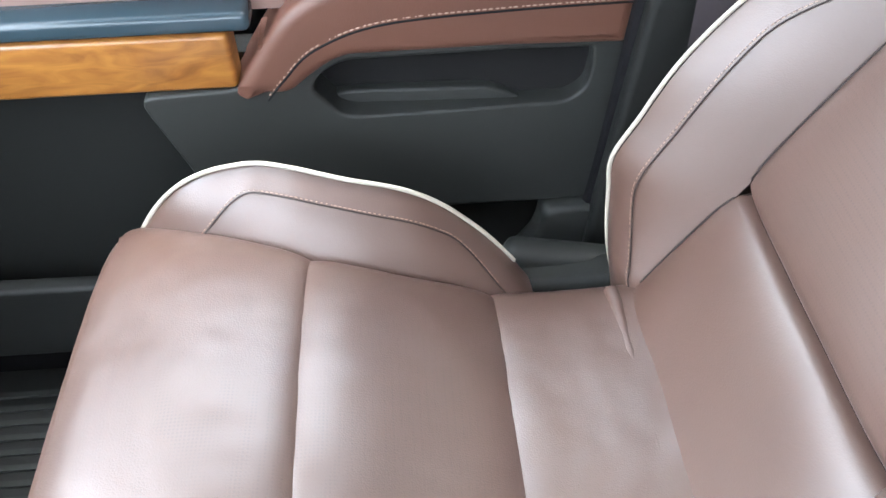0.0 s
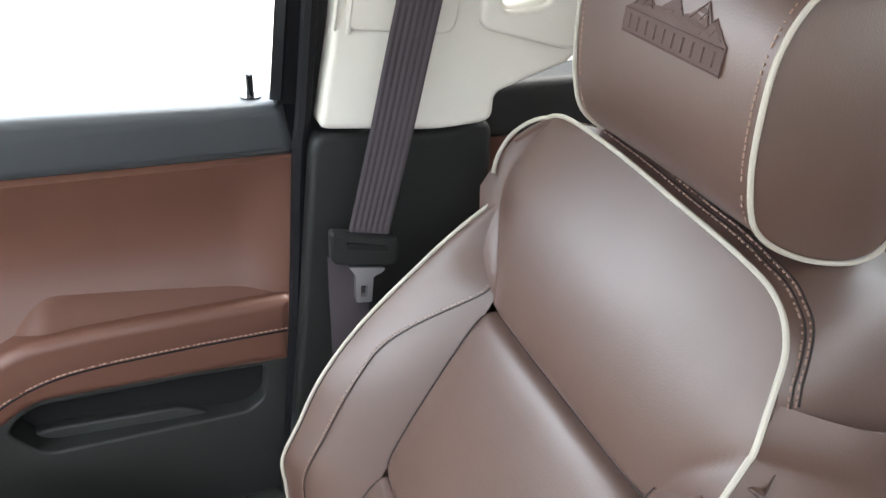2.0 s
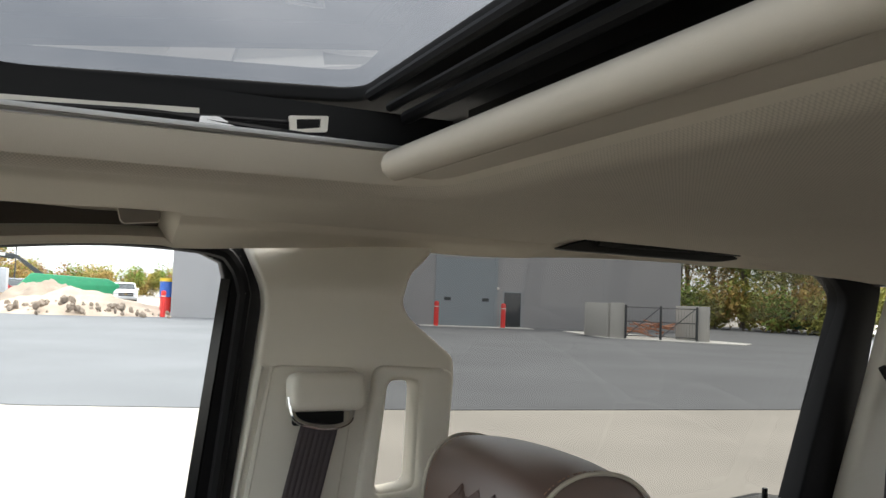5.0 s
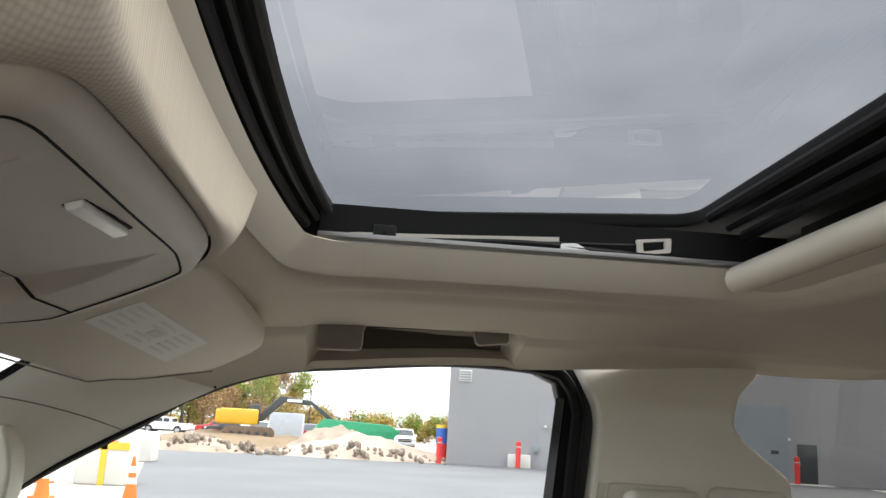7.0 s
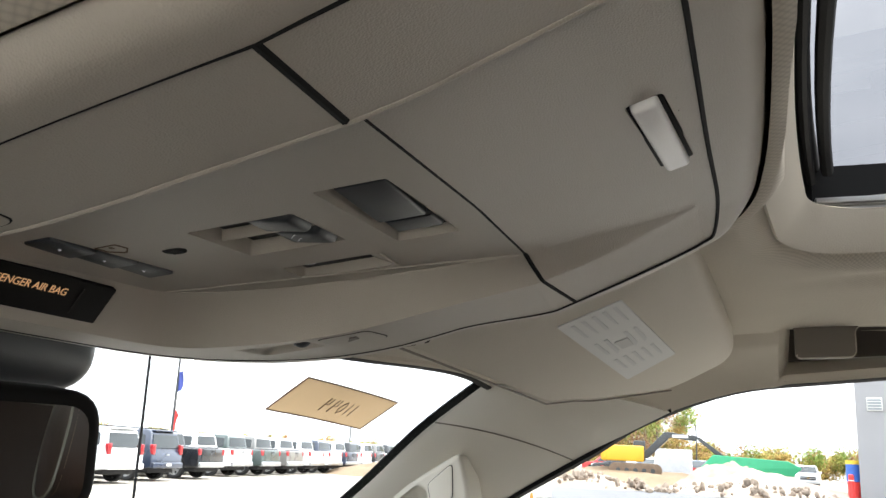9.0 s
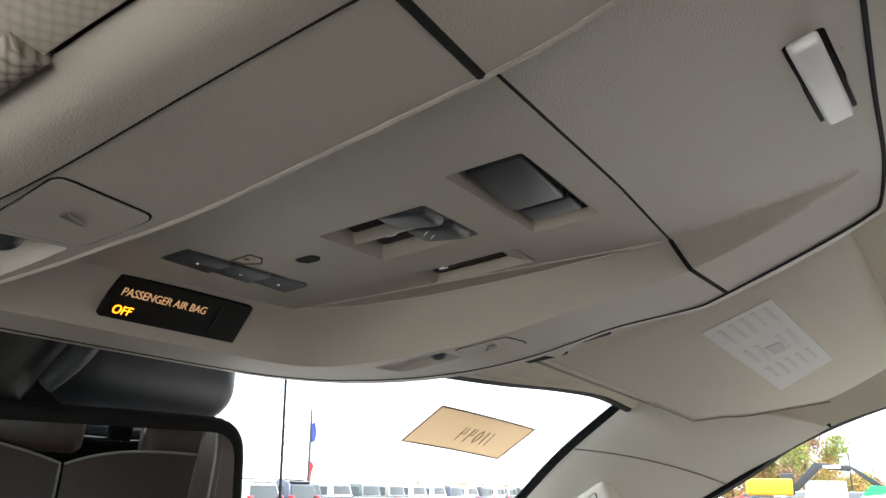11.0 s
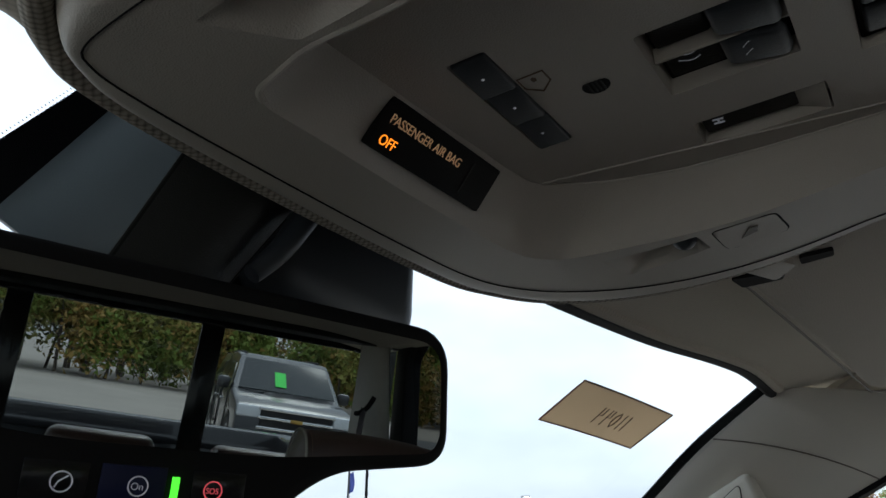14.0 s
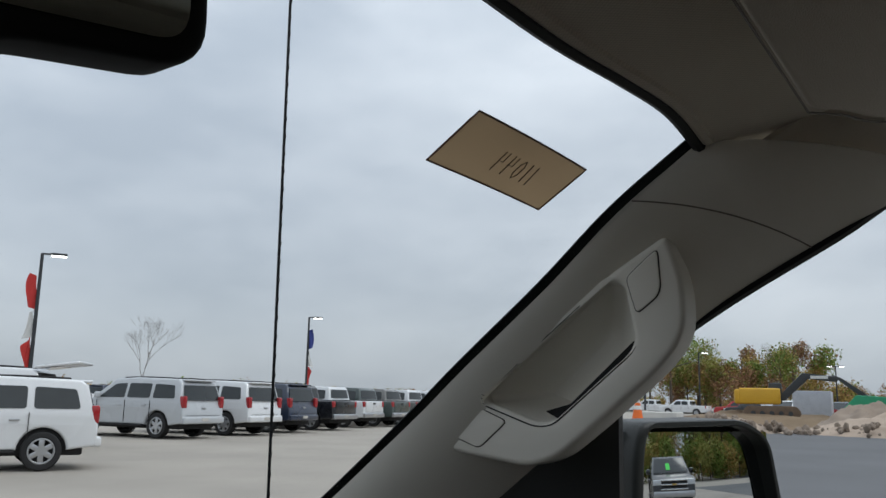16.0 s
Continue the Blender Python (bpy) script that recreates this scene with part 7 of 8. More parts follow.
pale_wall = material("pale_block_wall", (0.36, 0.345, 0.32), 0.85, vary=0.08, vary_scale=1.5, grain=0.4, grain_scale=20)
slab(E0, E2, 0.3, 1.75, pale_wall, "wall", "pale block wall")
slab(E0, E0 + (E1 - E0).normalized() * 0.7, 0.32, 1.78, pale_wall, "wall")
slab(E1, E1 + (E0 - E1).normalized() * 0.5, 0.32, 1.74, pale_wall, "wall")
slab(E1, E1 + (E2 - E0), 0.3, 1.75, pale_wall, "wall")
mesh_grey = material("gate_mesh", (0.10, 0.10, 0.11), 0.6)
gd = (E1 - E0)
for f in (0.16, 0.52, 0.885):
    a = E0 + gd * f + Vector((-0.2, 0.12, 0))
    part("gate_post", rod(a, a + Vector((0, 0, 1.7)), 0.06, 10), door_black, pen_, "black gate post")
for f0, f1 in ((0.17, 0.51), (0.53, 0.87)):
    a, b = E0 + gd * f0 + Vector((-0.2, 0.12, 0)), E0 + gd * f1 + Vector((-0.2, 0.12, 0))
    for z in (0.2, 0.9, 1.6):
        part("gate_rail", rod(a + Vector((0, 0, z)), b + Vector((0, 0, z)), 0.025, 6), door_black, pen_)
    part("gate_brace", rod(a + Vector((0, 0, 0.2)), b + Vector((0, 0, 1.6)), 0.02, 6), door_black, pen_)
    for k in range(1, 12):
        p = a.lerp(b, k / 12)
        part("gate_wire", rod(p + Vector((0, 0, 0.2)), p + Vector((0, 0, 1.6)), 0.008, 4), mesh_grey, pen_)
pad = part("pavement", plate([[(34.2, -24.2), (29.4, -28.6), (30.4, -30.0), (40, -29), (41, -26)]], "z", 0.012, 0.05, 0.01), kerb_mat, None, "pale concrete pad")
tagged(pad, "", "pavement", "", "structure")
heap = random.Random(11)
junk = thing("scrap_pile", "heap of reddish timber scrap in the enclosure", "scrap", (36, -28, 0))
for k in range(16):
    c = Vector((heap.uniform(34.2, 36.5), heap.uniform(-28.4, -26.0), heap.uniform(0.25, 0.75)))
    part("plank", turned(box((-0.8, -0.06, -0.03), (0.8, 0.06, 0.03), 0.005), pose(*c, heap.uniform(-30, 30), heap.uniform(-20, 20), heap.uniform(0, 180))), material("scrap_wood", (0.36, 0.16, 0.09), 0.8) if k == 0 else bpy.data.materials["scrap_wood"], junk)
hoist = thing("green_skip", "green metal skip by the trees", "skip", (47, -52, 0))
part("body", plate([[(-2.5, 0.3), (2.5, 0.3), (3.0, 1.8), (-3.0, 1.8)]], "y", -53, -51, 0.05, m=Matrix.Translation((47, 0, 0))), material("green_steel", (0.05, 0.17, 0.12), 0.6), hoist)

# ---- woods: many small leaf clumps on trunks ----
def leaf_cloud(seed, crowns, per, size, cols):
    """Leaf triangles round given crown places: for each colour, the corners of its triangles."""
    rng = np.random.default_rng(seed)
    groups = [[] for _ in range(cols)]
    for (cx, cy, cz), rad, tall in crowns:
        a, b = rng.uniform(0, 2 * np.pi, per), rng.uniform(-1, 1, per)
        lumps = 0.78 + 0.22 * np.sin(3 * a + cx) * np.cos(4 * b + cy) + 0.14 * np.sin(7 * a + 5 * b)
        r = rad * rng.random(per) ** 0.4 * lumps
        q = np.sqrt(1 - b * b)
        p = np.stack([cx + r * q * np.cos(a), cy + r * q * np.sin(a), cz + r * b * tall], 1)
        own = np.where(rng.random(per) < 0.75, rng.integers(cols), rng.integers(0, cols, per))
        tri = p[:, None, :] + rng.uniform(-size, size, (per, 3, 3))
        for g in range(cols):
            groups[g].append(tri[(own == g) & (p[:, 2] > 0.1)])
    return [np.concatenate(g).reshape(-1, 3) for g in groups]


LEAVES = [material("leaf_%s" % n, c, 0.7, vary=0.25, vary_scale=0.6, spec=0.2) for n, c in (("green", (0.20, 0.27, 0.055)), ("olive", (0.33, 0.32, 0.085)), ("ochre", (0.42, 0.28, 0.085)), ("rust", (0.31, 0.17, 0.09)))]
bark = material("bark", (0.11, 0.085, 0.065), 0.9, vary=0.2, vary_scale=4, grain=0.6, grain_scale=40)


def woods(name, places, seed, per, size, label, tones=(0, 1, 2, 3)):
    rng = random.Random(seed)
    crowns, trunks = [], []
    for x, y, h, r in places:
        for _ in range(4):
            crowns.append(((x + rng.uniform(-r, r) * 0.6, y + rng.uniform(-r, r) * 0.6, h * rng.uniform(0.35, 0.85)), r * rng.uniform(0.5, 0.85), 1.15))
        trunks.append(tube([(x, y, 0), (x + rng.uniform(-0.3, 0.3), y, h * 0.5), (x + rng.uniform(-0.6, 0.6), y + rng.uniform(-0.5, 0.5), h * 0.78)], [0.04 * h / 2, 0.03 * h / 2, 0.006 * h], 6))
        for _ in range(3):
            a = rng.uniform(0, 6.28)
            trunks.append(tube([(x, y, h * rng.uniform(0.35, 0.6)), (x + r * 0.8 * math.cos(a), y + r * 0.8 * math.sin(a), h * rng.uniform(0.6, 0.8))], [0.02 * h / 2, 0.004 * h], 5))
    top = thing(name, label, "woods", (places[0][0], places[0][1], 0), kind="stuff")
    tagged(part("trunks", join(*trunks), bark, top), "", "", "", "stuff")
    for m_, v in zip([LEAVES[k] for k in tones], leaf_cloud(seed, crowns, per, size, 4)):
        me = bpy.data.meshes.new("leaves")
        me.from_pydata(v.tolist(), [], np.arange(len(v)).reshape(-1, 3).tolist())
        me.materials.append(m_)
        tagged(part("leaves", me, m_, top), "", "", "", "stuff")
    return top


wr = random.Random(5)
woods("far_woods", [(62 - 0.95 * k + wr.uniform(-3, 3), -50 - 0.45 * k + wr.uniform(-3, 3), wr.uniform(10, 15), wr.uniform(3.2, 4.5)) for k in range(0, 46, 2)]
      + [(60 - 1.2 * k + wr.uniform(-2, 2), -45 - 0.5 * k, wr.uniform(2.5, 4), wr.uniform(2.2, 3)) for k in range(0, 36, 2)]
      + [(72 - 2.6 * k + wr.uniform(-1, 1), -47 - 1.4 * k + wr.uniform(-1, 1), wr.uniform(11, 15), wr.uniform(3.5, 4.6)) for k in range(0, 7)], 21, 900, 0.20, "autumn woods in green and ochre beyond the yard", (0, 1, 1, 2))
woods("far_woods", [(26 - 1.9 * k + wr.uniform(-2, 2), -52 + wr.uniform(-5, 2), wr.uniform(9, 14), wr.uniform(3, 4.4)) for k in range(0, 28)]
      + [(26 - 1.9 * k + wr.uniform(-1, 1), -45 + wr.uniform(-2, 2), wr.uniform(3, 5), wr.uniform(2.2, 3)) for k in range(0, 26)], 22, 1000, 0.20, "green and yellow hedge of trees behind the truck", (0, 1, 0, 2))
woods("far_woods", [(128 + wr.uniform(-8, 10), 10 + 1.7 * k + wr.uniform(-2, 2), wr.uniform(7, 12.5), wr.uniform(3.0, 4.6)) for k in range(0, 16)]
      + [(150 + wr.uniform(-6, 6), -22 + 2.2 * k, wr.uniform(3, 4.5), wr.uniform(3, 4)) for k in range(0, 16)], 23, 900, 0.24, "autumn trees beyond the building site")
woods("far_woods", [(70 + 5.0 * k + wr.uniform(-3, 3), 150 - 2.4 * k + wr.uniform(-6, 6), wr.uniform(1.6, 2.8), wr.uniform(1.6, 2.6)) for k in range(-14, 46)]
      + [(40 + 5.5 * k + wr.uniform(-3, 3), 190 - 3.0 * k + wr.uniform(-4, 4), wr.uniform(2.2, 3.4), wr.uniform(2.4, 3.4)) for k in range(-10, 50)], 24, 220, 0.32, "low distant trees along the horizon")


def bare_tree(at, h, seed):
    rng = random.Random(seed)
    t = thing("bare_tree", "leafless tree beyond the parked vehicles", "tree", at)
    limbs = []

    def grow(p, d, ln, r, depth):
        q = p + d * ln
        limbs.append(tube([p, p.lerp(q, 0.5) + Vector((rng.uniform(-1, 1), rng.uniform(-1, 1), 0)) * ln * 0.05, q], [r, r * 0.8, r * 0.6], 5))
        if depth:
            for _ in range(3):
                n = (d + Vector((rng.uniform(-1, 1), rng.uniform(-1, 1), rng.uniform(-0.1, 0.7))) * 0.75).normalized()
                grow(q, n, ln * rng.uniform(0.6, 0.8), r * 0.58, depth - 1)
    grow(Vector(at), Vector((0, 0, 1)), h * 0.26, h * 0.006, 6)
    part("trunk", limbs[0], bark, t)
    part("branches", join(*limbs[1:]), bark, t)


bare_tree((60, 66, 0), 10.5, 3)
bare_tree((148, 62, 0), 11.0, 7)
bare_tree((120, -16, 0), 12.0, 8)
bare_tree((118, 12, 0), 12.0, 9)

# ---- light poles with banners ----
lamp_glow = lit("lamp_glow", (1.0, 0.97, 0.9), 6.0)
white_cloth = material("white_cloth", (0.72, 0.72, 0.70), 0.8)
blue_cloth = material("blue_cloth", (0.04, 0.06, 0.25), 0.8)
red_cloth = material("red_cloth", (0.55, 0.04, 0.035), 0.8, vary=0.12, vary_scale=3)


def light_pole(at, h, banner, two=False):
    p = thing("light_pole", "tall dark light pole with a lit lamp" + (" and a flag banner" if banner else ""), "light pole", at, "light poles")
    x, y, z = at
    part("post", rod(at, (x, y, h), 0.10, 10, 0.075), door_black, p)
    part("base", rod(at, (x, y, 0.7), 0.28, 12), kerb_mat, p, "concrete base")
    for s in ((1, -1) if two else (1,)):
        w = Vector((y, -x, 0)).normalized() * s
        e = Vector((x, y, h)) + w * 0.7
        part("arm", rod((x, y, h), tuple(e), 0.045, 8), door_black, p)
        part("lamp_head", turned(box((-0.35, -0.17, -0.06), (0.35, 0.17, 0.06), 0.03), Matrix.Translation(e) @ w.to_track_quat("X", "Z").to_matrix().to_4x4()), door_black, p, "lamp head")
        part("lamp_lens", turned(box((-0.33, -0.16, -0.10), (0.33, 0.16, -0.055), 0.02), Matrix.Translation(e) @ w.to_track_quat("X", "Z").to_matrix().to_4x4()), lamp_glow, p, "glowing lens")
    if banner:
        w = Vector((y, -x, 0)).normalized() * (-1 if banner > 1 else 1)
        for k, (z0, z1, m_) in enumerate(((0.66, 0.86, red_cloth if banner > 1 else blue_cloth), (0.50, 0.66, white_cloth), (0.32, 0.50, red_cloth))):
            part("banner", thick(sheet(lambda u, v: tuple(Vector((x, y, h * (z0 + (z1 - z0) * v))) + w * (0.06 + u * (0.30 + 0.14 * math.sin(3 * v + k * 2))) + Vector((0.05 * math.sin(7 * u + 5 * v), 0.05, -0.3 * u * (k - 0.5)))), 8, 8), 0.01), m_, p, "hanging striped banner")
    return p


light_pole((24.6, 34.4, 0), 7.6, 2)
light_pole((53.7, 41.1, 0), 7.6, 1)
light_pole((104.0, 20.7, 0), 7.6, 0)
light_pole((98.0, 47.5, 0), 7.4, 0)
light_pole((118.0, 6.5, 0), 6.6, 0, True)

# ---- excavator on its mound, rubble, blocks and cones ----
def mound(name, cx, cy, sx, sy, h, seed, mat_, label, kind=""):
    def f(u, v):
        x, y = (2 * u - 1), (2 * v - 1)
        d = max(0, 1 - math.hypot(x, y)) ** 0.8
        n = noise.noise((x * 4 + seed, y * 4, 0.3)) + 0.5 * noise.noise((x * 11 + seed, y * 11, 5))
        return (cx + sx * x, cy + sy * y, h * d * (1 + 0.35 * n) - 0.02)
    return tagged(part(name, sheet(f, 34, 34), mat_, None, label, 60), "", "mound", "", kind)


mound("soil_mound", 63.5, 8.2, 7.0, 9.0, 1.25, 1, soil, "low mound of bare brown soil")
mound("soil_mound", 49.5, 20.5, 5, 5, 1.0, 2, soil, "low mound of bare brown soil")
rubble = material("rubble", (0.37, 0.29, 0.225), 0.9, vary=0.2, vary_scale=1.3, grain=0.5, grain_scale=20, random=0.35)
mound("rubble_mound", 52, -0.5, 4.5, 6.0, 1.35, 5, rubble, "pale heap of broken stone")
mound("rubble_mound", 50.5, 9.0, 3.0, 3.5, 0.9, 6, rubble, "pale heap of broken stone")
mound("rubble_mound", 55, 1.5, 4.0, 3.5, 1.9, 8, rubble, "pale heap of broken stone")
rr = random.Random(9)
stones = bmesh.new()
for k in range(420):
    big = k % 3 > 0
    x, y = (rr.gauss(50.0, 1.6), rr.gauss(0.0, 2.9)) if big else (rr.gauss(49.3, 1.0), rr.gauss(9.0, 2.0))
    r = rr.uniform(0.06, 0.26)
    bmesh.ops.create_icosphere(stones, subdivisions=1, radius=r, matrix=pose(x, y, r * 0.4 + max(0, 0.8 - 0.14 * abs(y - (0 if big else 9))) * rr.random(), rr.uniform(0, 360), rr.uniform(0, 360), 0) @ Matrix.Diagonal((rr.uniform(0.7, 1.6), 1, rr.uniform(0.5, 0.9), 1)))
tagged(part("rubble", stones, rubble, None, "loose pale broken stones", 10), "", "stones", "", "stuff")
digger = thing("excavator", "yellow tracked excavator with a dark folded arm", "excavator", (63.0, 7.9, 0.62))
yellow = material("machine_yellow", (0.62, 0.35, 0.02), 0.45, vary=0.08, vary_scale=1.5)
dark_steel = material("dark_steel", (0.035, 0.04, 0.045), 0.5)
track_mat = material("muddy_track", (0.16, 0.11, 0.075), 0.85, vary=0.2, vary_scale=3)
EX = Matrix.Translation((63.0, 7.9, 0.62)) @ Matrix.Rotation(radians(-82), 4, "Z")
for yy in (-0.95, 0.95):
    tr_ = part("track", turned(plate([rounded([(-1.7, 0.0), (1.7, 0.0), (1.9, 0.45), (1.6, 0.85), (-1.6, 0.85), (-1.9, 0.45)], 0.3)], "y", yy - 0.27, yy + 0.27, 0.03), EX), track_mat, digger, "muddy crawler track")
    for k in range(5):
        part("roller", turned(rod((-1.2 + 0.6 * k, yy - 0.3, 0.35), (-1.2 + 0.6 * k, yy + 0.3, 0.35), 0.16, 10), EX), dark_steel, tr_)
part("engine_house", turned(box((-2.1, -1.25, 0.95), (0.6, 1.25, 2.05), 0.12, 3), EX), yellow, digger, "yellow engine house")
part("counterweight", turned(box((-2.4, -1.2, 0.95), (-1.9, 1.2, 1.95), 0.15, 3), EX), yellow, digger)
part("cab", turned(box((-0.1, 0.25, 1.0), (0.75, 1.25, 2.45), 0.08, 3), EX), dark_steel, digger, "dark glazed cab")
part("boom", turned(plate([rounded([(0.3, 1.3), (0.9, 1.2), (2.45, 2.75), (4.30, 2.55), (4.35, 2.90), (2.10, 3.15)], 0.12)], "y", -0.25, 0.2, 0.03), EX), dark_steel, digger, "dark boom")
part("stick", turned(plate([rounded([(3.9, 3.05), (4.5, 2.85), (7.0, 1.05), (6.7, 0.80)], 0.1)], "y", -0.2, 0.15, 0.03), EX), dark_steel, digger, "dark stick")
part("bucket", turned(plate([rounded([(6.5, 0.85), (7.1, 1.05), (7.7, 0.6), (7.3, -0.10), (6.5, 0.1)], 0.12)], "y", -0.5, 0.45, 0.04), EX), track_mat, digger, "rusty bucket")
part("ram", turned(rod((0.9, -0.02, 1.4), (2.3, -0.02, 2.6), 0.09, 8), EX), M["chrome"], digger)
part("mark", turned(box((2.6, -0.29, 2.75), (3.7, -0.25, 2.96), 0.0), EX), white_cloth, digger, "white panel on the boom")

green_steel2 = material("bright_green_steel", (0.02, 0.30, 0.14), 0.5)
trough = thing("green_hopper", "bright green steel hopper on the site", "machine", (60, 1.0, 0))
part("hopper", plate([rounded([(-2.2, 1.3), (2.4, 1.5), (3.2, 0.6), (2.6, 0.1), (-2.4, 0.3), (-3.0, 0.9)], 0.1)], "x", 59, 60.4, 0.05, m=Matrix.Translation((0, 0.0, 0.75))), green_steel2, trough)
for yy in (-2.5, 0.0, 2.5):
    part("leg", rod((59.7, yy, 0), (59.7, yy, 1.2), 0.08, 8), green_steel2, trough)
shed = thing("site_trailer", "pale grey site trailer", "trailer", (74, 6.0, 0))
part("body", box((72.5, 4.6, 0.6), (75, 7.4, 2.7), 0.08), material("pale_trailer", (0.42, 0.44, 0.48), 0.6), shed)
for yy in (5.2, 6.8):
    part("wheel", rod((72.4, yy, 0.35), (72.8, yy, 0.35), 0.35, 14), M["rubber"], shed)

orange = material("cone_orange", (0.75, 0.15, 0.02), 0.6, vary=0.08)


def cone(at, h):
    c = thing("traffic_cone", "orange traffic cone with white bands", "traffic cone", at, "traffic cones")
    x, y, z = at
    part("base", box((x - 0.2, y - 0.2, z), (x + 0.2, y + 0.2, z + 0.04), 0.01), orange, c)
    body = part("body", rod((x, y, z + 0.04), (x, y, z + h), 0.15, 16, 0.025), orange, c)
    for k in (0.42, 0.66):
        r = 0.15 - (0.125 * k)
        part("band", rod((x, y, z + h * k), (x, y, z + h * (k + 0.13)), r + 0.006, 16, r - 0.012), white_cloth, body, "white reflective band")
    return c


def block(at, size, label, straps):
    b = thing("concrete_block", label, "block", at, "concrete blocks")
    x, y, z = at
    part("body", box((x - size[0] / 2, y - size[1] / 2, z), (x + size[0] / 2, y + size[1] / 2, z + size[2]), 0.05, 3), kerb_mat, b)
    if straps:
        yel = bpy.data.materials["yellow_plastic"]
        part("strap", box((x - size[0] / 2 - 0.02, y - 0.1, z), (x - size[0] / 2, y + 0.05, z + size[2] + 0.02)), yel, b, "yellow strap")
        part("strap", box((x - size[0] / 2 - 0.02, y - size[1] / 2, z + size[2] - 0.15), (x - size[0] / 2, y + size[1] / 2, z + size[2] + 0.03)), yel, b, "yellow strap")


block((34.4, 8.7, 0), (1.3, 1.5, 1.15), "pale concrete block at the edge of the asphalt", False)
block((22.0, 6.3, 0), (1.1, 1.25, 1.0), "pale concrete block with yellow straps", True)
cone((22.0, 6.35, 1.0), 0.75)
cone((17.2, 4.5, 0), 0.9)
cone((21.4, 7.6, 0), 0.9)
cone((17.6, 6.3, 0), 0.9)
post_ = thing("marker_post", "thin dark post with a base", "post", (34.6, 9.4, 0))
part("post", rod((34.6, 9.4, 1.15), (34.6, 9.4, 1.9), 0.05, 8), door_black, post_)
part("foot", rod((34.6, 9.4, 0.0), (34.6, 9.4, 1.2), 0.12, 10), kerb_mat, post_)
# ---- parked vehicles ----
car_glass = material("dark_car_glass", (0.022, 0.028, 0.030), 0.06, vary=0.1, spec=0.6)
tyre_mat = material("tyre_rubber", (0.018, 0.018, 0.019), 0.8, vary=0.1, grain=0.4, grain_scale=80)
rim_mat = material("alloy_rim", (0.52, 0.53, 0.55), 0.3, 0.9, vary=0.08)
tail_red = material("red_tail_lens", (0.36, 0.015, 0.02), 0.2, vary=0.1, coat=0.5)
head_lens = material("headlight_lens", (0.62, 0.65, 0.68), 0.12, vary=0.05, coat=0.5)
under = material("black_underbody", (0.014, 0.014, 0.015), 0.8, vary=0.1)


def car_paint(name, c):
    return material(name, c, 0.28, vary=0.05, vary_scale=0.7, coat=0.7, wear=0.05)


PAINTS = dict(white=car_paint("white_paint", (0.72, 0.73, 0.74)), silver=car_paint("silver_paint", (0.50, 0.52, 0.54)), black=car_paint("black_paint", (0.014, 0.015, 0.018)),
              grey=car_paint("grey_paint", (0.10, 0.105, 0.115)), navy=car_paint("navy_paint", (0.022, 0.032, 0.06)), red=car_paint("red_paint", (0.42, 0.022, 0.022)),
              green=car_paint("green_grey_paint", (0.055, 0.075, 0.07)), pewter=car_paint("pewter_paint", (0.19, 0.185, 0.175)))
# side outlines (along, up) without the wheel arches, nose at +; belt height; window openings
SUV = dict(length=5.2, axles=(-1.52, 1.55), r=0.40, belt=1.20, roof=[(-2.52, 1.10), (-2.36, 1.78), (-2.20, 1.90), (-0.5, 1.945), (0.45, 1.90), (1.38, 1.24), (2.35, 1.12), (2.55, 1.00)],
           windows=[[(-2.22, 1.28), (-2.12, 1.70), (-1.30, 1.74), (-1.30, 1.28)], [(-1.16, 1.28), (-1.16, 1.745), (-0.20, 1.75), (-0.20, 1.28)], [(-0.08, 1.28), (-0.08, 1.75), (0.40, 1.72), (1.05, 1.27)]])
PICK = dict(length=5.9, axles=(-1.80, 1.75), r=0.42, belt=1.24, roof=[(-2.88, 1.26), (-1.02, 1.27), (-0.92, 1.80), (-0.80, 1.90), (0.35, 1.93), (0.72, 1.88), (1.50, 1.28), (2.62, 1.16), (2.86, 1.02)],
            windows=[[(-0.76, 1.32), (-0.72, 1.74), (0.02, 1.77), (0.02, 1.32)], [(0.12, 1.32), (0.12, 1.77), (0.66, 1.74), (1.16, 1.31)]])
HALF, TUMBLE = 1.0, 0.26


def lean(bm, belt):
    """Draws the upper part of a body inwards above the belt line."""
    for v in bm.verts:
        if v.co.z > belt + 1e-4:
            v.co.x *= 1 - TUMBLE * (v.co.z - belt) / HALF
    return bm


def body_shape(k):
    L = k["length"] / 2
    low = 0.42
    pts = [(-L, low + 0.08), (-L, 0.95)] + k["roof"] + [(L, 0.80), (L, low + 0.06)]
    for ay in sorted(k["axles"], reverse=True):
        R = k["r"] + 0.085
        pts += [(ay + R * math.cos(a), k["r"] + R * math.sin(a)) for a in lin(0.05, math.pi - 0.05, 14)]
    pts = [(a, max(b, low)) for a, b in pts]
    bm = plate([pts], "x", -HALF, HALF, 0.06, 3)
    bmesh.ops.bisect_plane(bm, geom=list(bm.verts) + list(bm.edges) + list(bm.faces), plane_co=(0, 0, k["belt"]), plane_no=(0, 0, 1))
    return lean(bm, k["belt"])


def slope_pane(k, a, b, side, inset, lift):
    """A pane on the sloping front or rear between two roofline places a (lower) and b (upper)."""
    def f(u, v):
        y, z = a[0] + (b[0] - a[0]) * v, a[1] + (b[1] - a[1]) * v
        w = (HALF - inset) * (1 - TUMBLE * max(0, z - k["belt"]))
        return ((2 * u - 1) * w, y + side * (lift + 0.03 * (1 - (2 * u - 1) ** 2)), z + 0.01)
    return thick(sheet(f, 9, 5), 0.012)


SHAPES = {}


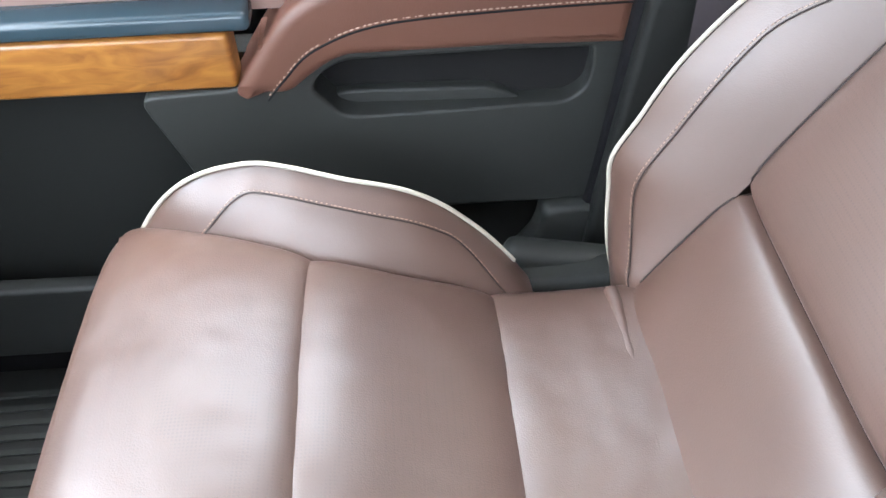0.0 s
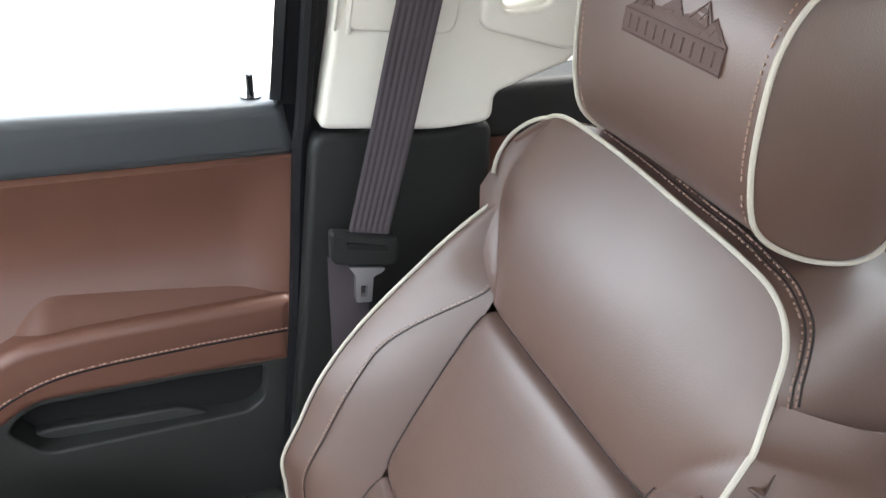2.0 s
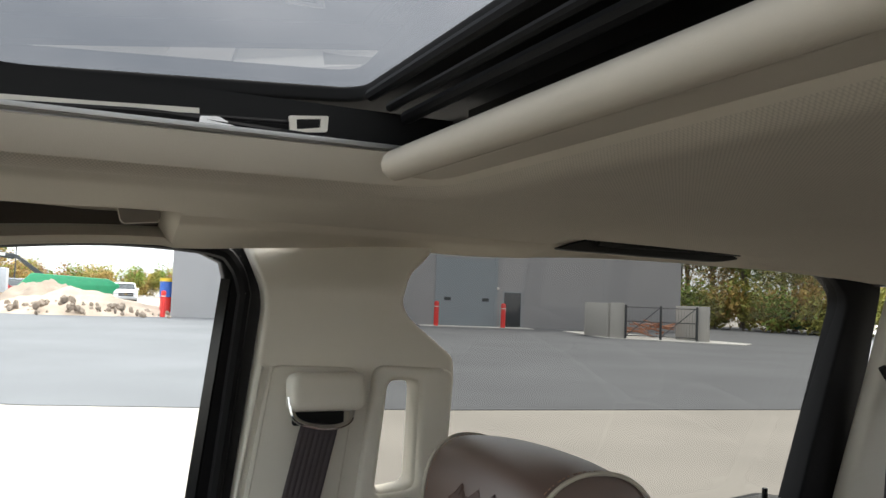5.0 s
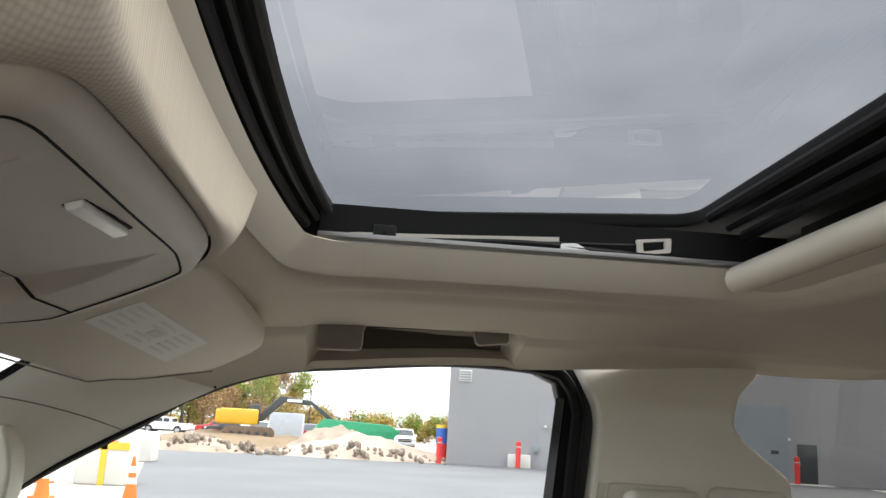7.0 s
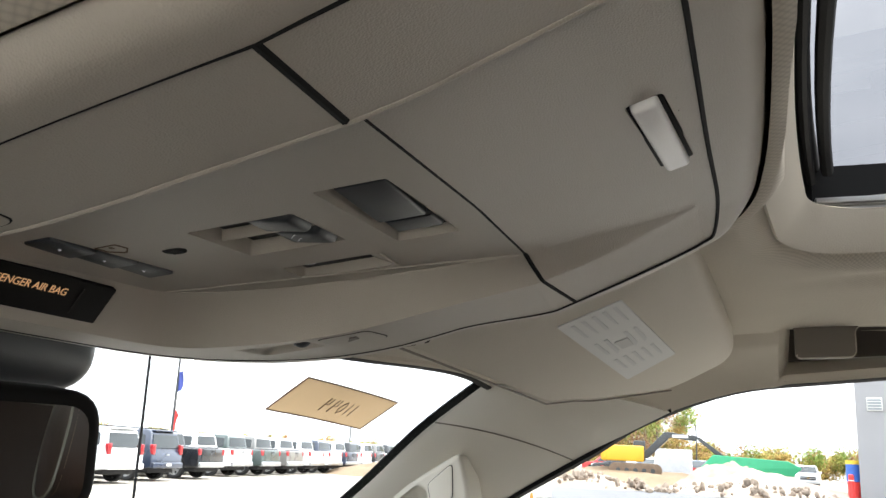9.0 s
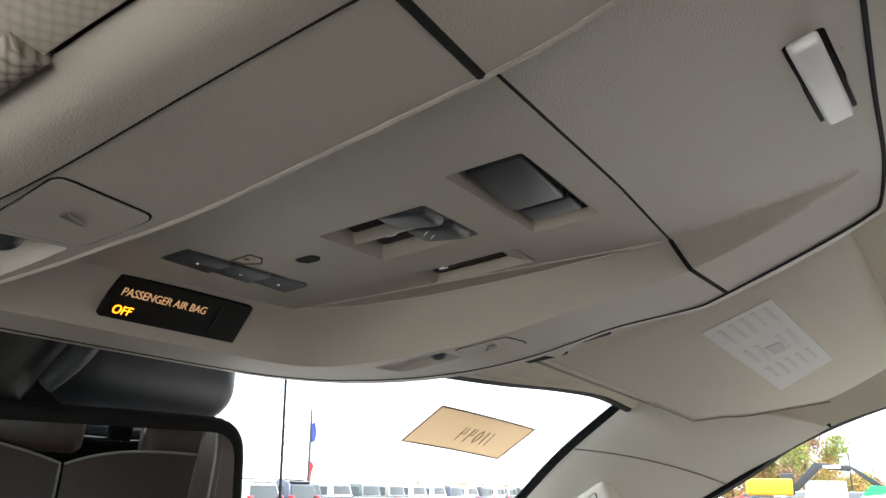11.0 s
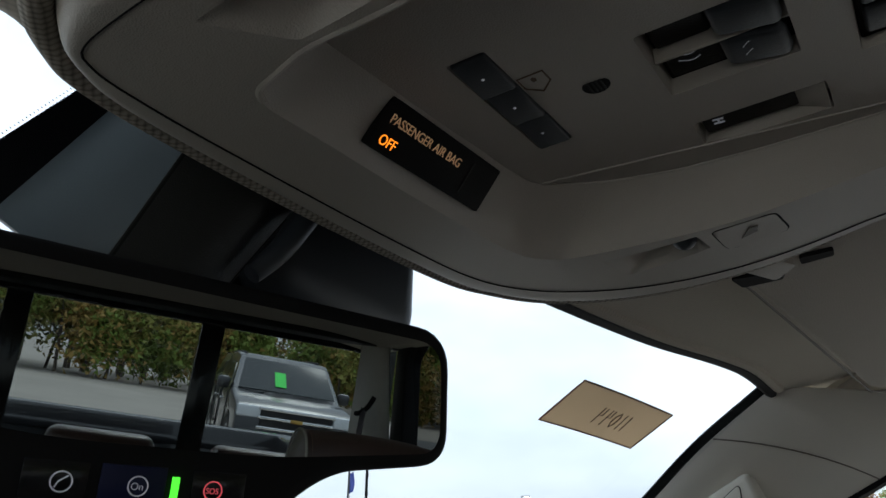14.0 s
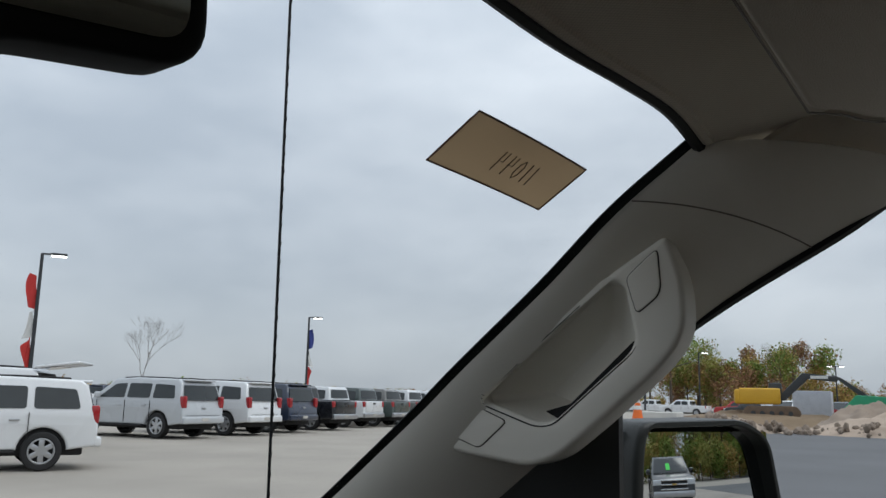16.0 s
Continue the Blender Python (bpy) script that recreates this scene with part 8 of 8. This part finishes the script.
def shared(key, make, mat, angle=40):
    """A mesh that alike parts of several vehicles share."""
    if key not in SHAPES:
        SHAPES[key] = finish(key[0], make(), mat, angle)
    return SHAPES[key]


def wheel(at, r, ob, out):
    x, y, z = at
    turn = Matrix.Translation(at) @ Matrix.Rotation(radians(90 * out), 4, "Y")
    seat_m = Matrix.Translation((x + out * 0.09, y, z)) @ Matrix.Rotation(radians(90), 4, "Y")
    hub_key = (r, at, out)
    ring = [(r * math.cos(a), r * math.sin(a)) for a in lin(0, 2 * math.pi, 33)[:-1]]
    hole = [(0.66 * p[0], 0.66 * p[1]) for p in ring]

    def spokes():
        some = [plate([ring_ for ring_ in ([(0.68 * p[0], 0.68 * p[1]) for p in ring], [(0.59 * p[0], 0.59 * p[1]) for p in ring])], "z", 0.03, 0.12, 0.01)]
        for k in range(6):
            some.append(turned(box((0.1 * r, -0.055, 0.06), (0.62 * r, 0.055, 0.10), 0.012), Matrix.Rotation(2 * math.pi * k / 6, 4, "Z")))
        return turned(join(*some), turn)

    w = part("wheel", shared(("wheel",) + hub_key, lambda: turned(rod((0, 0, -0.02), (0, 0, 0.02), 0.28 * r, 12), seat_m), rim_mat), rim_mat, ob, "alloy wheel")
    part("tyre", shared(("tyre",) + hub_key, lambda: turned(plate([ring, hole], "z", -0.13, 0.13, 0.035, 3), turn), tyre_mat), tyre_mat, w, "black tyre")
    part("rim", shared(("rim",) + hub_key, spokes, rim_mat), rim_mat, w, "bright spoked rim")
    part("hub", shared(("hub",) + hub_key, lambda: turned(rod((0, 0, -0.08), (0, 0, 0.02), 0.60 * r, 20), turn), under), under, w, "dark brake drum")


def side_pane(o, s, belt):
    bm = plate([rounded(o, 0.07, 3)], "x", s * HALF - 0.012, s * HALF + 0.006, 0.0)
    for v in bm.verts:
        inner = v.co.x
        v.co.x = s * (HALF * (1 - TUMBLE * (v.co.z - belt) / HALF)) + (inner - s * HALF)
    return bm


def vehicle(kind, paint, label, group="parked vehicles", open_gate=False, front=False, chrome=True):
    k = SUV if kind == "suv" else PICK
    ob = thing("pickup_truck" if kind == "pickup" else "suv", label, "pickup truck" if kind == "pickup" else "suv", (0, 0, 0), group)
    p, L, belt = PAINTS[paint], k["length"] / 2, k["belt"]
    body = part("body", body_shape(k), p, ob, paint + " painted body", 35)
    part("underbody", box((-0.82, -L + 0.25, 0.30), (0.82, L - 0.3, 0.60), 0.05), under, ob, "dark underbody")
    for ay in k["axles"]:
        part("wheel_well", box((-0.86, ay - 0.46, 0.45), (0.86, ay + 0.46, 0.86), 0.02), under, ob)
        for s in (-1, 1):
            wheel((s * 0.86, ay, k["r"]), k["r"], ob, s)
    for s in (-1, 1):
        for o in k["windows"]:
            part("window", shared(("window", kind, s, o[0]), lambda: side_pane(o, s, belt), car_glass), car_glass, body, "dark side window")
        part("door_handle", box((s * 1.0 - 0.03, 0.02, 1.02), (s * 1.0 + 0.03, 0.22, 1.06), 0.01), p if not chrome else rim_mat, body)
        if kind != "pickup":
            part("door_handle", box((s * 1.0 - 0.03, -1.05, 1.03), (s * 1.0 + 0.03, -0.85, 1.07), 0.01), p if not chrome else rim_mat, body)
            part("roof_rail", tube([(s * 0.70, y, 1.955 - 0.02 * (y + 0.8) ** 2) for y in lin(-2.0, 0.2, 12)], 0.022, 6), under if chrome else p, body, "roof rail")
        for y in (-1.22, -0.14, 1.10) if kind != "pickup" else (-0.82, 0.07, 1.22):
            part("door_joint", box((s * 1.0 - 0.02, y - 0.006, 0.50), (s * 1.0 + 0.002, y + 0.006, belt)), under, body)
        part("door_mirror", box((s * 1.0 + (0.0 if s > 0 else -0.22), 0.93, 1.24), (s * 1.0 + (0.22 if s > 0 else 0.0), 1.06, 1.45), 0.05, 3), p if chrome else under, ob, "door mirror")
        part("tail_light", box((s * 0.90 - 0.09, -L - 0.012, 0.98), (s * 0.90 + 0.100, -L + 0.16, 1.36 if kind == "suv" else 1.24), 0.03, 3), tail_red, ob, "red tail light")
        part("headlight", box((s * 0.80 - 0.18, L - 0.22, 0.88), (s * 0.80 + 0.205, L + 0.012, 1.07), 0.03, 3), head_lens, ob, "clear headlight")
        part("running_board", box((s * 0.98 - 0.08, -1.0, 0.37), (s * 0.98 + 0.05, 1.1, 0.42), 0.015), under, ob, "dark running board")
    part("windscreen", slope_pane(k, (1.30 if kind == "suv" else 1.42, 1.30 if kind == "suv" else 1.34), (0.56 if kind == "suv" else 0.80, 1.83), 1, 0.10, 0.02), car_glass, ob, "windscreen")
    part("rear_bumper", box((-0.97, -L - 0.10, 0.48), (0.97, -L + 0.15, 0.70), 0.05, 3), (rim_mat if kind == "pickup" and chrome else p), ob, "rear bumper")
    part("number_plate", box((-0.16, -L - 0.115, 0.56), (0.16, -L - 0.10, 0.66)), kerb_mat, ob, "plain pale plate")
    part("front_bumper", box((-0.97, L - 0.15, 0.45), (0.97, L + 0.08, 0.68), 0.05, 3), (rim_mat if front or kind == "pickup" else p), ob, "front bumper")
    g = part("grille", box((-0.60, L - 0.04, 0.74), (0.60, L + 0.02, 1.06), 0.02), under, ob, "dark grille")
    for z in (0.74, 0.90, 1.045):
        part("grille_bar", box((-0.64, L - 0.02, z - 0.025), (0.64, L + 0.045, z + 0.025), 0.012), M["chrome"] if front else rim_mat, g, "chrome grille bar")
    part("grille_emblem", box((-0.10, L + 0.03, 0.87), (0.10, L + 0.06, 0.93), 0.01), material("emblem_gold", (0.55, 0.36, 0.10), 0.3, 0.8) if "emblem_gold" not in bpy.data.materials else bpy.data.materials["emblem_gold"], g, "plain gold bar")
    if kind == "suv":
        if open_gate:
            part("boot_opening", turned(box((-0.84, -0.03, 0.0), (0.84, 0.05, 1.05), 0.03), pose(0, -L + 0.0, 0.78, -12, 0, 0)), under, ob, "dark open boot")
            gate = part("tailgate", turned(plate([rounded([(-0.86, 0.0), (0.86, 0.0), (0.92, 1.05), (-0.92, 1.05)], 0.12)], "z", -0.03, 0.03, 0.02, 2), pose(0, -2.25, 1.93, 172, 0, 0)), p, ob, "raised tailgate")
            part("tailgate_window", turned(plate([rounded([(-0.70, 0.10), (0.70, 0.10), (0.74, 0.55), (-0.74, 0.55)], 0.1)], "z", -0.04, 0.04), pose(0, -2.25, 1.93, 172, 0, 0)), car_glass, gate, "tailgate window")
        else:
            part("rear_window", slope_pane(k, (-2.50, 1.22), (-2.39, 1.70), -1, 0.12, 0.015), car_glass, ob, "dark rear window")
            part("spoiler", box((-0.70, -2.46, 1.84), (0.70, -2.15, 1.90), 0.025, 3), p, body, "roof spoiler")
            part("tailgate_joint", box((-0.80, -L - 0.004, 0.74), (0.80, -L + 0.01, 0.75)), under, body)
            part("emblem", box((-0.10, -L - 0.02, 0.95), (0.10, -L, 1.01), 0.008), rim_mat, ob, "plain metal emblem")
    else:
        part("bed_opening", box((-0.84, -2.74, 1.24), (0.84, -1.08, 1.285), 0.01), under, ob, "dark open load bed")
        gate = part("tailgate", box((-0.78, -L - 0.03, 0.74), (0.78, -L + 0.04, 1.25), 0.03, 3), p, ob, "tailgate")
        part("gate_handle", box((-0.13, -L - 0.04, 1.10), (0.13, -L - 0.02, 1.18), 0.01), under, gate, "dark handle")
        part("rear_window", slope_pane(k, (-1.00, 1.36), (-0.93, 1.76), -1, 0.16, 0.012), car_glass, ob, "rear cab window")
    return ob


def parked(at, toward, scale=1.04):
    """Pose of a vehicle whose middle stands at a place, nose the given way."""
    return Matrix.Translation((*at, 0.012)) @ Matrix.Rotation(math.atan2(-toward[0], toward[1]), 4, "Z") @ Matrix.Diagonal((scale, scale, scale, 1))


KIN = {}


def park(key, at, toward=(-0.06, 1.0), scale=1.0):
    kind, paint, label = key
    if key in KIN:
        return copy_thing(KIN[key], parked(at, toward, scale))
    KIN[key] = vehicle(kind, paint, label)
    KIN[key].matrix_basis = parked(at, toward, scale)
    return KIN[key]


WHITE_SUV = ("suv", "white", "white parked suv with dark windows")
DARK_SUV = ("suv", "navy", "dark blue parked suv with dark windows")
PALE_SUV = ("suv", "silver", "silver parked suv with dark windows")
WHITE_UTE = ("pickup", "white", "white parked pickup truck with red tail lights")
BLACK_UTE = ("pickup", "black", "black parked pickup truck with red tail lights")
GREEN_UTE = ("pickup", "green", "dark green-grey parked pickup truck")
GREY_UTE = ("pickup", "pewter", "pewter grey parked pickup truck")
RED_UTE = ("pickup", "red", "red parked pickup truck")
NAVY_UTE = ("pickup", "navy", "navy blue parked pickup truck")
row = [(PALE_SUV, 20.8, 23.05), (WHITE_SUV, 24.1, 23.2), (DARK_SUV, 27.3, 23.9), (BLACK_UTE, 30.7, 24.6), (GREEN_UTE, 33.0, 27.6), (WHITE_UTE, 34.6, 25.6), (GREEN_UTE, 37.4, 25.7), (GREY_UTE, 40.4, 26.0), (WHITE_UTE, 43.4, 26.3),
       (WHITE_UTE, 46.4, 26.6), (NAVY_UTE, 49.5, 27.0), (WHITE_UTE, 52.6, 27.4), (BLACK_UTE, 55.8, 27.8), (WHITE_UTE, 59.0, 28.2), (GREY_UTE, 62.2, 28.6), (BLACK_UTE, 65.5, 29.0)]
for key, x, y in row:
    park(key, (x, y))
park(WHITE_SUV, (9.75, 15.8), (-0.86, 0.52), 0.88)
hatch = vehicle("suv", "white", "white parked suv with its tailgate raised", open_gate=True)
hatch.matrix_basis = parked((12.6, 21.3), (-0.66, 0.75), 1.04)
# second row and far rows of the sales lot
for k, (key, x, y, tx, ty) in enumerate(((WHITE_UTE, 112, 28.5, 0.15, 1), (RED_UTE, 109, 17.0, -0.1, 1), (WHITE_UTE, 104, 22.5, 0.2, 1), (BLACK_UTE, 101, 14.5, -0.2, 1), (WHITE_SUV, 116, 33.5, 1, 0.1), (PALE_SUV, 118, 37.5, 1, 0),
                                         (BLACK_UTE, 112, 41, 1, 0), (WHITE_UTE, 108, 45, 1, 0), (GREY_UTE, 104, 49, 1, 0), (WHITE_SUV, 72, -1.6, -1, 0.1), (RED_UTE, 78, 1.6, -1, 0.1), (WHITE_UTE, 80, -4.4, -1, 0), (DARK_SUV, 86, 4.6, -1, 0),
                                         (WHITE_SUV, 80, 8.6, -1, 0.3), (RED_UTE, 84, 6.2, 1, 0.2))):
    park(key, (x, y), (tx, ty))
for k in range(14):
    key = (WHITE_UTE, PALE_SUV, BLACK_UTE, GREY_UTE, WHITE_SUV, DARK_SUV)[k % 6]
    park(key, (24 + 5.2 * k, 58 - 0.4 * k + (k % 3)), (1, 0.1 * (k % 2)))
# black suv standing behind the truck
follow = vehicle("suv", "black", "black suv with chrome grille and green windscreen paper", front=True)
part("paper", thick(sheet(lambda u, v: (-0.22 + 0.20 * u, 1.20 - 0.37 * v + 0.05, 1.40 + 0.25 * v), 4, 4), 0.004), material("green_paper", (0.10, 0.85, 0.12), 0.7), follow, "bright green paper")
follow.matrix_basis = parked((3.35, -15.4), (-0.04, 1.0), 1.0)

# wheels of the truck itself
for s_ in (-1, 1):
    for y_ in (1.75, -2.25):
        wheel((s_ * 0.84, y_, 0.42), 0.42, wing_, s_)
